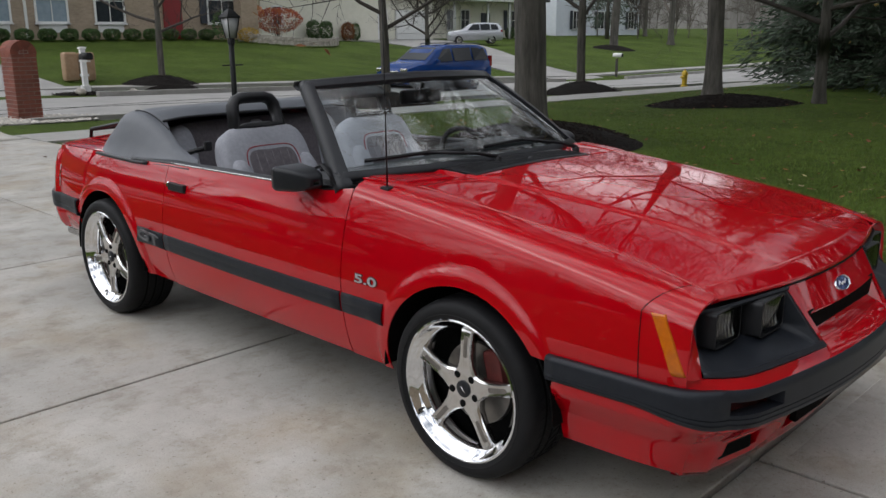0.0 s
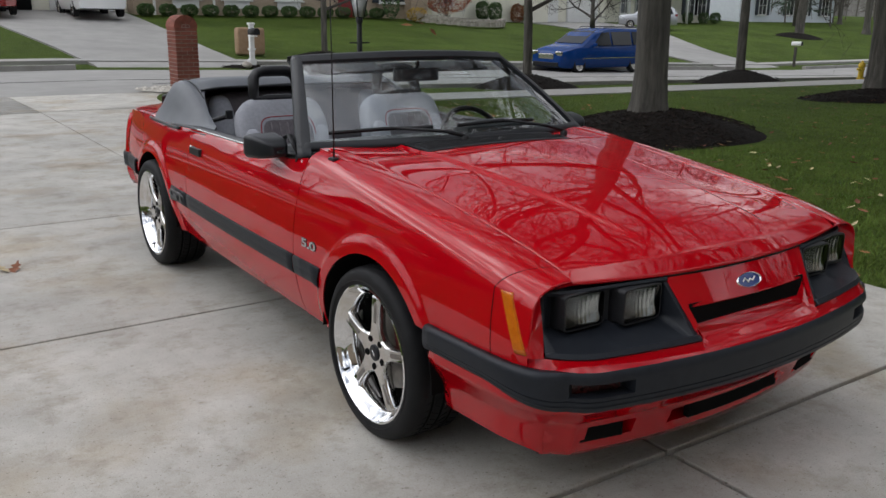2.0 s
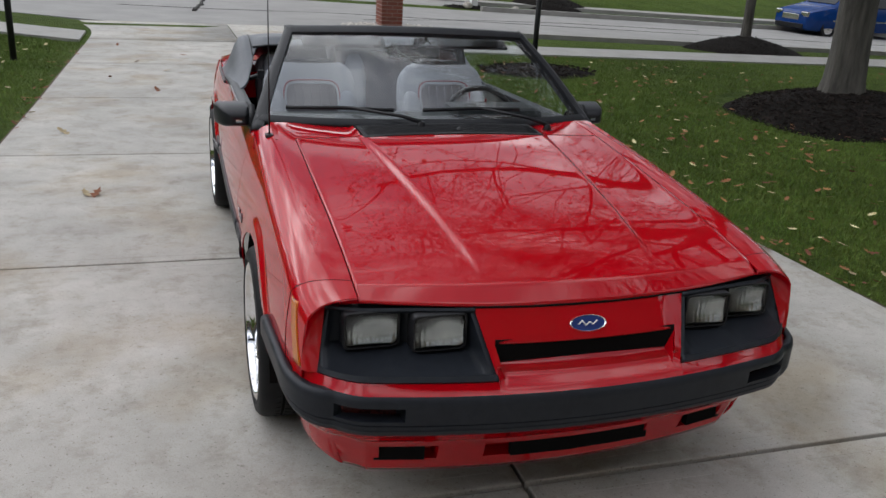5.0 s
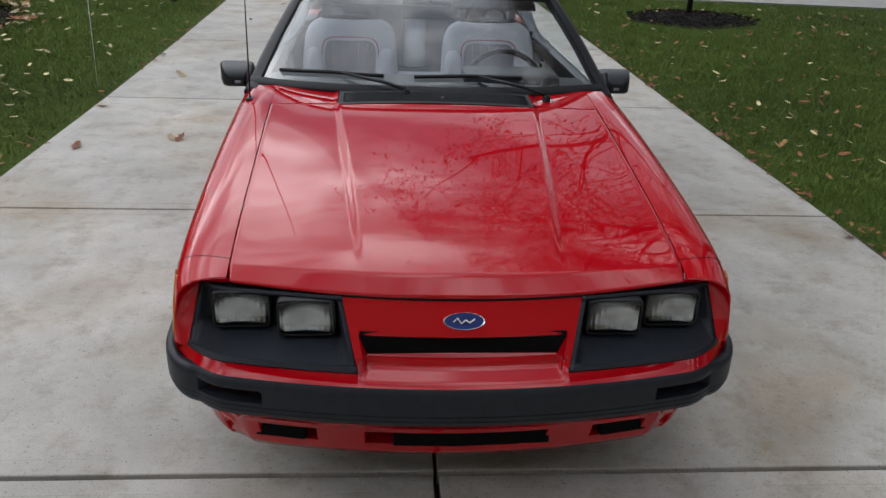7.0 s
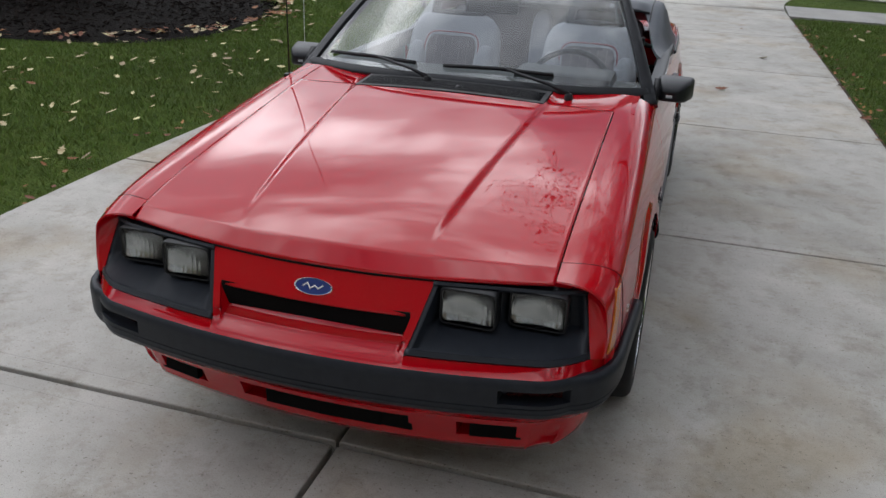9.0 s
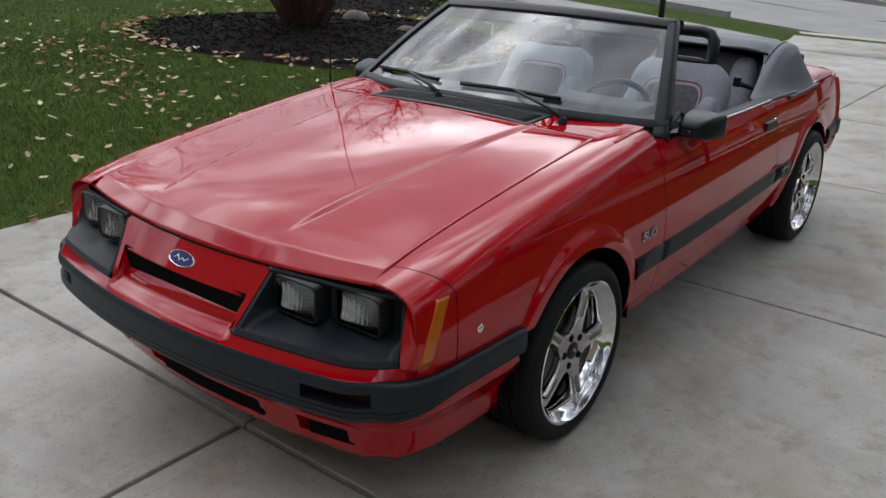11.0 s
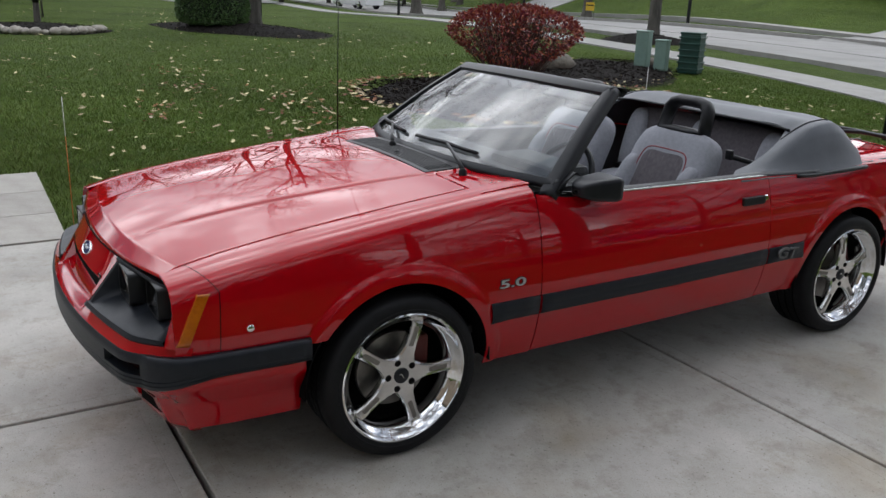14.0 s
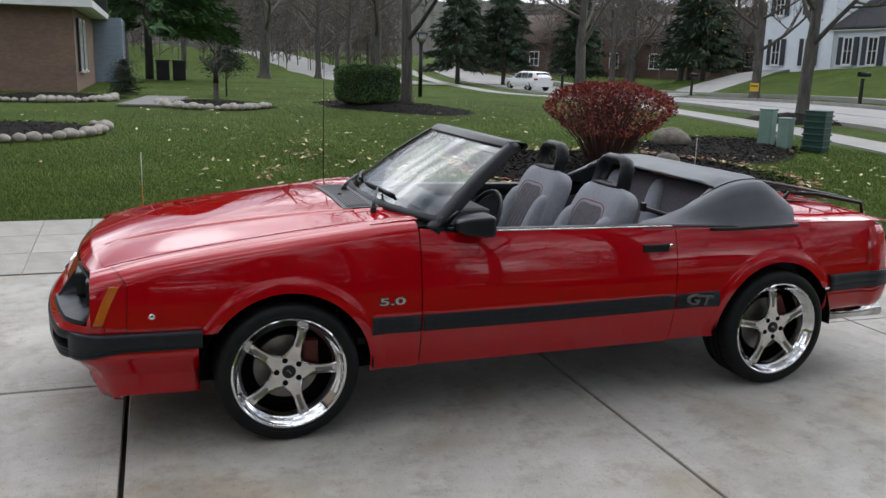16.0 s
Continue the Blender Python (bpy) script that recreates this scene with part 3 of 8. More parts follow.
def half_width(y, z):
    x = float(np.interp(z, *PROFILE) + np.interp(y, *PLAN))
    for yc, zc, r in ARCHES:
        d = math.hypot(y - yc, z - zc) - r
        x += 0.011 * smooth(0.060, 0.040, d) if d > -0.05 else 0
    return x


SHOULDER = fair([-0.75, -0.58, -0.425, -0.088, 0.269, 0.608, 0.75], [0.722, 0.763, 0.790, 0.837, 0.880, 0.911, 0.916], 0.06, -0.85, 0.75)
BULGE = fair([-0.80, -0.62, -0.455, -0.11, 0.376, 0.52], [0.747, 0.804, 0.836, 0.882, 0.926, 0.932], 0.05, -0.85, 0.52)


def shoulder(y):
    """Height of the fender's top line."""
    return float(np.interp(y, *SHOULDER))


def bulge(y):
    """Height of the hood's raised middle."""
    return float(np.interp(y, *BULGE))


HOOD_EDGE = 0.625


def hood_z(x, y):
    x = abs(x)
    xc = 0.262 + 0.112 * (min(max(y, -0.8), 0.5) + 0.75) / 1.2
    top = bulge(y) - 0.008 * min(x / xc, 1.0) ** 2
    out = shoulder(y) + 0.012
    step = 0.009 * smooth(-0.74, -0.52, y)
    if x <= xc:
        return top
    f = min((x - xc) / (HOOD_EDGE - xc), 1.1)
    return top + (out - top) * (f ** 1.25) - step * smooth(0, 0.022, x - xc) * max(0.0, 1 - f) ** 0.5


def hood_front(x):
    """The hood's leading edge."""
    return -0.815 + 0.082 * (abs(x) / 0.62) ** 2


def fender_roll(y, t):
    """The fender's turn from its side (t = 0) over a flat crown to the hood's edge (t = 1)."""
    zs = shoulder(y)
    zt = zs - 0.045
    xw = half_width(y, zt)
    pts = ((xw, zt), (xw - 0.012, zs - 0.010), (max(xw - 0.052, 0.69), zs + 0.014), (HOOD_EDGE + 0.004, hood_z(HOOD_EDGE, y)))
    w = ((1 - t) ** 3, 3 * t * (1 - t) ** 2, 3 * t * t * (1 - t), t ** 3)
    return tuple(sum(a * q[i] for a, q in zip(w, pts)) for i in (0, 1))


def side_panel(name, s, y0, y1, z0, z1, label="", step=0.0125, drop=None, top=True):
    """Body side between two stations, with the wheel arch cut out and, on a fender, the roll-over to the hood."""
    ys = np.linspace(y0, y1, int((y1 - y0) / step) + 1)
    P, M = [], []
    for y in ys:
        y = float(y)
        col = []
        zt = shoulder(y) - 0.045 if z1 is None else (z1(y) if callable(z1) else z1)
        for k in range(44):
            z = z0 + (zt - z0) * k / 43
            col.append([half_width(y, z), y, z])
        if z1 is None:
            for k in range(1, 13):
                x_, z_ = fender_roll(y, k / 12)
                col.append([x_, y, z_])
        P.append(col)
    P = np.array(P)
    inside = np.zeros(P.shape[:2], bool)
    for yc, zc, r in ARCHES:
        inside |= np.hypot(P[..., 1] - yc, np.maximum(P[..., 2] - zc, -0.02)) < r - 1e-6
    keep = [[not (inside[i, j] and inside[i + 1, j] and inside[i, j + 1] and inside[i + 1, j + 1]) for j in range(P.shape[1] - 1)] for i in range(P.shape[0] - 1)]
    if drop:
        keep = [[keep[i][j] and not drop(P[i, j, 1], P[i, j, 2]) for j in range(P.shape[1] - 1)] for i in range(P.shape[0] - 1)]
    for i, j in zip(*np.nonzero(inside)):
        for yc, zc, r in ARCHES:
            dy, dz = P[i, j, 1] - yc, P[i, j, 2] - zc
            d = math.hypot(dy, dz)
            if 0.02 < d < r:
                if dz > 0:
                    P[i, j, 1], P[i, j, 2] = yc + dy * r / d, zc + dz * r / d
                else:
                    P[i, j, 1] = yc + math.copysign(r, dy)
                P[i, j, 0] = half_width(P[i, j, 1], P[i, j, 2])
    P[..., 0] *= s
    return sheet(name, P, RED, car, label, thick=0.004, keep=keep)


def belt(y):
    return float(np.interp(y, [0.6, 0.75, 1.9, 2.25, 2.7, 3.2, 3.5], [0.893, 0.868, 0.850, 0.835, 0.842, 0.828, 0.800]))


for s in (-1, 1):
    side_panel("front_fender", s, -0.735, 0.607, 0.27, None, drop=lambda y, z: y < 0 and z < 0.49)
    door = side_panel("door", s, 0.612, 1.915, 0.275, belt)
    side_panel("rear_quarter_panel", s, 1.919, 3.215, 0.28, belt, drop=lambda y, z: y > 2.6 and z < 0.50)
    # inner ledge along the belt line
    L = [[(s * (half_width(y, belt(y)) - d), y, belt(y) + h) for d, h in ((0.0, 0.0), (0.012, 0.010), (0.035, 0.012), (0.06, 0.006), (0.062, -0.06))] for y in np.linspace(0.70, 2.30, 40)]
    sheet("belt_weatherstrip", L, BLACKGLOSS, car, "black rubber weatherstrip along the door top", thick=0.004, angle=40)
    tube("belt_trim", [(s * (half_width(float(y), belt(float(y))) - 0.003), float(y), belt(float(y)) + 0.004) for y in np.linspace(0.86, 1.905, 30)], 0.0042, CHROMESOFT, door, "thin bright strip along the door top", sides=6)
    D = [[(s * (half_width(y, 0.62) - d), y, z) for d, z in ((0.085, 0.85), (0.095, 0.75), (0.11, 0.60), (0.09, 0.45), (0.10, 0.30))] for y in np.linspace(0.62, 1.92, 24)]
    sheet("door_inner_trim", D, INTERIOR, door, thick=0.008, angle=40)
    D = [[(s * (half_width(y, 0.62) - d), y, z) for d, z in ((0.085, 0.85), (0.12, 0.75), (0.16, 0.60), (0.16, 0.30))] for y in np.linspace(1.93, 2.9, 20)]
    sheet("quarter_inner_trim", D, INTERIOR, car, thick=0.008, angle=40)
    # moulding strip, in three lengths
    for y0, y1, nm in ((0.385, 0.604, "fender_moulding"), (0.616, 1.912, "door_moulding"), (1.924, 2.172, "quarter_moulding")):
        M = []
        for y in np.linspace(y0, y1, max(4, int((y1 - y0) / 0.05))):
            r = 0.008 * (y - 1.3) if y > 1.3 else 0
            M.append([(s * (half_width(y, z + r) + d), y, z + r) for z, d in ((0.443, -0.003), (0.446, 0.006), (0.458, 0.009), (0.478, 0.0095), (0.482, 0.008), (0.486, 0.0095), (0.508, 0.009), (0.517, 0.006), (0.520, -0.003))])
        mo = sheet(nm, M, DARK, door if nm.startswith("door") else car, "charcoal rubbing strip", thick=0.004, angle=50)
        if nm.startswith("quarter"):
            q = pose(s * (half_width(2.10, 0.485) + 0.020), 2.045, 0.490, 90, 0, 90 * s)
            text("gt_badge", "GT", 0.092, q @ Matrix(((1.35, 0.25, 0, 0), (0, 0.78, 0, 0), (0, 0, 1, 0), (0, 0, 0, 1))), SATIN, mo, 0.004, bold=0.002)
    # badge on the fender
    q = pose(s * (half_width(0.47, 0.588) + 0.002), 0.475, 0.588, 90, 0, 90 * s)
    bq = text("fender_badge", "5.0", 0.056, q @ Matrix.Diagonal((1.75, 0.80, 1, 1)), BLACK, car, 0.0022, bold=0.0028)
    text("bright_face", "5.0", 0.056, pose(0, 0, 0.0012), BADGE, bq, 0.0022, bold=0.0008)
    # door handle and lock
    hx = half_width(1.80, 0.757)
    recess = box("handle_recess", (s * (hx - 0.004), 1.80, 0.748), (0.012, 0.165, 0.052), RED, door, bevel=0.004)
    box("door_handle", (s * (hx + 0.006), 1.795, 0.758), (0.022, 0.140, 0.036), BLACK, door, "black flap handle", bevel=0.005)
    lathe("key_lock", [(0.0, 0.006 * s), (0.010, 0.006 * s), (0.013, 0.003 * s), (0.014, -0.003 * s)], CHROME, door, seg=20, axis="x", at=(s * hx, 1.885, 0.762))
    # amber corner marker, leaning back
    A = [[(s * (half_width(y0 + dy, z) + d), y0 + dy, z) for dy, d in ((0.0, -0.002), (0.004, 0.005), (0.036, 0.006), (0.040, -0.002))] for y0, z in ((-0.735, 0.552), (-0.728, 0.565), (-0.697, 0.64), (-0.667, 0.702), (-0.662, 0.71))]
    sheet("side_marker_lamp", A, AMBER, car, "amber corner lamp lens", thick=0.003, angle=50)
    if s > 0:
        bx = half_width(-0.509, 0.583)
        lathe("fender_lock", [(0.0, 0.005), (0.008, 0.005), (0.012, 0.003), (0.015, -0.003)], CHROME, car, seg=20, axis="x", at=(bx, -0.509, 0.583))

# panel seams: dark backing behind the door gaps, and the nose cap's joint
for s in (-1, 1):
    for yj in (0.6095, 1.917):
        top = belt(yj) - 0.01 if yj > 1 else shoulder(yj) - 0.05
        sheet("seam_backing", [[(s * (half_width(yj, z) - 0.005), yj + d, z) for d in (-0.02, 0.02)] for z in np.linspace(0.285, top, 14)], VOID, car, thick=0.003)
    line = [(s * (half_width(-0.605 + 0.05 * (z - 0.53), z) + 0.002), -0.605 + 0.05 * (z - 0.53), z) for z in np.linspace(0.522, shoulder(-0.59) - 0.05, 10)]
    for k in range(1, 13):
        t, y = k / 12, -0.598 - 0.06 * k / 12
        x_, z_ = fender_roll(y, t)
        line.append((s * (x_ + 0.0015 * (1 - t)), y, z_ + 0.0012))
    tube("nose_cap_joint", line, 0.0016, VOID, car, sides=5)
    # shoulder-belt guide
    box("belt_guide", (s * 0.60, 1.83, 0.925), (0.035, 0.02, 0.045), BLACK, car, bevel=0.006)
    tube("seat_belt", [(s * 0.60, 1.83, 0.92), (s * 0.66, 2.0, 0.87), (s * 0.69, 2.16, 0.855)], [0.012, 0.012, 0.012], BLACK, car, sides=6)

# hood
H = []
for y in [0.0, 0.008, 0.018, 0.028, 0.036, 0.041, 0.045, 0.050, 0.058] + list(np.linspace(0.07, 1, 76)):
    row = []
    for x in np.linspace(-HOOD_EDGE, HOOD_EDGE, 161):
        f = hood_front(x)
        yy = f + (0.40 - f) * float(y)
        if abs(x) < 0.372 and yy > 0.352:
            yy = 0.352
        row.append((float(x), yy, hood_z(float(x), yy) - 0.027 * (1 - 0.5 * (abs(x) / 0.62) ** 2) * max(0, 1 - (yy - f) / 0.052)))
    H.append(row)
sheet("hood", H, RED, car, "red hood with a raised centre", thick=0.008, angle=60)
C = []
for y in np.linspace(0.357, 0.53, 14):
    C.append([(float(x), float(y), bulge(float(y)) + 0.004 - 0.010 * (float(x) / 0.37) ** 2) for x in np.linspace(-0.372, 0.372, 30)])
cowl = sheet("cowl_vent", C, BLACK, car, "black louvred cowl panel", thick=0.006)
for k in range(9):
    y = 0.385 + 0.013 * k
    v, f = tube_data([(x, y, bulge(y) + 0.007 - 0.010 * (x / 0.37) ** 2) for x in np.linspace(-0.355, 0.355, 16)], 0.0034, 5)
    raw("louvre", v, f, BLACK, cowl)
lathe("washer_nozzle", [(0.016, 0), (0.014, 0.008), (0.006, 0.014), (0, 0.015)], BLACK, cowl, seg=14, at=(0.03, 0.415, bulge(0.415) + 0.002))
for s in (-1, 1):
    Q = [[(s * float(x), float(y), hood_z(float(x), float(y)) - 0.002) for x in np.linspace(0.376, 0.70, 16)] for y in np.linspace(0.404, 0.62, 12)]
    sheet("cowl_side", Q, RED, car, thick=0.005)
C = [[(float(x), float(y), 0.905 - 0.02 * abs(x)) for x in np.linspace(-0.72, 0.72, 12)] for y in np.linspace(0.42, 0.75, 6)]
sheet("cowl_tray", C, VOID, car, thick=0.004)


# nose
def bumper_y(x):
    x = abs(x)
    return -0.945 + 0.075 * (x / 0.62) ** 2 + (0.9 * (x - 0.62) ** 2 * 5 if x > 0.62 else 0)


NB, NT = 0.515, 0.711


def nose(x, v, lift=0.0):
    yb, yh = bumper_y(x), hood_front(x) if abs(x) < 0.64 else hood_front(0.64) + (abs(x) - 0.64) * 0.55
    z = NB + (NT - NB) * v + v * (0.002 * smooth(0.10, 0.32, abs(x)) - 0.006 * smooth(0.45, 0.70, abs(x)))
    return (x, yb + (yh - yb) * v ** 0.92 - lift * 0.85, z + lift * 0.5)


def bez_in(v):
    return 0.278 + (0.322 - 0.278) * (v - 0.15) / 0.85


def bez_out(v):
    return 0.738 + (0.708 - 0.738) * (v - 0.15) / 0.85


B0 = 0.155
N = []
for v in np.linspace(0, 1, 40):
    N.append([nose(float(u) * bez_in(max(float(v), B0)), float(v)) for u in np.linspace(-1, 1, 81)])
N = np.array(N)
keepn = [[not (0.20 < (i + 0.5) / 39 < 0.585 and abs(j - 39.5) < 37) for j in range(80)] for i in range(39)]
# scooped ledge below the grille opening
for i in range(40):
    v = i / 39
    if 0.04 < v < 0.30:
        for j in range(81):
            w = smooth(0.285, 0.25, abs(N[i, j, 0]))
            N[i, j, 1] += 0.022 * w * smooth(0.04, 0.20, v)
shut = [(x, y - 0.003, z + 0.003) for x, y, z in (nose(float(u) * 0.325, 1.0) for u in np.linspace(-1, 1, 31))]
tube("hood_shut_line", shut, 0.0032, VOID, car, sides=5)
nose_panel = sheet("nose_panel", N, RED, car, "red front panel with slot grille", thick=0.006, keep=keepn)
G = [[(float(x), -0.845 + d, z) for x in np.linspace(-0.282, 0.282, 24)] for d, z in ((0.0, 0.652), (0.04, 0.655), (0.09, 0.645), (0.095, 0.605), (0.03, 0.588), (-0.02, 0.570))]
G[0] = [(x, nose(x, 0.575)[1], NB + (NT - NB) * 0.58) for x, _, _ in G[0]]
G[-1] = [(x, nose(x, 0.20)[1] + 0.022, NB + (NT - NB) * 0.20) for x, _, _ in G[-1]]
sheet("grille_throat", G, RED, nose_panel, thick=0.003, angle=50)
# black block that stands for the shade deep in the grille opening
box("grille_shadow", (0, -0.822, 0.607), (0.55, 0.062, 0.066), VOID, nose_panel)
for s in (-1, 1):
    sheet("grille_cheek", [[(s * (bez_in(v) * 0.925 - 0.25 * d), nose(0.28, v)[1] + d + 0.004, NB + (NT - NB) * v) for d in (0.0, 0.03, 0.09)] for v in (0.17, 0.3, 0.45, 0.60)], RED, nose_panel, thick=0.003)
    S = [[nose(s * (bez_in(B0) + (0.79 - bez_in(B0)) * float(u)), float(v)) for u in np.linspace(0, 1, 40)] for v in np.linspace(0, B0, 5)]
    sheet("nose_sill", S, RED, car, thick=0.006)
    O = []
    yf = -0.735
    ztf = shoulder(yf) - 0.045
    for w in np.linspace(0, 1, 40):
        w = float(w)
        zb = NB + (NT - NB) * B0
        if w < 0.65:
            z = zb + (ztf - zb) * w / 0.65
            end = Vector((half_width(yf, z), yf, z))
        else:
            t = (w - 0.65) / 0.35
            x_, z_ = fender_roll(yf, t)
            end = Vector((x_, yf, z_))
        v = B0 + (1 - B0) * min(w / 0.82, 1.0)
        beg = Vector(nose(bez_out(v), v))
        if w > 0.82:
            beg = beg.lerp(Vector((HOOD_EDGE, hood_front(HOOD_EDGE), hood_z(HOOD_EDGE, hood_front(HOOD_EDGE)) - 0.013)), (w - 0.82) / 0.18)
        corner = Vector((beg.x + 0.75 * (end.x - beg.x), beg.y + 0.15 * (end.y - beg.y), (beg.z + end.z) / 2))
        flat = beg.lerp(end, 0.5) + Vector((0, -0.004, 0.006)) * (1 - w)
        mid = corner.lerp(flat, smooth(0.70, 1.0, w))
        O.append([tuple((1 - u) ** 2 * p + 2 * u * (1 - u) * c + u * u * e for p, c, e in zip((s * beg.x, beg.y, beg.z), (s * mid.x, mid.y, mid.z), (s * end.x, end.y, end.z))) for u in (k / 13 for k in range(14))])
    sheet("fender_cap", O, RED, car, thick=0.006)
    # headlamp bezel
    B = []
    for u in [0.0, 0.03, 0.055, 0.075] + list(np.linspace(0.11, 0.9, 16)) + [0.925, 0.945, 0.97, 1.0]:
        u = float(u)
        deep = smooth(0.03, 0.09, u) * smooth(1.0, 0.93, u)
        col = []
        for v, d, zz in ((0.995, 0.0, None), (0.99, 0.008, None), (0.965, 0.008, None), (0.95, 0.0, None), (0.93, 1.0, 0.712), (0.50, 1.0, 0.602), (0.42, 0.8, 0.592), (0.235, 0.0, None), (0.22, 0.008, None), (0.165, 0.008, None), (0.15, 0.0, None)):
            x = bez_in(v) + (bez_out(v) - bez_in(v)) * u
            p = nose(s * x, v, d if d < 0.1 else 0)
            if zz:
                lamp = -0.752 + 0.05 * smooth(0.49, 0.53, x)
                q = (s * x, lamp + 0.004 if d == 1.0 else lamp - 0.03, zz)
                p = tuple(a + (b - a) * deep for a, b in zip(p, q))
            col.append(p)
        B.append(col)
    bezel = sheet("headlamp_bezel", B, DARK, car, "matt charcoal headlamp surround", thick=0.004, angle=45)
    for xa, xb, y, tag in ((0.340, 0.492, -0.768, "inner"), (0.515, 0.668, -0.719, "outer")):
        cx, w = s * (xa + xb) / 2, xb - xa
        lamp = box("headlamp", (cx, y + 0.014, 0.652), (w, 0.02, 0.106), BLACK, bezel, bevel=0.003)

        def ring(grow, yy):
            """A rounded rectangle round the lamp's face."""
            pts = []
            for k in range(40):
                a = 2 * math.pi * k / 40
                c_, s_ = math.cos(a), math.sin(a)
                pts.append((cx + (w / 2 + grow) * math.copysign(abs(c_) ** 0.22, c_), yy, 0.652 + (0.053 + grow) * math.copysign(abs(s_) ** 0.22, s_)))
            return pts

        sheet("lamp_rim", [ring(0.001, y + 0.01), ring(0.001, y - 0.033), ring(-0.001, y - 0.036), ring(-0.0045, y - 0.036), ring(-0.006, y - 0.028)], BLACK, lamp, thick=0, wrap=True, angle=50)
        R = []
        for i in range(17):
            R.append([])
            for j in range(41):
                a, b = j / 40 * 2 - 1, i / 16 * 2 - 1
                bowl = 0.030 * math.sqrt(max(0.0, 1 - 0.55 * a * a - 0.40 * b * b)) - 0.008
                R[-1].append((cx + a * (w / 2 - 0.004), y - 0.030 + bowl + 0.0003 * math.cos(a * 30), 0.652 + b * 0.050))
        sheet("reflector", R, REFLECTOR, lamp, thick=0)
        sheet("lens", [[(cx + a * (w / 2 - 0.004), y - 0.034 - 0.005 * (1 - a * a) * (1 - b * b), 0.652 + b * 0.050) for a in np.linspace(-1, 1, 9)] for b in np.linspace(-1, 1, 7)], LENS_GLASS, lamp, thick=0)

# emblem: a plain blue oval with a bright rim and pale stroke
emblem = new("emblem")
emblem.parent = nose_panel
emblem.matrix_local = pose(0.0, nose(0, 0.79)[1] - 0.004, NB + (NT - NB) * 0.765, 90 - 32, 0, 0)
ell = [(0.057 * math.cos(t), 0.024 * math.sin(t)) for t in np.linspace(0, 2 * math.pi, 40, endpoint=False)]
sheet("rim", [[(x * k, y * (k if k > 0.9 else k * 0.97), z) for x, y in ell] for k, z in ((1.0, -0.004), (1.0, 0.004), (0.95, 0.007), (0.88, 0.004), (0.88, 0.0))], CHROME, emblem, thick=0, wrap=True, angle=60)
raw("badge_field", [(x * 0.89, y * 0.87, 0.004) for x, y in ell], [tuple(range(40))], EMBLEM, emblem, smooth=False)
tube("pale_stroke", [(-0.030, -0.002, 0.0045), (-0.018, 0.008, 0.0045), (-0.008, -0.006, 0.0045), (0.004, 0.003, 0.0045), (0.014, -0.004, 0.0045), (0.028, 0.006, 0.0045)], 0.0022, WHITE, emblem, sides=5)


lip_hole_ref = [None]


def sweep(name, path, prof, mat, parent, label="", hole=None, thick=0.006, angle=45, lift=0.0):
    """Sweep a profile of (outward, z) along a plan path; hole(x, y, z) pushes a place inward."""
    P = []
    n = len(path)
    for i, (x, y) in enumerate(path):
        a, b = path[max(i - 1, 0)], path[min(i + 1, n - 1)]
        tx, ty = b[0] - a[0], b[1] - a[1]
        l = math.hypot(tx, ty)
        nx, ny = ty / l, -tx / l
        col = []
        for d, z in prof:
            k = d * (1 + 0.9 * smooth(-0.55, -0.80, y) * (hole is lip_hole_ref[0])) - (hole(x, y, z) if hole else 0)
            if lift == 0.07 and z > 0.42:
                z = 0.415 + (z - 0.415) * smooth(-0.80, -0.68, y)
            col.append((x + nx * k, y + ny * k, z + lift * max(0.0, 0.523 - z) * smooth(-0.85, -0.6, y) - (0.022 * smooth(0.36, 0.22, z) * smooth(-0.55, -0.8, y) if lift == 0.07 else 0)))
        P.append(col)
    return sheet(name, P, mat, parent, label, thick=thick, angle=angle)


def front_path(inset, y_end, grow=0.0):
    """Plan line of the bumper, from one wheel round the nose to the other."""
    half = [(x, bumper_y(x) + inset) for x in list(np.linspace(0, 0.70, 57))]
    x0, y0 = half[-1]
    cx, cy = 0.822 - inset * 0.7, -0.70 + inset
    ex, ey = 0.812 - inset * 0.4, -0.60
    for k in range(1, 13):
        t = k / 12
        half.append(((1 - t) ** 2 * x0 + 2 * t * (1 - t) * (cx - 0.01) + t * t * ex, (1 - t) ** 2 * y0 + 2 * t * (1 - t) * (cy - 0.09) + t * t * ey))
    for k in range(1, 9):
        t = k / 8
        half.append((ex + (0.825 - inset * 0.25 - ex) * t, ey + (y_end - ey) * t))
    return [(-x, y) for x, y in half[::-1]][:-1] + half


def slot_hole(x, y, z):
    return 0.045 if 0.535 < abs(x) < 0.695 and y < -0.75 and 0.447 < z < 0.489 else 0.0


bumper = sweep("front_bumper", front_path(0.004, -0.318), [(-0.012, 0.517), (0.004, 0.516), (0.010, 0.509), (0.012, 0.498), (0.012, 0.490), (0.012, 0.4885), (0.012, 0.448), (0.012, 0.4465), (0.012, 0.440), (0.008, 0.437), (0.012, 0.434), (0.012, 0.426), (0.007, 0.423), (0.010, 0.418), (0.006, 0.407), (-0.012, 0.402)], DARK, car, "charcoal rubber bumper wrapping round the nose", hole=slot_hole, lift=0.36)
for s in (-1, 1):
    box("turn_signal", (s * 0.615, bumper_y(0.615) + 0.040, 0.468), (0.15, 0.012, 0.040), SIGNAL, bumper, "dark red recessed signal lamp", rz=s * 17)


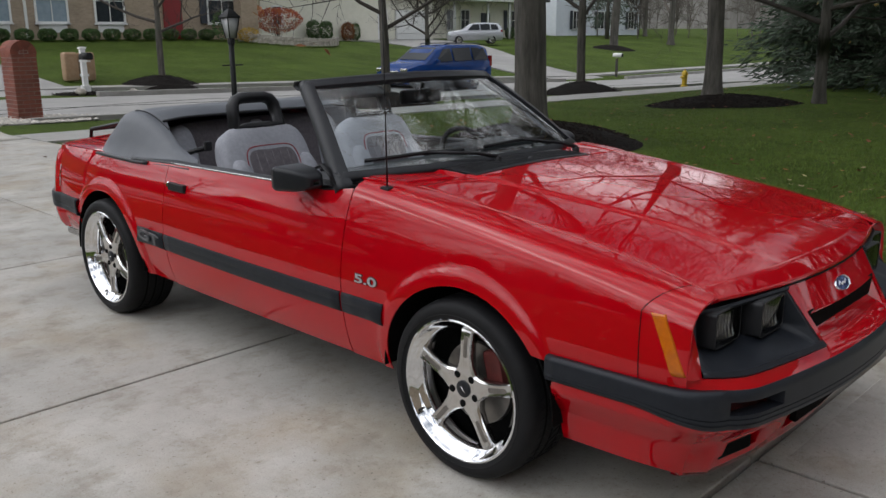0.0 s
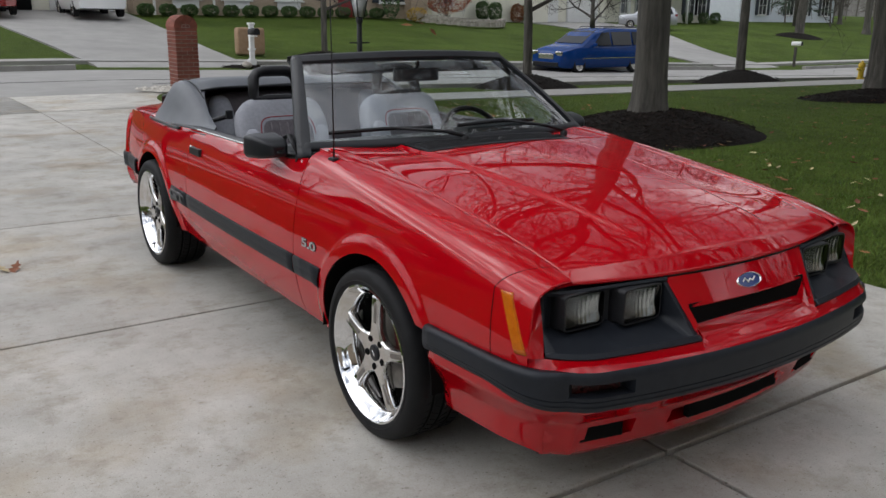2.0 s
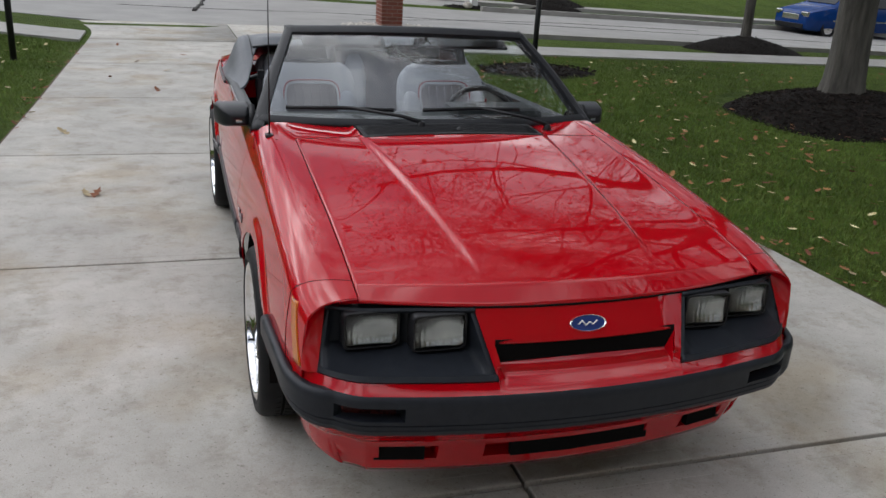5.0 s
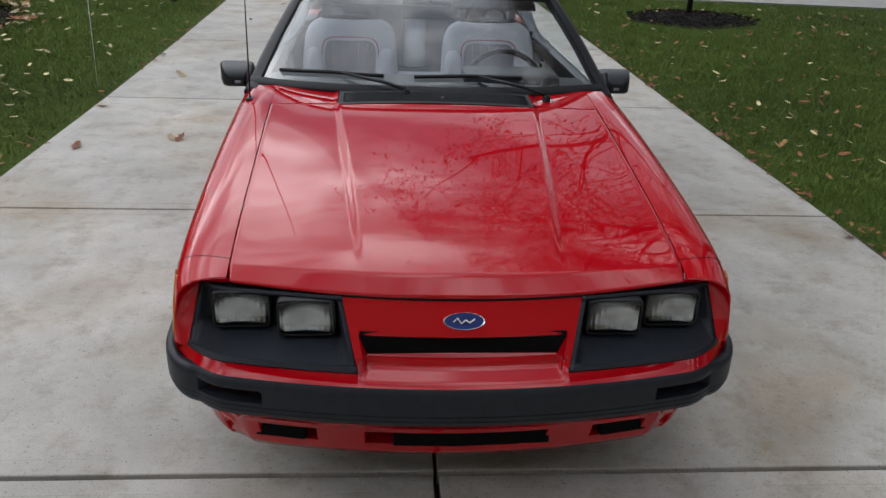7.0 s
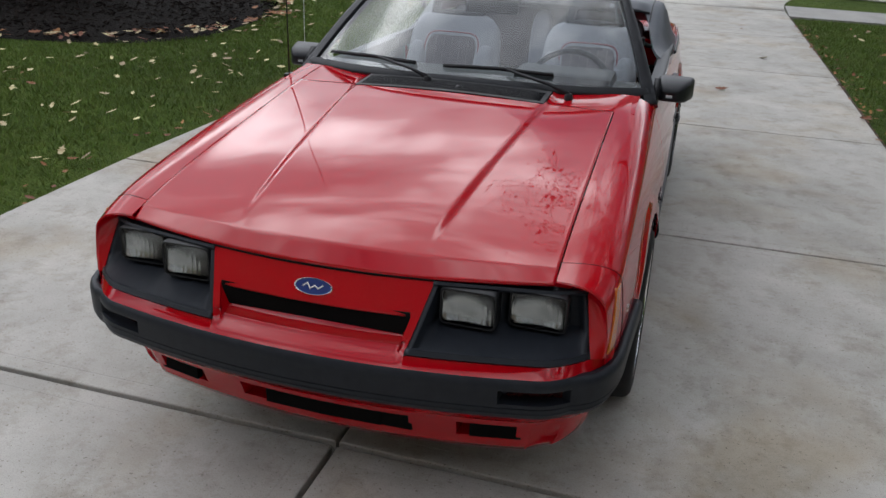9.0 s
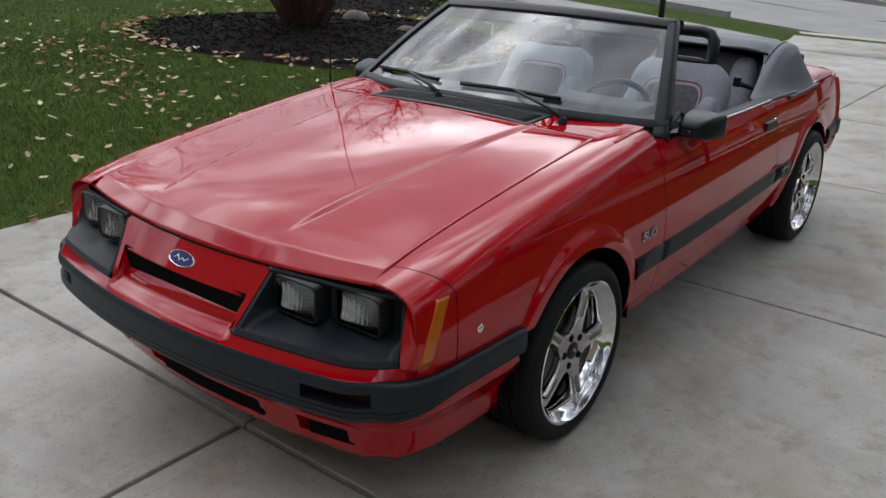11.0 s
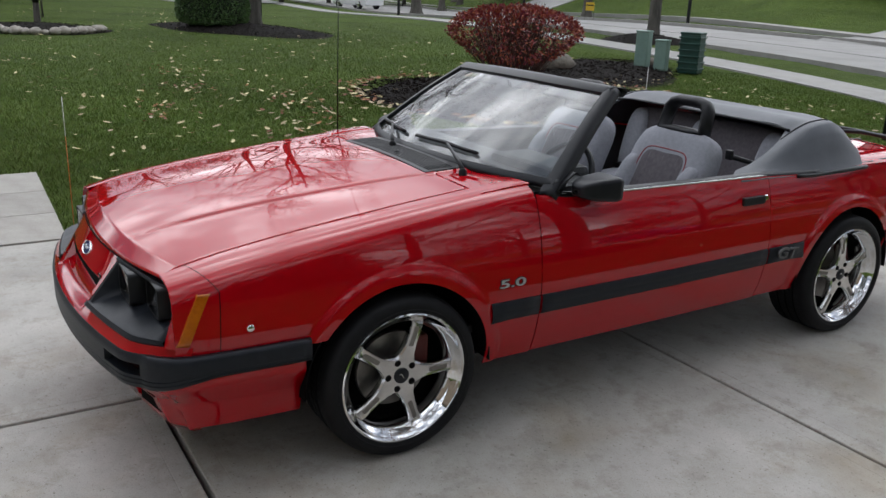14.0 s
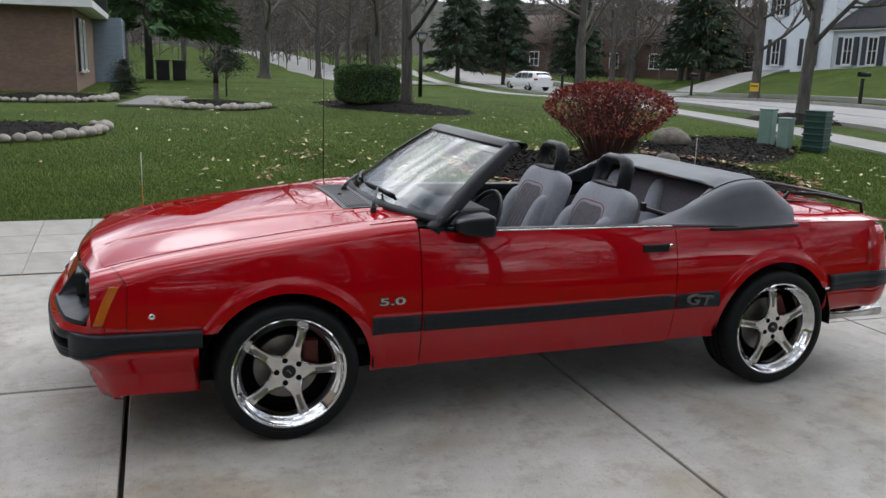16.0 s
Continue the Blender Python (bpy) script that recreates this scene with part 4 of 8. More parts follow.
def lip_hole(x, y, z):
    c = abs(x)
    if y > -0.7:
        return 0.0
    if c < 0.27 and 0.2595 < z < 0.3052:
        return 0.05
    return 0.05 if 0.42 < c < 0.58 and 0.2595 < z < 0.3052 else 0.0


lip_hole_ref[0] = lip_hole
valance = sweep("front_valance", front_path(0.012, -0.335), [(-0.006, 0.470), (-0.002, 0.440), (0.002, 0.415), (-0.004, 0.398), (-0.022, 0.372), (-0.040, 0.340), (-0.048, 0.325), (-0.049, 0.3235), (-0.054, 0.306), (-0.0545, 0.3045), (-0.060, 0.280), (-0.065, 0.260), (-0.0654, 0.2585), (-0.070, 0.236), (-0.078, 0.214), (-0.095, 0.206)], RED, car, "red lower valance with air slots", hole=lip_hole, lift=0.07)
for s in (-1, 1):
    # black boxes added inside the air slots in place of their shade
    for w_, x_, z_ in ((0.145, 0.50, 0.268), (0.09, 0.045, 0.268), (0.09, 0.135, 0.268), (0.09, 0.225, 0.268)):
        box("slot_dark", (s * x_, bumper_y(x_) + (0.143 if x_ > 0.3 else 0.137), z_), (w_, 0.02, 0.054), VOID, valance, rz=s * (12 if x_ > 0.3 else 2))
    if s > 0:
        continue
    lathe("fog_lamp", [(0.0, 0.012), (0.020, 0.011), (0.030, 0.006), (0.034, -0.01)], LENS_GLASS, valance, "clear oval fog lamp", seg=24)
    fog = valance.children[-1]
    fog.matrix_local = pose(s * 0.51, bumper_y(0.51) + 0.118, 0.268, 90, 0, s * 12) @ Matrix.Diagonal((1.9, 0.5, 1, 1))
    fr = lathe("fog_reflector", [(0.0, -0.012), (0.02, -0.008), (0.03, 0.0)], REFLECTOR, valance, seg=24)
    fr.matrix_local = fog.matrix_local.copy()

# rear end
def rear_path(inset):
    half = [(x, 3.43 - inset - 0.03 * (x / 0.6) ** 2) for x in np.linspace(0, 0.62, 12)]
    x0, y0 = half[-1]
    ex, ey = 0.772 - inset * 0.3, 3.20
    for k in range(1, 10):
        t = k / 9
        half.append(((1 - t) ** 2 * x0 + 2 * t * (1 - t) * 0.752 + t * t * ex, (1 - t) ** 2 * y0 + 2 * t * (1 - t) * 3.37 + t * t * ey))
    for k in range(1, 9):
        y = ey + (2.862 - ey) * k / 8
        half.append((half_width(y, 0.5) - inset, y))
    return [(x, y) for x, y in half[::-1]] + [(-x, y) for x, y in half[1:]]


sweep("rear_bumper", rear_path(0.0), [(-0.012, 0.566), (0.006, 0.563), (0.012, 0.552), (0.012, 0.512), (0.008, 0.508), (0.012, 0.504), (0.010, 0.482), (-0.012, 0.476)], DARK, car, "charcoal rear bumper strip")
sweep("rear_valance", rear_path(0.012), [(0.002, 0.485), (0.0, 0.44), (-0.012, 0.39), (-0.03, 0.36), (-0.06, 0.35)], RED, car)
T = []
for z, d in ((0.50, 0.0), (0.56, 0.0), (0.70, 0.012), (0.76, 0.02), (0.795, 0.04), (0.805, 0.08)):
    lean = half_width(3.2, z) / half_width(3.2, 0.5)
    T.append([(x * lean, y - (d + 0.014) * smooth(3.18, 3.30, y), z) for x, y in rear_path(0.002)[7:-7]])
tail = sheet("tail_panel", T, RED, car, thick=0.006)
for s in (-1, 1):
    K = [[(s * x, 3.43 - 0.03 * (x / 0.6) ** 2 - (0.16 * max(0, x - 0.62)) - 0.028 - d + 0.018, z) for x in np.linspace(0.34, 0.68, 14)] for z, d in ((0.60, 0.012), (0.605, 0.0), (0.65, 0.004), (0.69, 0.010), (0.73, 0.016), (0.735, 0.03))]
    sheet("tail_lamp", K, REDLENS, tail, "dark red tail lamp", thick=0.004)
    W = [[(s * (half_width(y, z) + d), y, z) for z, d in ((0.60, -0.002), (0.604, 0.004), (0.66, 0.004), (0.722, 0.003), (0.726, -0.002))] for y in (3.145, 3.15, 3.165, 3.185, 3.195)]
    sheet("tail_lamp_side", W, REDLENS, tail, "dark red tail lamp", thick=0.003)
    tube("exhaust_tip", [(s * 0.56, 3.05, 0.265), (s * 0.60, 3.25, 0.285), (s * 0.61, 3.42, 0.29)], [0.034, 0.034, 0.036], CHROMESOFT, car, "polished tailpipe", sides=16)
D = []
for y in np.linspace(2.3, 3.36, 26):
    y = float(y)
    D.append([(x * (half_width(y, 0.85) - 0.002), y, belt(y) + 0.035 * (1 - x * x) ** 0.5 * smooth(3.42, 3.2, y) + 0.006 * (1 - x * x)) for x in np.linspace(-1, 1, 41)])
sheet("trunk_deck", D, RED, car, "red trunk lid and deck", thick=0.006)

# luggage rack on the deck
rack = new("luggage_rack")
rack.parent = car
rack["label"] = "black luggage rack with bright end caps"
for s in (-1, 1):
    tube("side_rail", [(s * 0.40, 2.83, 0.88), (s * 0.41, 2.88, 0.945), (s * 0.44, 3.05, 0.935), (s * 0.47, 3.34, 0.885), (s * 0.47, 3.36, 0.82)], 0.011, BLACKGLOSS, rack, sides=8)
    for k in range(3):
        tube("slat", [(s * (0.1 + 0.11 * k), 2.92, belt(2.92) + 0.045), (s * (0.1 + 0.11 * k), 3.26, belt(3.26) + 0.035)], 0.009, BLACK, rack, sides=6)
tube("rear_bar", [(-0.47, 3.34, 0.885), (-0.2, 3.37, 0.888), (0.2, 3.37, 0.888), (0.47, 3.34, 0.885)], 0.012, BLACKGLOSS, rack)

# underbody and wheel wells
under = bmesh.new()
box_bm(under, 0, 1.15, 0.30, 1.30, 3.5, 0.14, 0.03)
box_bm(under, 0, -0.45, 0.36, 1.1, 0.5, 0.12, 0.02)
part("underbody", under, VOID, car)
for yc, zc, r in ARCHES:
    for s in (-1, 1):
        A = []
        for t in np.linspace(-1, 181, 28):
            a = radians(float(t))
            A.append([(s * x, yc + (r + 0.012) * math.cos(a), zc + (r + 0.012) * math.sin(a)) for x in (0.815 if yc < 1 else 0.80, 0.70, 0.50)])
        sheet("wheel_well", A, VOID, car, thick=0.004)
    box("well_back", (0, yc, 0.45), (0.98, 0.78, 0.42), VOID, car)

# windshield
WB, WT = (0.742, 0.715, 0.912), (0.560, 1.125, 1.232)


def screen(u, v, off=0.0):
    """A place on the windshield: u from -1 to 1 across, v from 0 at the cowl to 1 at the header."""
    x = u * (WB[0] + (WT[0] - WB[0]) * v)
    y0, y1 = 0.520 + (WB[1] - 0.520) * abs(u) ** 2.4, 1.030 + (WT[1] - 1.030) * abs(u) ** 2.4
    z0, z1 = 0.928 - 0.016 * u * u, 1.252 - 0.020 * u * u
    w = v + 0.045 * math.sin(math.pi * v)
    return (x, y0 + (y1 - y0) * v - off * 0.55, z0 + (z1 - z0) * w + off * 0.8)


G = [[screen(float(u), float(v)) for u in np.linspace(-0.97, 0.97, 41)] for v in np.linspace(0.02, 0.97, 21)]
ws = sheet("windshield", G, WS_GLASS, car, "clear laminated windshield", thick=0)
ws.visible_shadow = False
frame_root = new("windshield_frame")
frame_root.parent = car
frame_root["label"] = "black windshield frame with thick pillars"
for s in (-1, 1):
    A = []
    for v in np.linspace(-0.10, 1.03, 22):
        v = float(v)
        c = Vector(screen(s, v))
        i = Vector(screen(s * 0.952, v))
        A.append([i + Vector((0, 0, -0.012)), i + Vector((0, -0.006, 0.006)), c + Vector((-0.010 * s, -0.012, 0.011)), c + Vector((0.005 * s, 0.0, 0.007)), c + Vector((0.008 * s, 0.016, -0.004)), c + Vector((0.003 * s, 0.032, -0.019)), c + Vector((-0.022 * s, 0.032, -0.027)), c + Vector((-0.033 * s, 0.018, -0.024))])
    sheet("pillar", A, BLACKGLOSS, frame_root, thick=0.003, wrap=True, angle=50)
A = []
for u in np.linspace(-1.0, 1.0, 41):
    u = float(u)
    c, d = Vector(screen(u, 0.945)), Vector(screen(u, 1.0))
    A.append([c + Vector((0, 0.0, -0.012)), c + Vector((0, -0.004, 0.006)), d + Vector((0, -0.010, 0.010)), d + Vector((0, 0.012, 0.015)), d + Vector((0, 0.070, 0.008)), d + Vector((0, 0.078, -0.010)), d + Vector((0, 0.055, -0.026)), d + Vector((0, 0.0, -0.024))])
sheet("header", A, BLACKGLOSS, frame_root, thick=0.003, wrap=True, angle=50)
A = []
for u in np.linspace(-1.0, 1.0, 41):
    c = Vector(screen(float(u), 0.0))
    A.append([c + Vector((0, -0.014, -0.012)), c + Vector((0, -0.012, 0.006)), c + Vector((0, 0.012, 0.022)), c + Vector((0, 0.022, 0.004))])
sheet("lower_seal", A, BLACKGLOSS, frame_root, thick=0.003, angle=50)
for s in (-1, 1):
    box("latch_cover", (s * 0.40, 1.15, 1.222), (0.16, 0.06, 0.03), BLACK, frame_root, bevel=0.008)
    box("sun_visor", (s * 0.30, 1.16, 1.185), (0.38, 0.10, 0.015), INTERIOR, frame_root, bevel=0.006, rx=20)
mirror_in = box("rear_view_mirror", (0.0, 1.02, 1.160), (0.24, 0.03, 0.062), BLACK, car, "black inside mirror", bevel=0.012)
tube("mirror_stem", [(0, 1.02, 1.18), (0, 1.0, 1.22)], 0.008, BLACK, mirror_in)

# wipers
for px, py, bx0, bx1 in ((0.444, 0.485, 0.36, -0.08), (-0.115, 0.470, -0.20, -0.62)):
    wiper = new("wiper")
    wiper.parent = car
    wiper["label"] = "black wiper arm and blade"
    pz = hood_z(px, 0.48) + 0.006
    lathe("pivot_cap", [(0.016, -0.012), (0.016, 0.012), (0.010, 0.020), (0, 0.021)], BLACK, wiper, seg=14, at=(px, py, pz))

    def on_glass(x, v, off):
        w = WB[0] + (WT[0] - WB[0]) * v
        return Vector(screen(x / w, v, off))

    mid = on_glass((bx0 + bx1) / 2 + 0.04, 0.115, 0.022)
    tube("arm", [(px, py, pz + 0.016), (px * 0.7 + mid.x * 0.3, py * 0.72 + mid.y * 0.28, pz * 0.7 + mid.z * 0.3 + 0.02), tuple(mid)], [0.010, 0.0075, 0.006], BLACK, wiper, sides=6)
    blade = [on_glass(bx0 + (bx1 - bx0) * k / 8, 0.13 - 0.03 * abs(k / 8 - 0.5), 0.012) for k in range(9)]
    tube("blade", blade, 0.0085, BLACK, wiper, sides=6)

# antenna
ant = new("antenna")
ant.parent = car
ant["label"] = "thin black whip antenna on the fender"
za = hood_z(0.62, 0.478)
box("antenna_base", (-0.714, 0.475, 0.899), (0.030, 0.045, 0.022), BLACK, ant, bevel=0.006)
tube("mast", [(-0.714, 0.475, 0.90), (-0.714, 0.478, 1.25), (-0.714, 0.485, 1.80)], [0.0035, 0.0022, 0.0014], BLACK, ant, sides=6)

# door mirrors
for s in (-1, 1):
    mir = new("door_mirror")
    mir.parent = car
    mir["label"] = "black wedge-shaped door mirror"
    R = []
    for y, xi, xo, zb, zt in ((0.762, 0.79, 0.815, 0.893, 0.905), (0.765, 0.775, 0.834, 0.885, 0.921), (0.775, 0.765, 0.847, 0.879, 0.931), (0.795, 0.759, 0.861, 0.873, 0.940), (0.82, 0.755, 0.872, 0.868, 0.947), (0.90, 0.750, 0.892, 0.863, 0.956), (0.918, 0.753, 0.890, 0.867, 0.952)):
        R.append([(s * ((xi + xo) / 2 + (xo - xi) / 2 * math.copysign(abs(math.cos(a)) ** 0.30, math.cos(a))), y, (zb + zt) / 2 + (zt - zb) / 2 * math.copysign(abs(math.sin(a)) ** 0.30, math.sin(a))) for a in np.linspace(0, 2 * math.pi, 32, endpoint=False)])
    hs = sheet("mirror_housing", R, BLACKGLOSS, mir, thick=0.003, wrap=True, angle=40)
    raw("mirror_glass", [(s * 0.768, 0.9195, 0.876), (s * 0.876, 0.9195, 0.876), (s * 0.876, 0.9195, 0.944), (s * 0.768, 0.9195, 0.944)], [(0, 1, 2, 3)], CHROME, mir, smooth=False)
    S = [[(s * x, y, z) for y, z in ((0.70, 0.895), (0.95, 0.858), (0.93, 0.90), (0.79, 0.96))] for x in (0.738, 0.762)]
    sheet("mirror_sail", S, BLACK, mir, thick=0.006, wrap=True, angle=30)

# interior
box("floor_pan", (0, 1.4, 0.38), (1.42, 2.1, 0.03), CARPET, car)
box("tunnel", (0, 1.35, 0.47), (0.24, 1.3, 0.20), INTERIOR, car, bevel=0.03)
dash = bmesh.new()
for k in range(1):
    box_bm(dash, 0, 0.83, 0.80, 1.40, 0.34, 0.20, 0.04)
    box_bm(dash, 0.36, 0.92, 0.90, 0.42, 0.22, 0.07, 0.03)
part("dashboard", dash, INTERIOR, car)
st = new("steering_wheel")
st.parent = car
st.matrix_local = pose(0.36, 1.04, 0.815, 62, 0, 0)
tube("wheel_rim", [(0.185 * math.cos(t), 0.185 * math.sin(t), 0) for t in np.linspace(0, 2 * math.pi, 36, endpoint=False)], 0.014, BLACK, st, closed=True)
lathe("hub", [(0.0, 0.02), (0.06, 0.018), (0.07, 0.0), (0.05, -0.05), (0.03, -0.16)], BLACK, st, seg=20)
for k in (0, 180, 270):
    a = radians(k)
    tube("spoke", [(0.05 * math.cos(a), 0.05 * math.sin(a), 0.005), (0.18 * math.cos(a), 0.18 * math.sin(a), 0)], [0.02, 0.012], BLACK, st, sides=6)


def cushion(name, cx, cy, cz, w, d, h, rx, mat, parent, label="", pw=4.0, taper=0.0):
    """A padded block with rounded edges (a superellipsoid)."""
    P = []
    for i in range(15):
        ph = -math.pi / 2 + math.pi * i / 14
        row = []
        for j in range(32):
            th = 2 * math.pi * j / 32
            f = lambda v: math.copysign(abs(v) ** (2 / pw), v)
            z = f(math.sin(ph))
            row.append((f(math.cos(ph)) * f(math.cos(th)) * w / 2 * (1 - taper * (z + 1) / 2), f(math.cos(ph)) * f(math.sin(th)) * d / 2, z * h / 2))
        P.append(row)
    ob = sheet(name, P, mat, parent, label, thick=0, wrap=True)
    ob.matrix_local = pose(cx, cy, cz, rx, 0, 0)
    return ob


for s in (-1, 1):
    seat = new("bucket_seat")
    seat.parent = car
    seat["label"] = "grey cloth bucket seat with red piping"
    X = s * 0.36
    cushion("seat_cushion", X, 1.40, 0.52, 0.50, 0.54, 0.17, 8, CLOTH, seat)
    cushion("backrest", X, 1.680, 0.752, 0.52, 0.15, 0.54, -26, CLOTH, seat, taper=0.10, pw=5.0)
    for e in (-1, 1):
        cushion("side_bolster", X + e * 0.185, 1.612, 0.690, 0.115, 0.15, 0.38, -26, CLOTH, seat, pw=3.0, taper=0.1)
        cushion("cushion_bolster", X + e * 0.20, 1.40, 0.575, 0.11, 0.50, 0.13, 8, CLOTH, seat, pw=3.0)
    pnl = cushion("centre_panel", X, 1.612, 0.752, 0.29, 0.03, 0.36, -26, CLOTHDARK, seat, "ribbed charcoal insert", pw=6)
    tube("piping", [(0.146 * math.copysign(abs(math.cos(t)) ** 0.35, math.cos(t)), -0.012, 0.182 * math.copysign(abs(math.sin(t)) ** 0.35, math.sin(t))) for t in np.linspace(0, 2 * math.pi, 40, endpoint=False)], 0.0032, PIPING, pnl, sides=6, closed=True)
    for k in range(5):
        tube("rib", [(-0.088 + 0.044 * k, -0.012, -0.15), (-0.088 + 0.044 * k, -0.012, 0.15)], 0.005, CLOTHDARK, pnl, sides=5)
    # open hoop head restraint
    hoop = new("head_restraint")
    hoop.parent = seat
    hoop.matrix_local = pose(X, 1.785, 1.045, -14, 0, 0)
    loop = [(-0.128, 0, -0.045), (-0.115, 0, 0.06), (-0.095, 0, 0.085), (-0.06, 0, 0.095), (0.06, 0, 0.095), (0.095, 0, 0.085), (0.115, 0, 0.06), (0.128, 0, -0.045), (0.06, 0, -0.050), (-0.06, 0, -0.050)]
    v, f = tube_data(loop, 0.027, 10, True)
    raw("hoop_frame", [(x, y * 1.5, z) for x, y, z in v], f, BLACK, hoop, "black open-centre head restraint")
    for e in (-1, 1):
        tube("restraint_post", [(e * 0.06, 0, -0.09), (e * 0.06, 0, -0.17)], 0.009, CHROMESOFT, hoop, sides=6)
# rear bench
bench = new("rear_seat")
bench.parent = car
bench["label"] = "grey rear bench with charcoal inserts"
cushion("seat_cushion", 0, 2.10, 0.56, 1.10, 0.42, 0.16, 6, CLOTH, bench)
cushion("backrest", 0, 2.33, 0.78, 1.16, 0.12, 0.42, -14, CLOTHDARK, bench, pw=6)
for x in (-0.47, 0.0, 0.47):
    cushion("bolster", x, 2.29, 0.77, 0.15 if x else 0.13, 0.14, 0.42, -14, CLOTH, bench, pw=3.0)


# folded-top cover
def boot_z(x, y):
    a = abs(x)
    crest = 1.06 - 0.03 * smooth(0.45, 0.75, a)
    front = smooth(2.10 + 0.02, 2.34, y)
    back = 1 - smooth(2.46, 2.84, y) ** 1.3
    base = 0.865 - 0.04 * smooth(0.6, 0.78, a)
    h = crest - base
    return base + h * min(front * 0.35 + 0.65, 1) * back * (1 - 0.9 * smooth(0.66, 0.80, a))


P = []
for t in np.linspace(0, 1, 30):
    t = float(t)
    row = []
    for u in np.linspace(-1, 1, 61):
        u = float(u)
        a = abs(u)
        y_front = 2.235 - 0.50 * smooth(0.76, 0.93, a)
        y_back = 2.80 - 0.16 * a ** 3
        y = y_front + (y_back - y_front) * t
        x = u * (half_width(y, 0.85) + 0.006)
        z = boot_z(x, y)
        if a > 0.72:
            rise = 0.880 + (1.048 - 0.880) * smooth(1.88, 2.42, y) - 0.19 * smooth(2.46, 2.82, y)
            edge = belt(y) - 0.012
            side = edge + (max(rise, edge + 0.01) - edge) * (1 - smooth(0.84, 1.0, a) ** 1.25)
            z = z + (side - z) * smooth(0.72, 0.80, a)
        row.append((x, y, z + 0.004 * noise.noise((x * 5, y * 9, 3))))
    P.append(row)
boot = sheet("top_cover", P, VINYL, car, "grey vinyl boot over the folded top", thick=0.012)
for s in (-1, 1):
    seam = [Vector(P[i][(30 + s * 24)]) + Vector((0.004 * s, 0, 0.0075)) for i in range(0, 24)]
    tube("cover_seam", seam, 0.0035, BLACK, boot, sides=5)
    edge = [(s * (half_width(y, 0.84) + 0.009), y, belt(y) - 0.006) for y in np.linspace(2.12, 2.66, 16)]
    tube("edge_welt", edge, 0.009, BLACKGLOSS, boot, sides=6)
tube("front_welt", [(float(u) * 0.60, 2.232, boot_z(float(u) * 0.60, 2.235) - 0.002) for u in np.linspace(-1, 1, 21)], 0.007, BLACK, boot, sides=6)


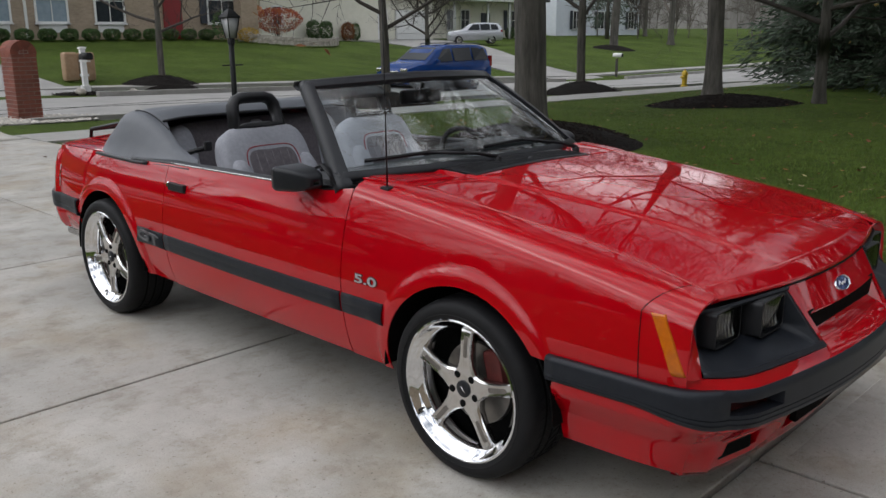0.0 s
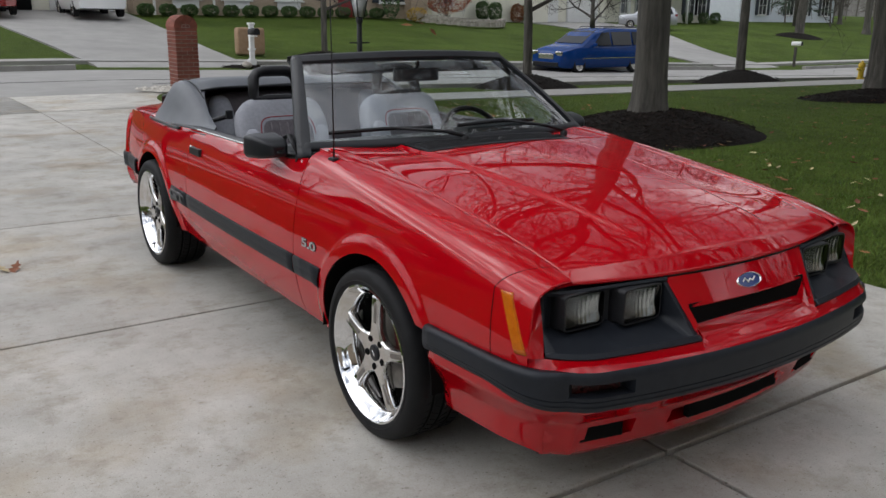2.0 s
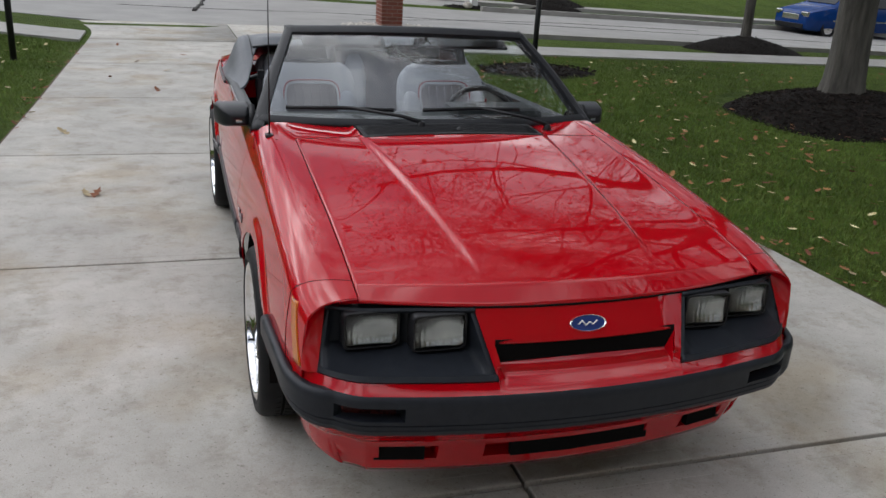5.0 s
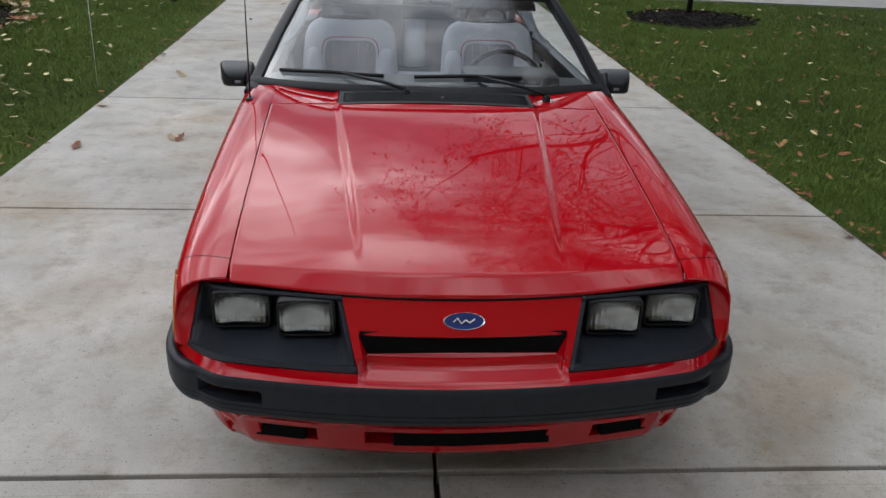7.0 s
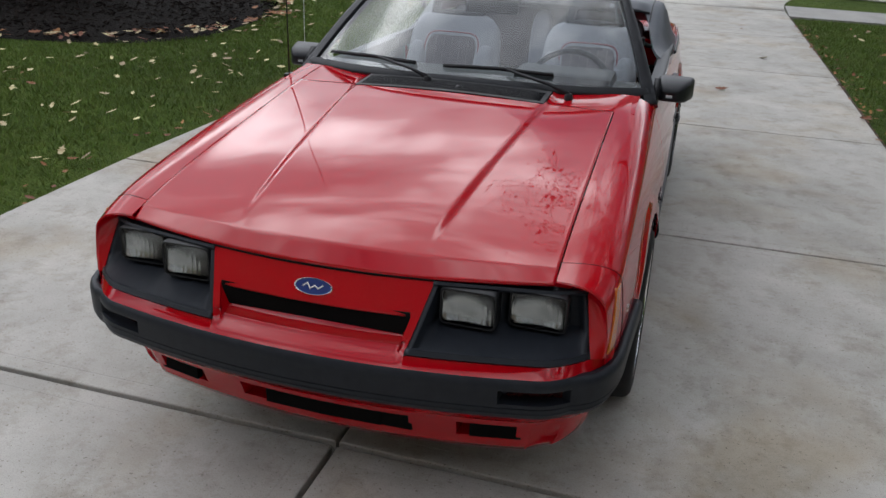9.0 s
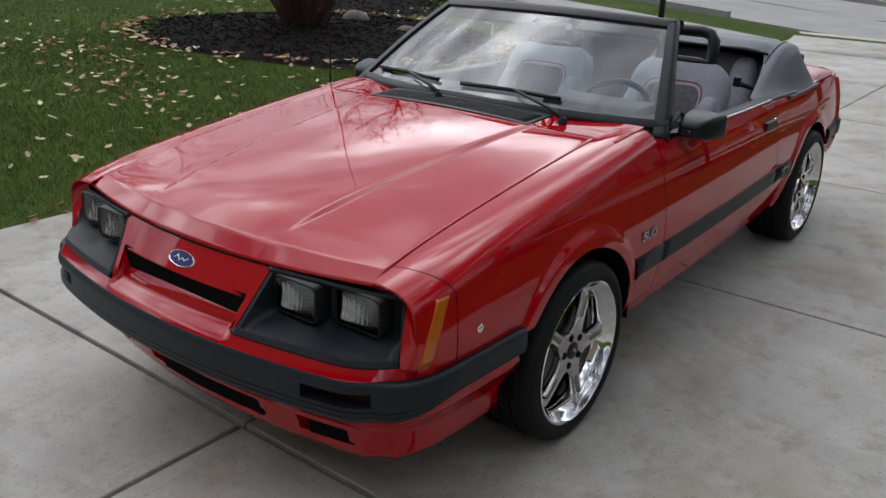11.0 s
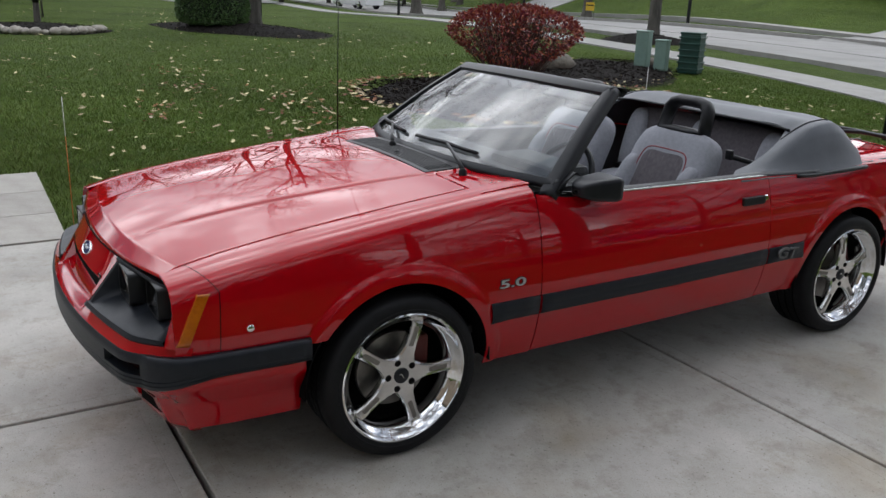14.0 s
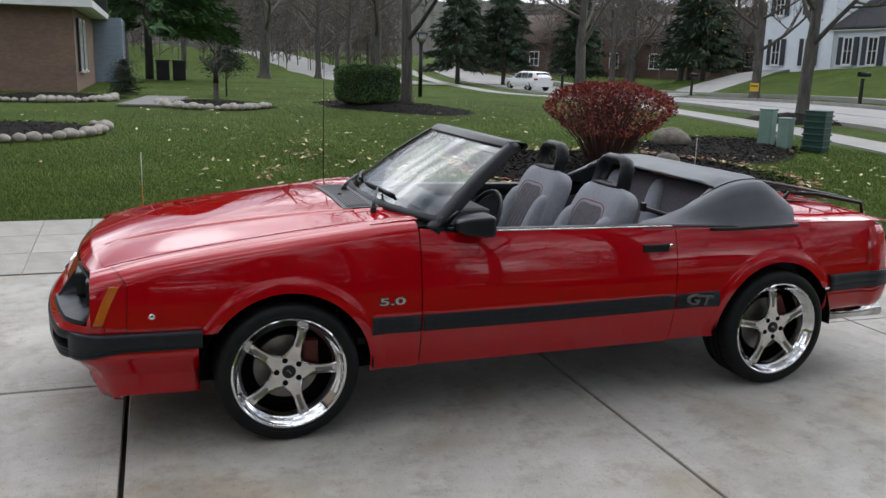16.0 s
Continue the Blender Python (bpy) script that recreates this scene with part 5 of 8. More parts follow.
# wheels
def make_wheel():
    w = new("wheel")
    w["label"] = "chromed five-spoke alloy wheel with low-profile tyre"
    tyre = lathe("tyre", [(0.235, -0.005), (0.243, 0.004), (0.262, 0.010), (0.282, 0.007), (0.294, -0.002), (0.301, -0.016), (0.3035, -0.035), (0.3035, -0.20), (0.296, -0.222), (0.27, -0.235), (0.235, -0.232)], RUBBER, w, seg=72, axis="x")
    for off in (-0.07, -0.115, -0.16):
        lathe("tread_groove", [(0.3030, off - 0.005), (0.3042, off - 0.004), (0.3042, off + 0.004), (0.3030, off + 0.005)], VOID, tyre, seg=60, axis="x")
    V, F = [], []
    for k in range(58):
        for x0, x1, sk in ((-0.030, -0.062, 0.5), (-0.078, -0.108, -0.5), (-0.122, -0.152, 0.5), (-0.168, -0.205, -0.5)):
            b = len(V)
            for r_ in (0.300, 0.3062):
                for e, w_ in ((0, 0.06), (0, 0.80), (1, 0.80), (1, 0.06)):
                    a = 2 * math.pi * (k + w_ + (sk * e)) / 58
                    rr = r_ - (0.004 if e == 0 and x0 > -0.04 else 0)
                    V.append((x1 if e else x0, rr * math.cos(a), rr * math.sin(a)))
            F += [(b + 4, b + 5, b + 6, b + 7)] + [(b + i, b + (i + 1) % 4, b + 4 + (i + 1) % 4, b + 4 + i) for i in range(4)]
    raw("tread", V, F, RUBBER, tyre, smooth=False)
    lathe("sidewall_rib", [(0.2560, 0.0095), (0.2575, 0.0112), (0.2590, 0.0097)], RUBBER, tyre, seg=72, axis="x")
    lathe("rim", [(0.243, -0.004), (0.2425, 0.006), (0.237, 0.008), (0.2315, 0.004), (0.2295, -0.004), (0.212, -0.017), (0.197, -0.036), (0.190, -0.075), (0.190, -0.20), (0.215, -0.225)], CHROME, w, seg=72, axis="x", angle=50)
    lathe("brake_disc", [(0.0, -0.095), (0.14, -0.095), (0.142, -0.11), (0.0, -0.115)], STEEL, w, seg=40, axis="x")
    box("caliper", (-0.10, 0.10, 0.05), (0.06, 0.07, 0.13), RUST, w, bevel=0.012)
    # flat black disc across the rim, standing for the shade behind the brake
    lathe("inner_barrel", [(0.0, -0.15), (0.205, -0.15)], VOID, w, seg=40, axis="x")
    # star of five spokes
    star = new("star")
    star.parent = w
    for k in range(5):
        a = radians(72 * k + 18 - 90 + 72)
        e, n = Vector((0, math.cos(a), math.sin(a))), Vector((0, -math.sin(a), math.cos(a)))
        P = []
        for r, hw, x in ((0.0, 0.050, -0.026), (0.035, 0.050, -0.026), (0.060, 0.040, -0.024), (0.085, 0.0265, -0.022), (0.12, 0.0205, -0.020), (0.16, 0.0205, -0.019), (0.198, 0.0225, -0.020), (0.212, 0.025, -0.026)):
            c = e * r
            P.append([c + n * hw + Vector((x - 0.030, 0, 0)), c + n * hw + Vector((x - 0.006, 0, 0)), c + n * hw * 0.82 + Vector((x, 0, 0)), c + n * hw * 0.3 + Vector((x - (0.001 if r < 0.09 else 0.004), 0, 0)), c - n * hw * 0.3 + Vector((x - (0.001 if r < 0.09 else 0.004), 0, 0)), c - n * hw * 0.82 + Vector((x, 0, 0)), c - n * hw + Vector((x - 0.006, 0, 0)), c - n * hw + Vector((x - 0.030, 0, 0))])
        sheet("spoke", P, CHROMESOFT, star, thick=0.003, angle=35)
        sl = [e * r + n * w + Vector((-0.0205, 0, 0)) for r, w in ((0.112, 0.006), (0.118, 0.0085), (0.180, 0.0085), (0.186, 0.006), (0.186, -0.006), (0.180, -0.0085), (0.118, -0.0085), (0.112, -0.006))]
        raw("spoke_pocket", sl + [p + Vector((-0.006, 0, 0)) for p in sl], [tuple(range(8))] + [(i, (i + 1) % 8, 8 + (i + 1) % 8, 8 + i) for i in range(8)], STEEL, star, smooth=False)
        b = a + radians(36)
        lathe("lug_nut", [(0.0, 0.0015), (0.010, 0.0015), (0.0125, -0.001), (0.013, -0.02)], VOID, star, seg=10, axis="x", at=(-0.022, 0.052 * math.cos(b), 0.052 * math.sin(b)))
    lathe("hub_disc", [(0.0, -0.0245), (0.066, -0.0245), (0.068, -0.035)], CHROMESOFT, star, seg=30, axis="x")
    cap = lathe("centre_cap", [(0.0, -0.018), (0.024, -0.018), (0.029, -0.021), (0.030, -0.03)], BLACKGLOSS, w, "black centre cap with a pale mark", seg=28, axis="x")
    tube("cap_mark", [(-0.0172, -0.012, 0.006), (-0.0172, -0.002, 0.010), (-0.0172, 0.004, -0.004), (-0.0172, 0.010, -0.010)], 0.0022, CHROMESOFT, cap, sides=5)
    v, f = tube_data([(0.004, -0.203, -0.075), (-0.02, -0.20, -0.073)], 0.004, 6)
    raw("valve_stem", v, f, BLACK, w)
    return w


wheel = make_wheel()
wheel.parent = car
wheel.matrix_basis = pose(0.828, 0.03, 0.303)
copy_thing(wheel, pose(0.818, 2.540, 0.303, 25, 0, 0))
copy_thing(wheel, pose(-0.828, 0.03, 0.303, 0, 0, 180) @ pose(0, 0, 0, 14, 0, 0))
copy_thing(wheel, pose(-0.818, 2.540, 0.303, 0, 0, 180) @ pose(0, 0, 0, 50, 0, 0))


# ---- planting ----
def rnd_dir(rng, base, spread):
    d = Vector(base) + Vector((rng.uniform(-1, 1), rng.uniform(-1, 1), rng.uniform(-1, 1))) * spread
    return d.normalized()


def grow(rng, p, d, length, r, level, top, out, leaves, bend=0.18, up=0.10):
    """One limb and what grows from it; out collects tubes."""
    n = 5 if level < 2 else 3 if level < 4 else 2
    pts, rad = [p.copy()], [r]
    for k in range(n):
        d = rnd_dir(rng, d + Vector((0, 0, up)), bend)
        p = p + d * (length / n)
        pts.append(p.copy())
        rad.append(r * (1 - 0.72 * (k + 1) / n) if level < top else r * (1 - 0.9 * (k + 1) / n))
    out.append((pts, rad, 7 if level == 0 else 5 if level == 1 else 3))
    if level == top:
        leaves.append(pts[-1])
        return
    kids = (7, 7, 6, 5)[min(level, 3)]
    for k in range(kids):
        t = 0.25 + 0.75 * (k + rng.random()) / kids
        i = min(int(t * n), n - 1)
        q = pts[i].lerp(pts[i + 1], t * n - i)
        rr = max(rad[i] * 0.55, 0.006)
        nd = rnd_dir(rng, d * 0.55 + rnd_dir(rng, (0, 0, 0.15), 1.0) * 0.75, 0.25)
        grow(rng, q, nd, length * rng.uniform(0.45, 0.68), rr, level + 1, top, out, leaves, bend * 1.15, up)


def join_tubes(tubes):
    V, F = [], []
    for pts, rad, sides in tubes:
        v, f = tube_data(pts, rad, sides, cap=False)
        b = len(V)
        V += v
        F += [tuple(i + b for i in q) for q in f]
    return V, F


def leaf_cloud(points, rng, size, per, spread):
    """Small folded leaf blades strewn round points."""
    V, F = [], []
    for p in points:
        for _ in range(per):
            c = Vector(p) + Vector((rng.gauss(0, spread), rng.gauss(0, spread), rng.gauss(0, spread)))
            a = rnd_dir(rng, (0, 0, 0), 1.0)
            b = a.orthogonal().normalized()
            s = size * rng.uniform(0.6, 1.3)
            n = len(V)
            V += [c - a * s, c + b * s * 0.45, c + a * s, c - b * s * 0.45 + a.cross(b) * s * 0.2]
            F += [(n, n + 1, n + 2, n + 3)]
    return V, F


def bare_tree(x, y, seed, h=9.0, r=0.22, clear=2.4, flare=1.6, limbs=9, top=3, leafy=0, leafmat=None, label="", name="tree", multi=1, reach=0.5, twigmat=None):
    """A leafless broad tree: a tapered, flared trunk with limbs, branches and twigs."""
    rng = random.Random(seed)
    t = empty(name, pose(x, y, ground_z(x, y)), label or "bare deciduous tree with grey-brown bark", "tree")
    z0 = 0.0
    rows, pts = [], []
    lean = Vector((rng.uniform(-0.03, 0.03), rng.uniform(-0.03, 0.03), 1))
    hs = [-0.1, 0.0, 0.08, 0.18, 0.35, 0.7, 1.2, clear, clear * 1.35, h * 0.55, h * 0.8, h]
    P = []
    for z in hs:
        k = r * (1 + (flare - 1) * math.exp(-max(z, 0) / 0.22)) * (1 - 0.9 * max(0, (z - clear) / (h - clear)) ** 0.8)
        c = lean * z + Vector((0.05 * math.sin(z * 0.9 + seed), 0.05 * math.cos(z * 0.7 + seed), 0)) * min(z, 3) * 0.4
        pts.append(c)
        P.append([(c.x + k * (1 + 0.10 * math.sin(3 * a + seed) + (0.16 * math.sin(5 * a + seed) * math.exp(-max(z, 0) / 0.2))) * math.cos(a), c.y + k * (1 + 0.10 * math.sin(3 * a + seed) + (0.16 * math.sin(5 * a + seed) * math.exp(-max(z, 0) / 0.2))) * math.sin(a), z) for a in np.linspace(0, 2 * math.pi, 18, endpoint=False)])
    sheet("trunk", P, BARK, t, thick=0, wrap=True)
    out, tips = [], []
    for k in range(limbs):
        zt = clear + (h * 0.93 - clear) * (k + rng.random() * 0.6) / limbs
        i = max(j for j in range(len(hs) - 1) if hs[j] <= zt)
        q = pts[i].lerp(pts[i + 1], (zt - hs[i]) / (hs[i + 1] - hs[i]))
        a = 2.4 * k + rng.uniform(-0.4, 0.4)
        f = 1 - 0.55 * (zt - clear) / (h - clear)
        d = Vector((math.cos(a), math.sin(a), rng.uniform(0.25, 0.75)))
        grow(rng, q, d.normalized(), h * reach * f * rng.uniform(0.8, 1.15), r * 0.42 * f + 0.012, 1, top, out, tips)
    V, F = join_tubes(out)
    raw("crown", V, F, twigmat or TWIG, t)
    if leafy:
        rng.shuffle(tips)
        V, F = leaf_cloud(tips[: max(1, len(tips) * 2 // 3)], rng, 0.06, leafy, 0.14)
        raw("foliage", V, F, leafmat or LEAFRED, t, smooth=False)
    return t


def mound(x, y, r, h, seed, sx=1.0, sy=1.0, rot=0.0, chips=500, label="dark mulch mound round a tree", lift=0.0, noise_amt=0.03):
    """A heap of mulch with loose chips on it."""
    rng = random.Random(seed)
    P = []
    for k in np.linspace(0.001, 1, 14):
        row = []
        for a in np.linspace(0, 2 * math.pi, 40, endpoint=False):
            e = float(k) * r * (1 + 0.06 * math.sin(2 * a + seed) + 0.05 * math.sin(5 * a + seed * 2))
            dx, dy = e * sx * math.cos(a), e * sy * math.sin(a)
            X = x + dx * math.cos(rot) - dy * math.sin(rot)
            Y = y + dx * math.sin(rot) + dy * math.cos(rot)
            hh = h * (1 - float(k) ** 1.5) + noise_amt * noise.noise((X * 4, Y * 4, seed)) * (1 - float(k) ** 4)
            row.append((X, Y, ground_z(X, Y) - 0.03 + hh + lift + 0.02 * (1 - float(k) ** 6)))
        P.append(row)
    m = tagged(sheet("mulch_bed", P, MULCH, thick=0, wrap=True), label, "mulch bed")
    V, F = [], []
    for _ in range(chips):
        k = math.sqrt(rng.random())
        a = rng.uniform(0, 2 * math.pi)
        dx, dy = k * r * sx * math.cos(a), k * r * sy * math.sin(a)
        X = x + dx * math.cos(rot) - dy * math.sin(rot)
        Y = y + dx * math.sin(rot) + dy * math.cos(rot)
        Z = ground_z(X, Y) - 0.03 + h * (1 - k ** 1.5) + lift + 0.03
        d = rnd_dir(rng, (0, 0, 0), 1.0)
        d.z *= 0.35
        d.normalize()
        w = d.orthogonal().normalized() * rng.uniform(0.004, 0.010)
        u = d.cross(w)
        l = rng.uniform(0.012, 0.038)
        c = Vector((X, Y, Z))
        n = len(V)
        V += [c - d * l - w, c - d * l + w, c + d * l + w, c + d * l - w, c - d * l * 0.8 + u, c + d * l * 0.8 + u]
        F += [(n, n + 1, n + 2, n + 3), (n, n + 4, n + 5, n + 3), (n + 1, n + 4, n + 5, n + 2)]
    if chips:
        ch = raw("mulch_litter", V, F, CHIP, m, smooth=False)
        tagged(ch, kind="stuff")
    return m


bare_tree(6.62, 5.62, 3, h=12.5, r=0.205, clear=3.1, flare=1.75, limbs=20, top=5, leafy=3, label="large bare tree with rough bark in a mulch mound", reach=0.52)
mound(6.70, 5.5, 1.58, 0.24, 5, 1.25, 0.8, 0.6, 3000)
bare_tree(14.1, 6.7, 8, h=11, r=0.165, clear=3.2, flare=1.9, limbs=14, top=4, label="tall bare tree with furrowed bark in a mulch bed")
mound(14.1, 6.45, 1.45, 0.20, 9, 1.15, 0.62, 2.6, 1100)
bare_tree(15.6, 5.1, 12, h=7.5, r=0.115, clear=1.1, flare=1.3, limbs=16, top=4, leafy=1, leafmat=YELLOWLEAF, label="low-branched bare tree with a few yellow leaves")
bare_tree(10.3, 12.6, 21, h=6.5, r=0.095, clear=1.5, flare=1.4, limbs=13, top=4, label="young bare street tree in a mulch mound")
mound(10.3, 12.6, 1.15, 0.30, 22, chips=250)
bare_tree(17.8, 12.6, 25, h=6.5, r=0.115, clear=1.9, flare=1.4, limbs=13, top=4, label="young bare street tree in a mulch mound")
mound(17.8, 12.6, 1.25, 0.34, 26, chips=250)
bare_tree(10.7, 23.4, 31, h=6.5, r=0.095, clear=1.5, flare=1.3, limbs=13, top=4, label="young bare tree on a front lawn")
mound(10.7, 23.4, 1.2, 0.30, 32, chips=200)
bare_tree(26.5, 27.5, 35, h=5.0, r=0.12, clear=1.0, flare=1.2, limbs=14, top=4, label="spreading bare ornamental tree")
bare_tree(50, 32.5, 37, h=9, r=0.28, clear=2.6, flare=1.2, limbs=8, top=2, label="bare tree on a far lawn")
mound(50, 32.5, 1.6, 0.25, 38, chips=0)
bare_tree(0.3, 25.6, 41, h=6, r=0.14, clear=2.0, flare=1.2, limbs=8, top=2, label="young bare tree in a planted bed")
# the other side
bare_tree(-18.8, 6.2, 51, h=9, r=0.15, clear=1.7, flare=1.4, limbs=13, top=4, label="tall bare tree beside a clipped hedge")
mound(-18.0, 5.5, 1.9, 0.16, 52, 1.5, 0.8, 0.4, 500, label="dark mulch bed under the hedge")
bare_tree(-13.9, 15.4, 55, h=8, r=0.15, clear=1.8, flare=1.4, limbs=13, top=4, label="bare street tree on the verge")
mound(-13.9, 15.2, 1.2, 0.20, 56, chips=200)
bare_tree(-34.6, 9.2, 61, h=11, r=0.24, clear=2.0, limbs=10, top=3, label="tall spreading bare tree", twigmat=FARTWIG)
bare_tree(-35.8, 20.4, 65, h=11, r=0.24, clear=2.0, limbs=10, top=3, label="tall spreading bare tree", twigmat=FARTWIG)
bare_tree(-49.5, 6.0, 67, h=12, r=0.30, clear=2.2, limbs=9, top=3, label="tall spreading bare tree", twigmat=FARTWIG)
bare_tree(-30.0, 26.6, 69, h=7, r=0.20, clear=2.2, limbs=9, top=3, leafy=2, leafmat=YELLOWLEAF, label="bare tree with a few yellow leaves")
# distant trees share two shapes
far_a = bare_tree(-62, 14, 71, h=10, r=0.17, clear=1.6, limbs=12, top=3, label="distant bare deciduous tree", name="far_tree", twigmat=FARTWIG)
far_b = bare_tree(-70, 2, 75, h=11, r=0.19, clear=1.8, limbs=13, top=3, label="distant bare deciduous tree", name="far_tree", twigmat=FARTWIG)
rng = random.Random(9)
SPOTS = []
for k in range(22):
    a = radians(rng.uniform(112, 196))
    d = rng.uniform(58, 100)
    SPOTS.append((d * math.cos(a), 4 + d * math.sin(a)))
for k in range(16):
    a = radians(rng.uniform(20, 110))
    d = rng.uniform(62, 95)
    SPOTS.append((d * math.cos(a), 10 + d * math.sin(a)))
for k, (x, y) in enumerate(SPOTS):
    if abs(band(x, y)) < 6:
        y += 14
    c = copy_thing(far_a if k % 2 else far_b, pose(x, y, ground_z(x, y), 0, 0, 57 * k))
    c.scale = (rng.uniform(0.8, 1.3),) * 3
for o in [o for o in scene.objects if o.name.startswith("far_tree")]:
    o["group"] = "distant trees"


def conifer(x, y, h, r, seed, mat=None, skirt=0.15, label="dark green conical spruce tree", dens=1.0, name="spruce_tree", size=0.16, fine=26):
    """A conifer: a straight trunk with whorls of drooping boughs of needle sprays."""
    rng = random.Random(seed)
    t = empty(name, pose(x, y, ground_z(x, y)), label, "tree")
    tube("trunk", [(0, 0, -0.1), (0, 0, h * 0.5), (0, 0, h)], [h * 0.022, h * 0.014, 0.01], BARK, t, sides=8)
    V, F, tubes = [], [], []
    n = int(95 * dens)
    for k in range(n):
        z = h * (skirt + (0.98 - skirt) * (k / n) ** 0.9)
        l = r * (1 - (z / h - skirt) / (1 - skirt)) ** 0.8 * rng.uniform(0.65, 1.1) + 0.12
        a = rng.uniform(0, 2 * math.pi)
        e = Vector((math.cos(a), math.sin(a), -0.12))
        tubes.append(([Vector((0, 0, z)), Vector((0, 0, z)) + e * l], [0.02, 0.004], 3))
        m = max(6, int(l * fine))
        for j in range(m):
            c = Vector((0, 0, z)) + e * (l * (0.25 + 0.75 * (j + rng.random()) / m)) + Vector((rng.gauss(0, 0.14), rng.gauss(0, 0.14), rng.gauss(-0.06, 0.10)))
            d = rnd_dir(rng, e + Vector((0, 0, -0.25)), 0.6)
            w = rnd_dir(rng, d.orthogonal(), 0.4) * size * 0.22
            s = size * rng.uniform(0.8, 1.7)
            b = len(V)
            V += [c - d * s * 0.5, c + w, c + d * s, c - w]
            F += [(b, b + 1, b + 2, b + 3)]
    raw("boughs", *join_tubes(tubes), TWIG, t)
    raw("needles", V, F, mat or NEEDLE, t, smooth=False)
    return t


for k, (x, y, h, r) in enumerate(((21.4, 7.2, 12, 2.2), (20.6, 4.6, 14, 2.7), (23.0, 7.0, 15, 3.0), (24.5, 2.4, 15, 3.2), (19.5, 1.2, 14, 2.9), (28, 9.0, 15, 3.2), (30, 4.0, 15, 3.2), (17.8, -2.6, 14, 3.0), (18.6, -7.0, 14, 3.0), (21.5, -4.6, 15, 3.2), (19.4, -11.0, 14, 3.0))):
    conifer(x, y, h, r, 200 + k, label="dense dark green spruce at the lawn's edge", dens=3.0, skirt=0.03, size=0.13, fine=44)
conifer(-45.5, 34.5, 8, 2.6, 220, dens=2.4, size=0.26)
conifer(-58, 21.5, 9, 2.8, 221, dens=2.2, size=0.26)
conifer(-61, 26.5, 9, 2.8, 222, dens=2.2, size=0.26)
conifer(-56, 30.5, 7.5, 2.4, 223, dens=2.2, size=0.26)
conifer(-50, 36.5, 8, 2.6, 225, dens=2.2, size=0.26)
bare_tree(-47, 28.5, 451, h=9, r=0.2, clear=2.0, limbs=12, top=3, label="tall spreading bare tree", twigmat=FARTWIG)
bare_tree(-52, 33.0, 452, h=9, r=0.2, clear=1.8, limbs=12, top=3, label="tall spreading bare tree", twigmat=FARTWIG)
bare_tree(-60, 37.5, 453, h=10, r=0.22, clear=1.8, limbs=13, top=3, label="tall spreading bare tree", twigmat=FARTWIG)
conifer(62, 41, 9, 2.6, 224)
conifer(-40.7, -0.6, 9.5, 4.6, 230, PINELEAF, 0.26, "broad green pine on a lawn", 2.0, "pine_tree", 0.30)


def shrub(x, y, w, h, seed, mat, label, square=2.5, stems=0, name="shrub", leaves=1500, size=0.03, lift=0.0, stem_h=0.45, depth=None, rot=0.0):
    """A shrub: bare stems below and a crown of many small leaves inside a rounded outline."""
    rng = random.Random(seed)
    t = empty(name, pose(x, y, ground_z(x, y) + lift, 0, 0, rot), label, "shrub")
    depth = depth or w
    V, F = [], []
    for _ in range(leaves):
        u = rnd_dir(rng, (0, 0, 0), 1.0)
        k = (abs(u.x) ** square + abs(u.y) ** square + abs(u.z) ** square) ** (-1 / square) * (rng.uniform(0.72, 1.0) ** 0.5)
        wob = 1 + 0.07 * noise.noise(u * 3 + Vector((seed, 0, 0)))
        zc, hh = (h * (1 + stem_h) / 2, h * (1 - stem_h) / 2) if stems else (h / 2, h / 2)
        c = Vector((u.x * k * w / 2 * wob, u.y * k * depth / 2 * wob, zc + u.z * k * hh * wob))
        if stems and u.z < 0:
            if rng.random() < -u.z * 0.9:
                continue
            f = 1 + 0.48 * u.z
            c.x *= f
            c.y *= f
        a = rnd_dir(rng, u, 0.9)
        b = a.orthogonal().normalized()
        s = size * rng.uniform(0.6, 1.4)
        n = len(V)
        V += [c - a * s, c + b * s * 0.5, c + a * s, c - b * s * 0.5 + a.cross(b) * s * 0.25]
        F += [(n, n + 1, n + 2, n + 3)]
    tubes = []
    for k in range(stems):
        a = rng.uniform(0, 2 * math.pi)
        q = rng.uniform(0.1, 0.95)
        e = Vector((math.cos(a) * q * w * 0.47, math.sin(a) * q * depth * 0.47, h * (0.95 - 0.34 * q * q) * rng.uniform(0.85, 1.0)))
        b = Vector((math.cos(a), math.sin(a), 0)) * 0.16 * q
        mid = b.lerp(e, 0.5) + Vector((0, 0, 0.08))
        tubes.append(([b, mid, e], [0.010, 0.007, 0.003], 4))
        for j in range(3):
            m = mid.lerp(e, rng.random())
            tubes.append(([m, m + rnd_dir(rng, (e - b).normalized(), 0.6) * h * 0.22], [0.005, 0.002], 3))
    if stems:
        raw("branchwork", *join_tubes(tubes), pbr("red_stem", (0.06, 0.03, 0.024), (0.12, 0.05, 0.04), 20, 0.8) if name == "burning_bush" else TWIG, t)
    raw("leaves", V, F, mat, t, smooth=False)
    return t


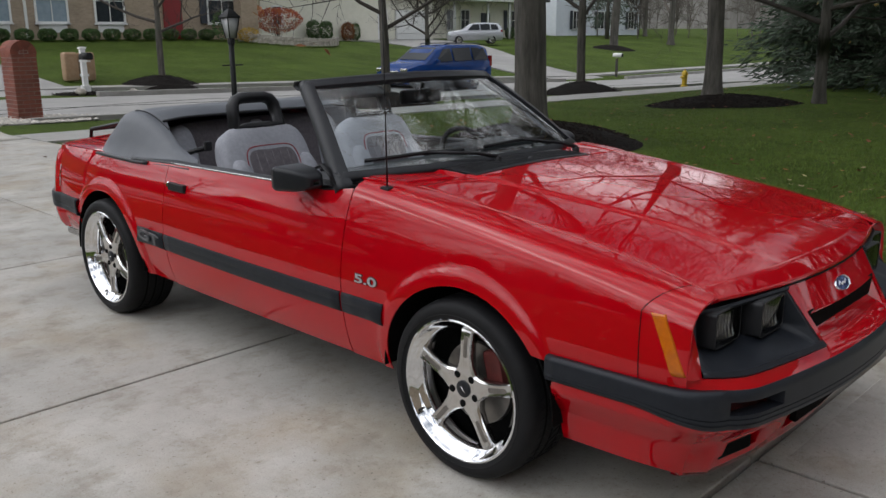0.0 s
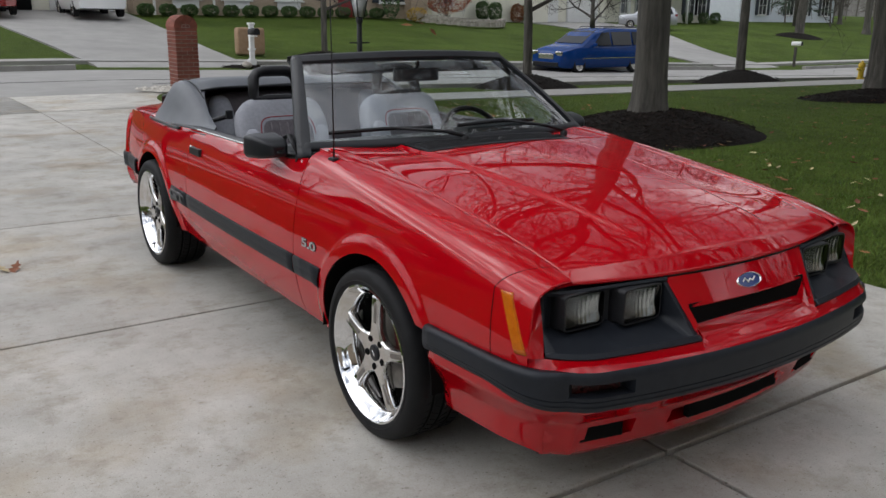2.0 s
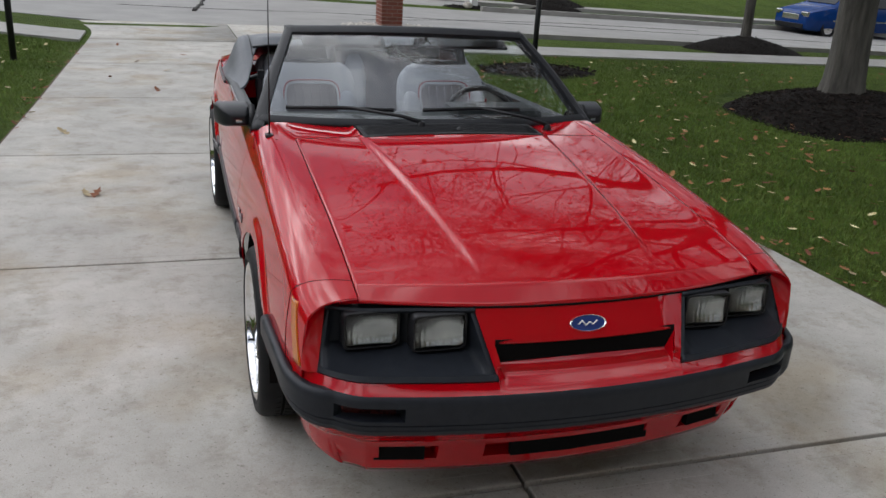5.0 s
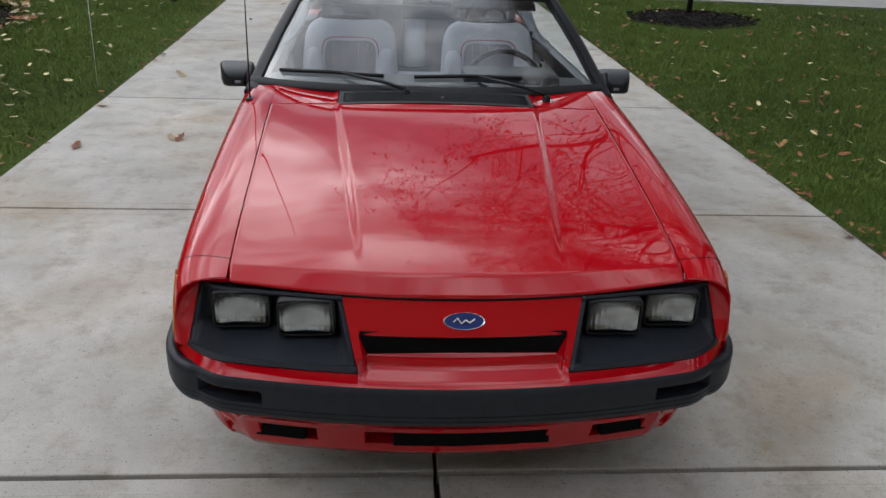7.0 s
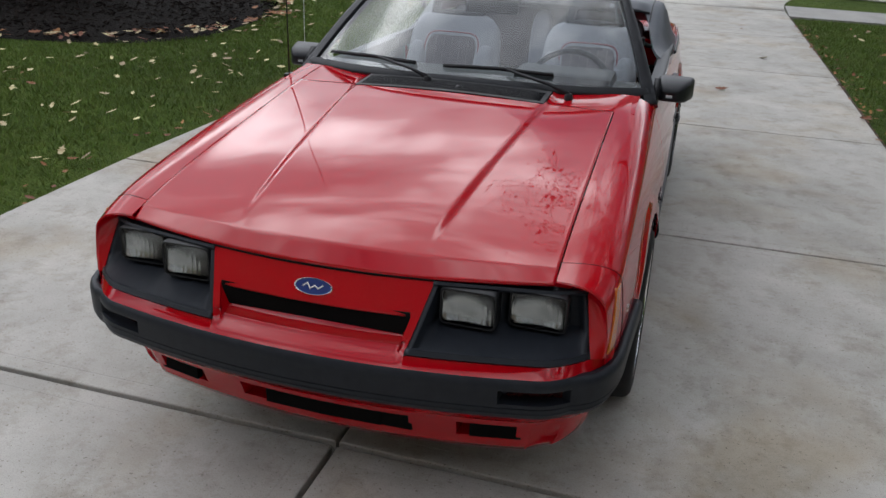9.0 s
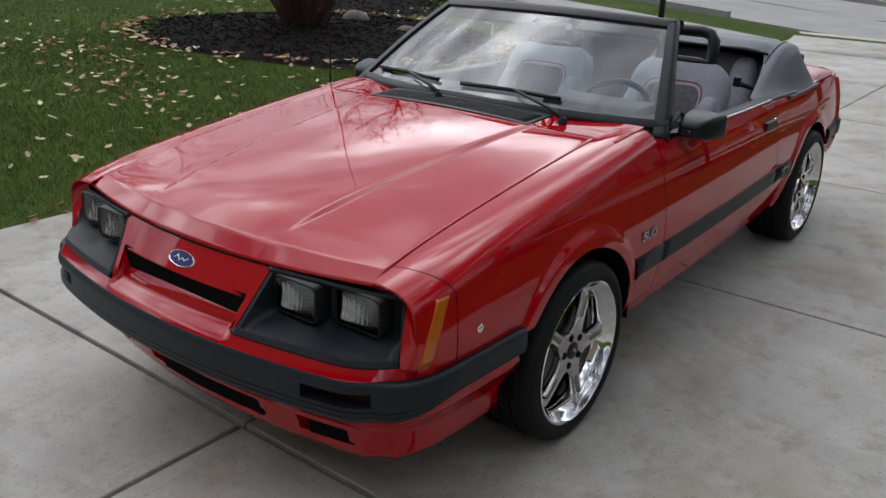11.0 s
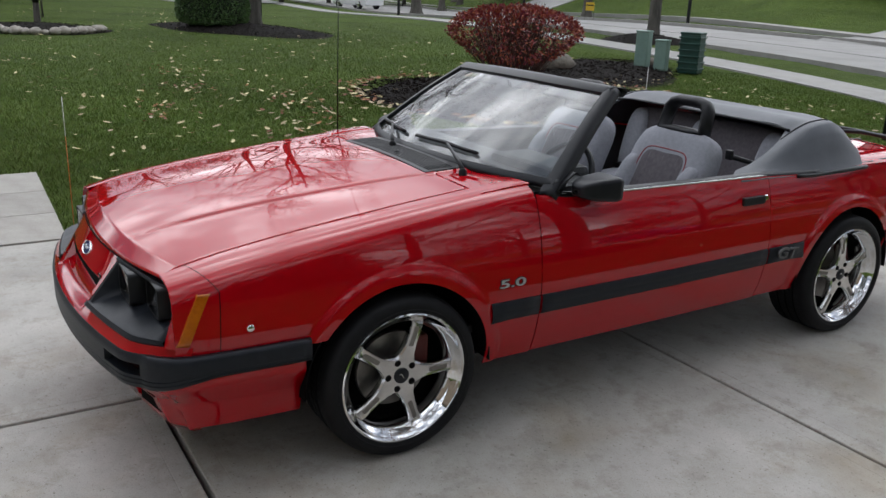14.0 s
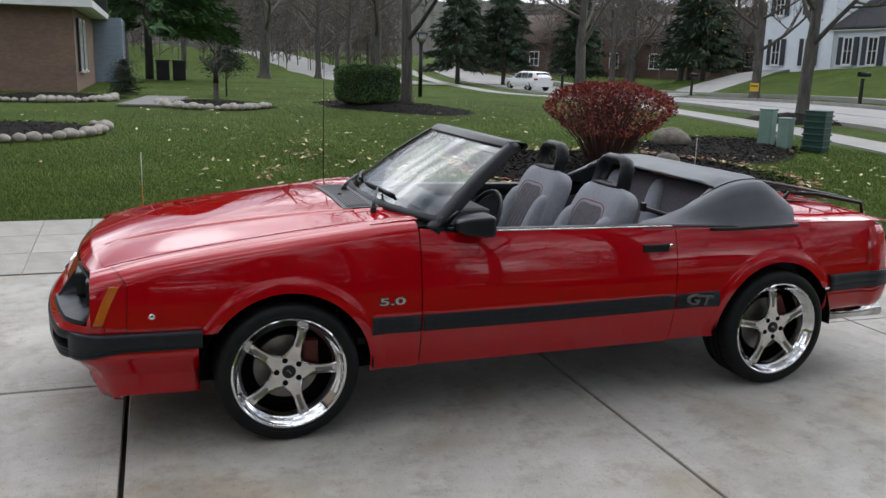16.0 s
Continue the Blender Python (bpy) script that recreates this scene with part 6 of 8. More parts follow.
mound(-6.0, 5.6, 2.35, 0.12, 80, 1.0, 0.82, 0.95, 3200, label="dark mulch bed edged with fallen leaves")
mound(-8.35, 8.8, 1.75, 0.06, 81, 1.35, 0.75, 2.2, 1200, label="dark mulch bed round utility boxes")
shrub(-6.20, 5.44, 1.72, 1.27, 90, REDLEAF, "rounded burning bush with red autumn leaves and bare stems", 2.3, 210, "burning_bush", 8500, 0.021, -0.07, stem_h=0.34)
hedge_core = shrub(-18.1, 4.9, 1.45, 1.0, 91, HEDGE, "clipped square evergreen hedge", 5.0, 0, "hedge", 15000, 0.026, 0.08, rot=20)
cushion("hedge_heart", 0, 0, 0.5, 1.3, 1.3, 0.9, 0, pbr("hedge_dark", (0.006, 0.014, 0.004), (0.012, 0.022, 0.006), 12, 0.9), hedge_core, pw=5)


def stones(spots, seed, label, name="border_stone", group="garden border stones", mat=None):
    rng = random.Random(seed)
    for x, y, r in spots:
        P = []
        for i in range(7):
            ph = -math.pi / 2 + math.pi * i / 6
            P.append([(r * math.cos(ph) * math.cos(a) * (1 + 0.25 * noise.noise((math.cos(a) * 2 + x * 3, math.sin(a) * 2, i))), r * 0.85 * math.cos(ph) * math.sin(a), r * 0.62 * math.sin(ph) * (1 + 0.2 * noise.noise((a, x, y)))) for a in np.linspace(0, 2 * math.pi, 10, endpoint=False)])
        o = sheet(name, P, mat or ROCK, None, thick=0, wrap=True)
        o.matrix_world = pose(x, y, ground_z(x, y) + r * 0.30, 0, 0, rng.uniform(0, 360))
        tagged(o, label, "stone", group)


def arc(cx, cy, rx, ry, a0, a1, n, r, seed):
    rng = random.Random(seed)
    return [(cx + rx * math.cos(radians(a0 + (a1 - a0) * k / (n - 1))), cy + ry * math.sin(radians(a0 + (a1 - a0) * k / (n - 1))), r * rng.uniform(0.55, 1.4)) for k in range(n)]


mound(-18.3, 1.0, 1.9, 0.10, 83, 1.0, 0.75, 0.3, 300, label="mulched garden bed edged with field stones")
stones(arc(-18.3, 1.0, 1.95, 1.35, -120, 75, 26, 0.125, 3), 3, "rounded pale field stone edging a bed")
mound(-21.0, -3.0, 1.9, 0.10, 84, 1.2, 1.0, 0.0, 200, label="mulched bed along a brick house")
stones(arc(-21.0, -3.2, 2.2, 2.1, -80, 60, 26, 0.13, 4), 4, "rounded pale field stone edging a bed")
stones([(-19.3 - 0.32 * k, -1.6 + 0.02 * k, 0.14) for k in range(7)], 5, "rounded pale field stone edging a bed")
mound(-11.2, -3.0, 1.7, 0.08, 85, 1.0, 1.0, 0.0, 400, label="mulched bed with a stone border")
stones(arc(-11.2, -3.0, 1.75, 1.75, -70, 120, 30, 0.115, 6), 6, "rounded pale field stone edging a bed")
stones([(-6.3, 6.5, 0.22), (-8.6, 8.05, 0.33), (-8.9, 10.5, 0.16), (-9.3, 8.5, 0.2), (-5.3, 6.4, 0.15)], 7, "weathered boulder in a mulch bed", "boulder", "boulders in mulch", BOULDER)
g_walk = box("garden_walk", (-19.6, -0.4, ground_z(-19.6, -0.4) + 0.0), (4.6, 1.15, 0.06), pbr("garden_walk_concrete", (0.13, 0.125, 0.115), (0.19, 0.18, 0.165), 5, 0.9, bump=0.3, bscale=40), bevel=0.01, rz=-8)
tagged(g_walk, "narrow concrete garden walk between stone-edged beds", "walkway", kind="structure")
bare_tree(-19.2, 1.1, 95, h=1.5, r=0.07, clear=0.5, flare=1.2, limbs=6, top=2, label="small gnarled bare shrub in a stone-edged bed", name="dwarf_tree")
conifer(-23.5, 1.7, 1.5, 0.6, 240, NEEDLE, 0.55, "small flat-topped blue spruce", 1.2, "dwarf_spruce", 0.06, 60)
conifer(-23.3, -1.3, 1.05, 0.32, 241, NEEDLE, 0.05, "cone-shaped evergreen by the house", 2.2, "cone_evergreen", 0.04, 60)
conifer(-10.6, -4.0, 1.1, 0.6, 242, NEEDLE, 0.02, "low blue spruce in a bed", 1.8, "dwarf_spruce", 0.05, 60)
for k, (x, y) in enumerate(((-39.2, 0.0), (-39.4, 0.75))):
    P = box("bin_body", (0, 0, 0.42), (0.55, 0.6, 0.86), IRON, empty("trash_bin", pose(x, y, ground_z(x, y)), "black wheeled trash bin on the lawn", "trash bin", "trash bins"), bevel=0.05)
    box("lid", (0, 0, 0.88), (0.60, 0.66, 0.07), IRON, P.parent, bevel=0.03)


# ---- street furniture ----
def lamp_post(x, y, h, label):
    t = empty("lamp_post", pose(x, y, ground_z(x, y)), label, "lamp post")
    tube("pole", [(0, 0, -0.1), (0, 0, h - 0.42)], 0.038, IRON, t, sides=14)
    lathe("collar", [(0.05, 0), (0.05, 0.06), (0.04, 0.08)], IRON, t, seg=14, at=(0, 0, h - 0.50))
    tube("ladder_bar", [(-0.16, 0, h - 0.78), (0.16, 0, h - 0.78)], 0.010, IRON, t, sides=6)
    lan = new("lantern")
    lan.parent = t
    P = [[(r * math.cos(a), r * math.sin(a), z + h - 0.42) for a in (math.pi / 4 + k * math.pi / 2 for k in range(4))] for r, z in ((0.07, 0.0), (0.125, 0.27))]
    sheet("lantern_pane", P, FROST, lan, thick=0.002, wrap=True, angle=20)
    for k in range(4):
        a = math.pi / 4 + k * math.pi / 2
        tube("lantern_bar", [(0.07 * math.cos(a), 0.07 * math.sin(a), h - 0.42), (0.128 * math.cos(a), 0.128 * math.sin(a), h - 0.15)], 0.008, IRON, lan, sides=5)
    P = [[(r * math.cos(a), r * math.sin(a), z + h - 0.15) for a in (math.pi / 4 + k * math.pi / 2 for k in range(4))] for r, z in ((0.15, 0.0), (0.145, 0.02), (0.06, 0.10), (0.02, 0.12), (0.02, 0.15), (0.001, 0.17))]
    sheet("lantern_roof", P, IRON, lan, thick=0.002, wrap=True, angle=30)
    return t


lamp_post(3.95, 8.75, 1.80, "black lantern lamp post beside the driveway")
mound(3.95, 8.6, 0.95, 0.05, 87, 1.0, 0.7, 0.2, 500, label="dark mulch ring round a lamp post")
lamp_post(-2.85, 8.65, 2.05, "black lantern lamp post beside the driveway")
lamp_post(-25.4, 8.6, 2.3, "black lantern lamp post on a neighbour's lawn").scale = (1.9, 1.9, 1.0)
for x, y, z, bot in ((-2.56, -0.57, 0.88, ORANGE), (-2.52, 4.30, 0.98, WHITE)):
    st_ = empty("driveway_marker", pose(x, y, 0), "thin driveway marker stake in the grass", "marker stake", "driveway markers")
    tube("stake", [(0, 0, -0.05), (0.01, 0, z * 0.72)], 0.0022, bot, st_, sides=6)
    tube("stake_tip", [(0.01, 0, z * 0.72), (0.012, 0, z)], 0.0024, WHITE, st_, sides=6)

# brick pillar with an arched top, by the street
PX, PY = 3.16, 14.35
pillar = empty("brick_pillar", pose(PX, PY, ground_z(PX, PY) - 0.03, 0, 0, 90), "red brick pillar with an arched top in a pebble bed", "brick pillar")
PW, PD, PH = 0.52, 0.42, 1.16
core = box_bm(bmesh.new(), 0, 0, PH / 2, PW - 0.02, PD - 0.02, PH)
part("mortar_core", core, MORTAR, pillar)
A = [[(x, (PD / 2 - 0.01) * math.cos(t), PH - 0.001 + (PD / 2 - 0.01) * math.sin(t) * 1.0) for t in np.linspace(0, math.pi, 17)] for x in (-PW / 2 + 0.01, PW / 2 - 0.01)]
arch = sheet("arch_core", A, MORTAR, pillar, thick=0.004)
raw("arch_face", [p for row in A for p in row], [tuple(range(17)), tuple(range(17, 34))], MORTAR, pillar, smooth=False)
bk = box_bm(bmesh.new(), 0, 0, 0, 1, 1, 1)
bk_me = bpy.data.meshes.new("brick")
bk.to_mesh(bk_me)
bk.free()
bk_me.materials.append(BRICK)


def brick(m, sx, sy, sz):
    b = new("brick", bk_me)
    b.parent = pillar
    b.matrix_local = m @ Matrix.Diagonal((sx, sy, sz, 1))


rows_n = 16
for k in range(rows_n):
    z = (k + 0.5) * PH / rows_n
    o = 0.10 if k % 2 else 0.0
    for sgn in (-1, 1):
        for j in range(3):
            y0, y1 = max(-PD / 2, -PD / 2 + (j * 0.207 + o - 0.10)), min(PD / 2, -PD / 2 + (j + 1) * 0.207 + o - 0.10)
            if j == 2:
                y1 = PD / 2
            if y1 - y0 > 0.05:
                brick(pose(sgn * (PW / 2 - 0.008), (y0 + y1) / 2, z), 0.02, y1 - y0 - 0.012, PH / rows_n - 0.012)
        for j in range(3):
            x0, x1 = max(-PW / 2, -PW / 2 + j * 0.20 - o), min(PW / 2, -PW / 2 + (j + 1) * 0.20 - o)
            if j == 2:
                x1 = PW / 2
            if x1 - x0 > 0.05:
                brick(pose((x0 + x1) / 2, sgn * (PD / 2 - 0.008), z), x1 - x0 - 0.012, 0.02, PH / rows_n - 0.012)
for k in range(15):
    t = math.pi * (k + 0.5) / 15
    for sgn in (-1, 1):
        brick(pose(sgn * PW / 4, (PD / 2 - 0.0) * math.cos(t), PH + PD / 2 * math.sin(t), math.degrees(t) - 90, 0, 0), PW / 2 - 0.010, 0.053, 0.03)
        brick(pose(sgn * (PW / 2 - 0.008), (PD / 2 - 0.07) * math.cos(t), PH + (PD / 2 - 0.07) * math.sin(t), math.degrees(t) - 90, 0, 0), 0.02, 0.045, 0.11)
for k in range(4):
    wdt = (PD / 2 - 0.14) * math.sqrt(max(0.05, 1 - (k / 4.5) ** 2)) * 2
    for sgn in (-1, 1):
        for j in (-1, 1):
            brick(pose(sgn * (PW / 2 - 0.008), j * wdt / 4, PH + 0.025 + k * 0.045), 0.018, wdt / 2 - 0.012, 0.036)
rng = random.Random(5)
V, F = [], []
for _ in range(900):
    a, k = rng.uniform(0, 2 * math.pi), math.sqrt(rng.random())
    X, Y = PX + 0.15 + 1.15 * k * math.cos(a), PY - 0.35 + 0.75 * k * math.sin(a)
    s = rng.uniform(0.02, 0.055)
    n = len(V)
    c = Vector((X, Y, ground_z(X, Y) - 0.02 + s * 0.3))
    V += [c + Vector((s, 0, 0)), c + Vector((0, s * 0.8, 0)), c - Vector((s, 0, 0)), c - Vector((0, s * 0.8, 0)), c + Vector((0, 0, s * 0.7)), c - Vector((0, 0, s * 0.5))]
    F += [(n, n + 1, n + 4), (n + 1, n + 2, n + 4), (n + 2, n + 3, n + 4), (n + 3, n, n + 4)]
tagged(raw("pebble_bed", V, F, PEBBLE), "pale river pebbles round the brick pillar", "pebbles", kind="stuff")


def mailbox(x, y, post, label, white=False, rz=0.0, h=1.05):
    t = empty("mailbox", pose(x, y, ground_z(x, y), 0, 0, rz), label, "mailbox")
    if white:
        box("base", (0, 0, 0.10), (0.20, 0.20, 0.22), post, t, bevel=0.015)
        box("post", (0, 0, 0.62), (0.13, 0.13, 1.1), post, t, bevel=0.01)
        box("band", (0, 0, 0.48), (0.18, 0.18, 0.06), post, t, bevel=0.01)
        box("cap", (0, 0, 1.20), (0.18, 0.18, 0.06), post, t, bevel=0.015)
        box("arm", (0, -0.10, 0.86), (0.10, 0.50, 0.05), post, t, bevel=0.008)
        zb, yb = 0.98, -0.20
    else:
        box("post", (0, 0, h / 2 - 0.08), (0.10, 0.10, h - 0.1), post, t, bevel=0.01)
        zb, yb = h + 0.02, -0.05
    P = [[(x_ * 0.085, y_, zb + z_) for x_, z_ in ((-1, -0.08), (-1, 0.02), (-0.8, 0.07), (-0.35, 0.10), (0.35, 0.10), (0.8, 0.07), (1, 0.02), (1, -0.08))] for y_ in (yb - 0.25, yb + 0.25)]
    b = sheet("letter_box", P, IRON if white or post is IRON else WHITE, t, thick=0.004, wrap=True, angle=50)
    raw("box_door", [p for p in P[0]], [tuple(range(8))], IRON if white or post is IRON else IRON, b, smooth=False)
    return t


mailbox(7.50, 21.7, WHITE, "white turned mailbox post with a black box", True)
mound(7.50, 21.7, 0.7, 0.06, 88, 1.4, 0.7, 0.0, 150, label="dark mulch patch round a mailbox post")
stones([(7.2, 21.35, 0.17), (8.7, 21.4, 0.12)], 8, "pale stone beside a mailbox post", "edging_stone", "stones by the mailbox")
mailbox(34.2, 22.0, BARK, "weathered mailbox with a pale box on a post", h=1.0)
mailbox(-35.0, street_y(-35) - 4.3, IRON, "dark mailbox on a post by the street", rz=20, h=1.15)
mailbox(-37.0, street_y(-37) + 4.3, IRON, "black mailbox on a post across the street", rz=180, h=1.15)
mailbox(-22.2, street_y(-22) + 4.3, IRON, "black mailbox on a post across the street", rz=180, h=1.15)
hy = empty("fire_hydrant", pose(23.0, 12.2, ground_z(23.0, 12.2)) @ Matrix.Scale(0.8, 4), "yellow fire hydrant on the verge", "hydrant")
lathe("barrel", [(0.14, 0), (0.14, 0.05), (0.10, 0.07), (0.10, 0.45), (0.13, 0.47), (0.13, 0.52), (0.10, 0.60), (0.04, 0.66), (0.03, 0.70), (0, 0.70)], YELLOW, hy, seg=20)
for rz in (0, 90, 180):
    tube("outlet", [(0.08 * math.cos(radians(rz)), 0.08 * math.sin(radians(rz)), 0.38), (0.17 * math.cos(radians(rz)), 0.17 * math.sin(radians(rz)), 0.38)], 0.05, YELLOW, hy, sides=12)
bags = empty("paper_leaf_bag", pose(8.35, 24.6, ground_z(8.35, 24.6)), "full brown paper leaf bag on the lawn", "paper bag", "leaf bags")
cushion("bag_body", 0, 0, 0.42, 0.42, 0.34, 0.86, 0, PAPER, bags, pw=8)
copy_thing(bags, pose(8.85, 24.6, ground_z(8.8, 24.6), 0, 0, 12))

# utility boxes
def pedestal(x, y, w, d, h, mat, label, ribs=0):
    t = empty("utility_box", pose(x, y, ground_z(x, y) - 0.02, 0, 0, 25), label, "utility box", "utility boxes in mulch")
    box("shell", (0, 0, h / 2), (w, d, h), mat, t, bevel=0.025)
    box("cap", (0, 0, h + 0.012), (w + 0.015, d + 0.015, 0.035), mat, t, bevel=0.012)
    for k in range(ribs):
        box("rib", (0, 0, 0.08 + k * (h - 0.14) / (ribs - 1)), (w + 0.035, d + 0.035, 0.03), mat, t, bevel=0.008)
    return t


pedestal(-8.60, 10.05, 0.24, 0.22, 0.64, UTILGREEN, "pale green utility pedestal in a mulch bed")
pedestal(-8.15, 10.08, 0.22, 0.20, 0.52, UTILGREEN, "short pale green utility pedestal in a mulch bed")
pedestal(-7.80, 10.45, 0.36, 0.32, 0.68, UTILDARK, "dark green ribbed utility box in a mulch bed", 6)


# ---- houses ----
def window(parent, x, y, z, w, h, shutter=None, pane=None, name="window", face="y"):
    """A framed window set on a wall that faces -y (or +x, +y)."""
    rz = {"y": 0, "x": 90, "Y": 180}[face]
    g = new(name)
    g.parent = parent
    g.matrix_local = pose(x, y, z, 0, 0, rz)
    box("pane", (0, 0.0, 0), (w - 0.06, 0.04, h - 0.06), pane or WINDOWDARK, g)
    for sx in (-1, 1):
        box("frame", (sx * w / 2, -0.02, 0), (0.08, 0.09, h + 0.08), TRIMW, g)
    for sz in (-1, 1):
        box("frame", (0, -0.02, sz * h / 2), (w, 0.09, 0.08), TRIMW, g)
    box("mullion", (0, -0.025, 0), (0.035, 0.05, h), TRIMW, g)
    box("mullion", (0, -0.025, 0), (w, 0.05, 0.035), TRIMW, g)
    box("sill", (0, -0.05, -h / 2 - 0.06), (w + 0.16, 0.14, 0.05), TRIMW, g)
    if shutter:
        for sx in (-1, 1):
            box("shutter", (sx * (w / 2 + 0.24), -0.03, 0), (0.36, 0.05, h + 0.05), shutter, g)
    return g


def gable(name, parent, x0, x1, y0, y1, z, rise, mat, over=0.4, along="x"):
    """A pitched roof with its ridge along x or y, with overhang and thickness."""
    x0, x1, y0, y1 = x0 - over, x1 + over, y0 - over, y1 + over
    if along == "x":
        ym = (y0 + y1) / 2
        P = [[(x, y0, z), (x, ym, z + rise), (x, y1, z)] for x in (x0, x1)]
    else:
        xm = (x0 + x1) / 2
        P = [[(x0, y, z), (xm, y, z + rise), (x1, y, z)] for y in (y0, y1)]
    return sheet(name, P, mat, parent, thick=0.18, angle=20)


def gable_wall(parent, mat, a, b, c, z, rise, along):
    V = [(a, c, z), (b, c, z), ((a + b) / 2, c, z + rise)] if along == "x" else [(c, a, z), (c, b, z), (c, (a + b) / 2, z + rise)]
    solid(raw("gable_wall", V, [(0, 1, 2)], mat, parent, smooth=False), 0.1)


# tan brick house across the street
hb = empty("brick_house", pose(0, 0, 0), "tan brick two-storey house across the street", "house")
bz = ground_z(15, 37) - 0.1
box("wall", (15.6, 42, bz + 2.9), (14.6, 10, 5.8), TANBRICK, hb)
box("garage_wall", (4.9, 42.5, bz + 1.6), (6.8, 9, 3.4), SIDING, hb)
gable("roof", hb, 8.3, 22.9, 37, 47, bz + 5.8, 2.4, ROOFMAT)
gable("garage_roof", hb, 1.5, 8.3, 38, 47, bz + 3.3, 1.8, ROOFMAT)
for x in (10.6, 13.0, 15.6):
    window(hb, x, 36.97, bz + 1.75, 1.35, 1.9, pane=CURTAIN if x < 15 else WINDOWDARK)
    window(hb, x, 36.97, bz + 4.4, 1.35, 1.5)
    box("panel", (x, 36.96, bz + 0.58), (1.2, 0.06, 0.42), TRIMW, hb)
for x in (9.2, 11.9):
    box("corner_board", (x, 36.96, bz + 2.8), (0.10, 0.08, 5.6), TRIMW, hb)
box("front_door", (18.7, 36.94, bz + 1.1), (0.95, 0.08, 2.1), DOORRED, hb, "deep red front door")
window(hb, 21.4, 36.97, bz + 1.9, 1.6, 2.2, shutter=SHUTTER)
window(hb, 19.0, 36.97, bz + 4.4, 1.2, 1.5)
box("pier", (22.6, 36.7, bz + 2.9), (1.0, 0.8, 5.8), TANBRICK, hb)
for x in (3.1, 6.4):
    box("garage_door", (x, 37.96, bz + 1.15), (2.6, 0.1, 2.2), VOID if x < 5 else TRIMW, hb)
for k in range(13):
    x = 8.6 + 0.95 * k
    shrub(x, 36.2, 0.72, 0.50, 300 + k, HEDGE, "small clipped foundation shrub", 2.4, 0, "foundation_shrub", 1600, 0.045)["group"] = "foundation shrubs"
shrub(20.6, 35.8, 0.9, 1.5, 320, HEDGE, "pointed evergreen shrub by the front door", 1.7, 0, "cone_shrub", 600, 0.07)
shrub(21.9, 35.4, 1.0, 0.7, 321, YELLOWLEAF, "yellow-green low shrub by the steps", 2.2, 0, "shrub", 500, 0.06)
shrub(25.2, 37.6, 2.6, 1.7, 322, island_tint(pbr("orange_red_leaf", (0.24, 0.030, 0.010), (0.38, 0.075, 0.016), 6, 0.7), 0.4, 0.03), "orange-red autumn shrub between two houses", 2.2, 20, "red_shrub", 4500, 0.05, stem_h=0.15)
ret = empty("retaining_wall", pose(0, 0, 0), "low grey stone retaining wall round a raised bed", "wall")
for k in range(26):
    a = radians(200 + 130 * (k % 13) / 12)
    x, y = 24.6 + 3.0 * math.cos(a), 36.5 + 2.6 * math.sin(a)
    box("stone", (x, y, ground_z(x, y) + 0.12 + 0.2 * (k // 13)), (0.62, 0.3, 0.19), ROCK, ret, bevel=0.02, rz=math.degrees(a) + 90)

# cream house with a double garage
hc = empty("cream_house", pose(0, 0, 0), "cream sided house with a double garage across the street", "house")
cz = ground_z(36, 42) - 0.15


def lap_wall(parent, mat, x0, x1, y, z0, z1, face="y", step=0.2):
    """Horizontal lap siding: each board leans out at its lower edge."""
    n = int((z1 - z0) / step)
    P = []
    for k in range(n + 1):
        z = z0 + k * step
        for d, zz in ((0.0, z), (0.022, z + 0.002)):
            P.append([(x0, y - d, zz), (x1, y - d, zz)] if face == "y" else ([(y + d, x0, zz), (y + d, x1, zz)] if face == "x" else [(y - d, x0, zz), (y - d, x1, zz)]))
    return sheet("siding", P, mat, parent, thick=0, angle=20)


box("wall", (31.8, 46.5, cz + 1.5), (9.2, 8.8, 3.3), SIDING, hc)
lap_wall(hc, SIDING, 27.2, 36.4, 42.08, cz, cz + 3.1)
box("garage_block", (38.3, 47.5, cz + 1.5), (8.6, 8.8, 3.3), SIDING, hc)
lap_wall(hc, SIDING, 34.0, 42.6, 43.08, cz, cz + 3.1)
box("porch_block", (49, 49, cz + 1.5), (13, 8.8, 3.3), SIDING, hc)
lap_wall(hc, SIDING, 42.6, 55.5, 44.58, cz, cz + 3.1)
gable("roof", hc, 27.2, 34.5, 42, 51, cz + 3.1, 2.6, ROOFMAT, along="y")
gable_wall(hc, SIDING, 27.2, 34.5, 42.05, cz + 3.1, 2.3, "x")
gable("roof", hc, 34.0, 55.5, 43, 53, cz + 3.1, 2.4, ROOFMAT)
for x in (36.6, 40.3):
    gd = box("garage_door", (x, 42.99, cz + 1.1), (2.9, 0.1, 2.15), TRIMW, hc)
    for k in range(4):
        box("door_panel", (x, 42.92, cz + 0.32 + 0.53 * k), (2.8, 0.05, 0.48), TRIMW, gd, bevel=0.02)
window(hc, 28.3, 42.03, cz + 1.7, 0.7, 1.1)
for x in (46.0, 47.6, 53.2, 54.6):
    window(hc, x, 44.52, cz + 1.6, 1.0, 1.5, shutter=SHUTTER if x > 50 else None)
box("front_door", (50.0, 44.5, cz + 1.1), (1.0, 0.1, 2.1), SHUTTER, hc)
for x in (45.0, 48.8, 51.4):
    tube("porch_post", [(x, 43.2, cz), (x, 43.2, cz + 3.0)], 0.10, TRIMW, hc, sides=8)
box("porch_roof", (48.5, 43.7, cz + 3.05), (8.0, 2.2, 0.16), TRIMW, hc)
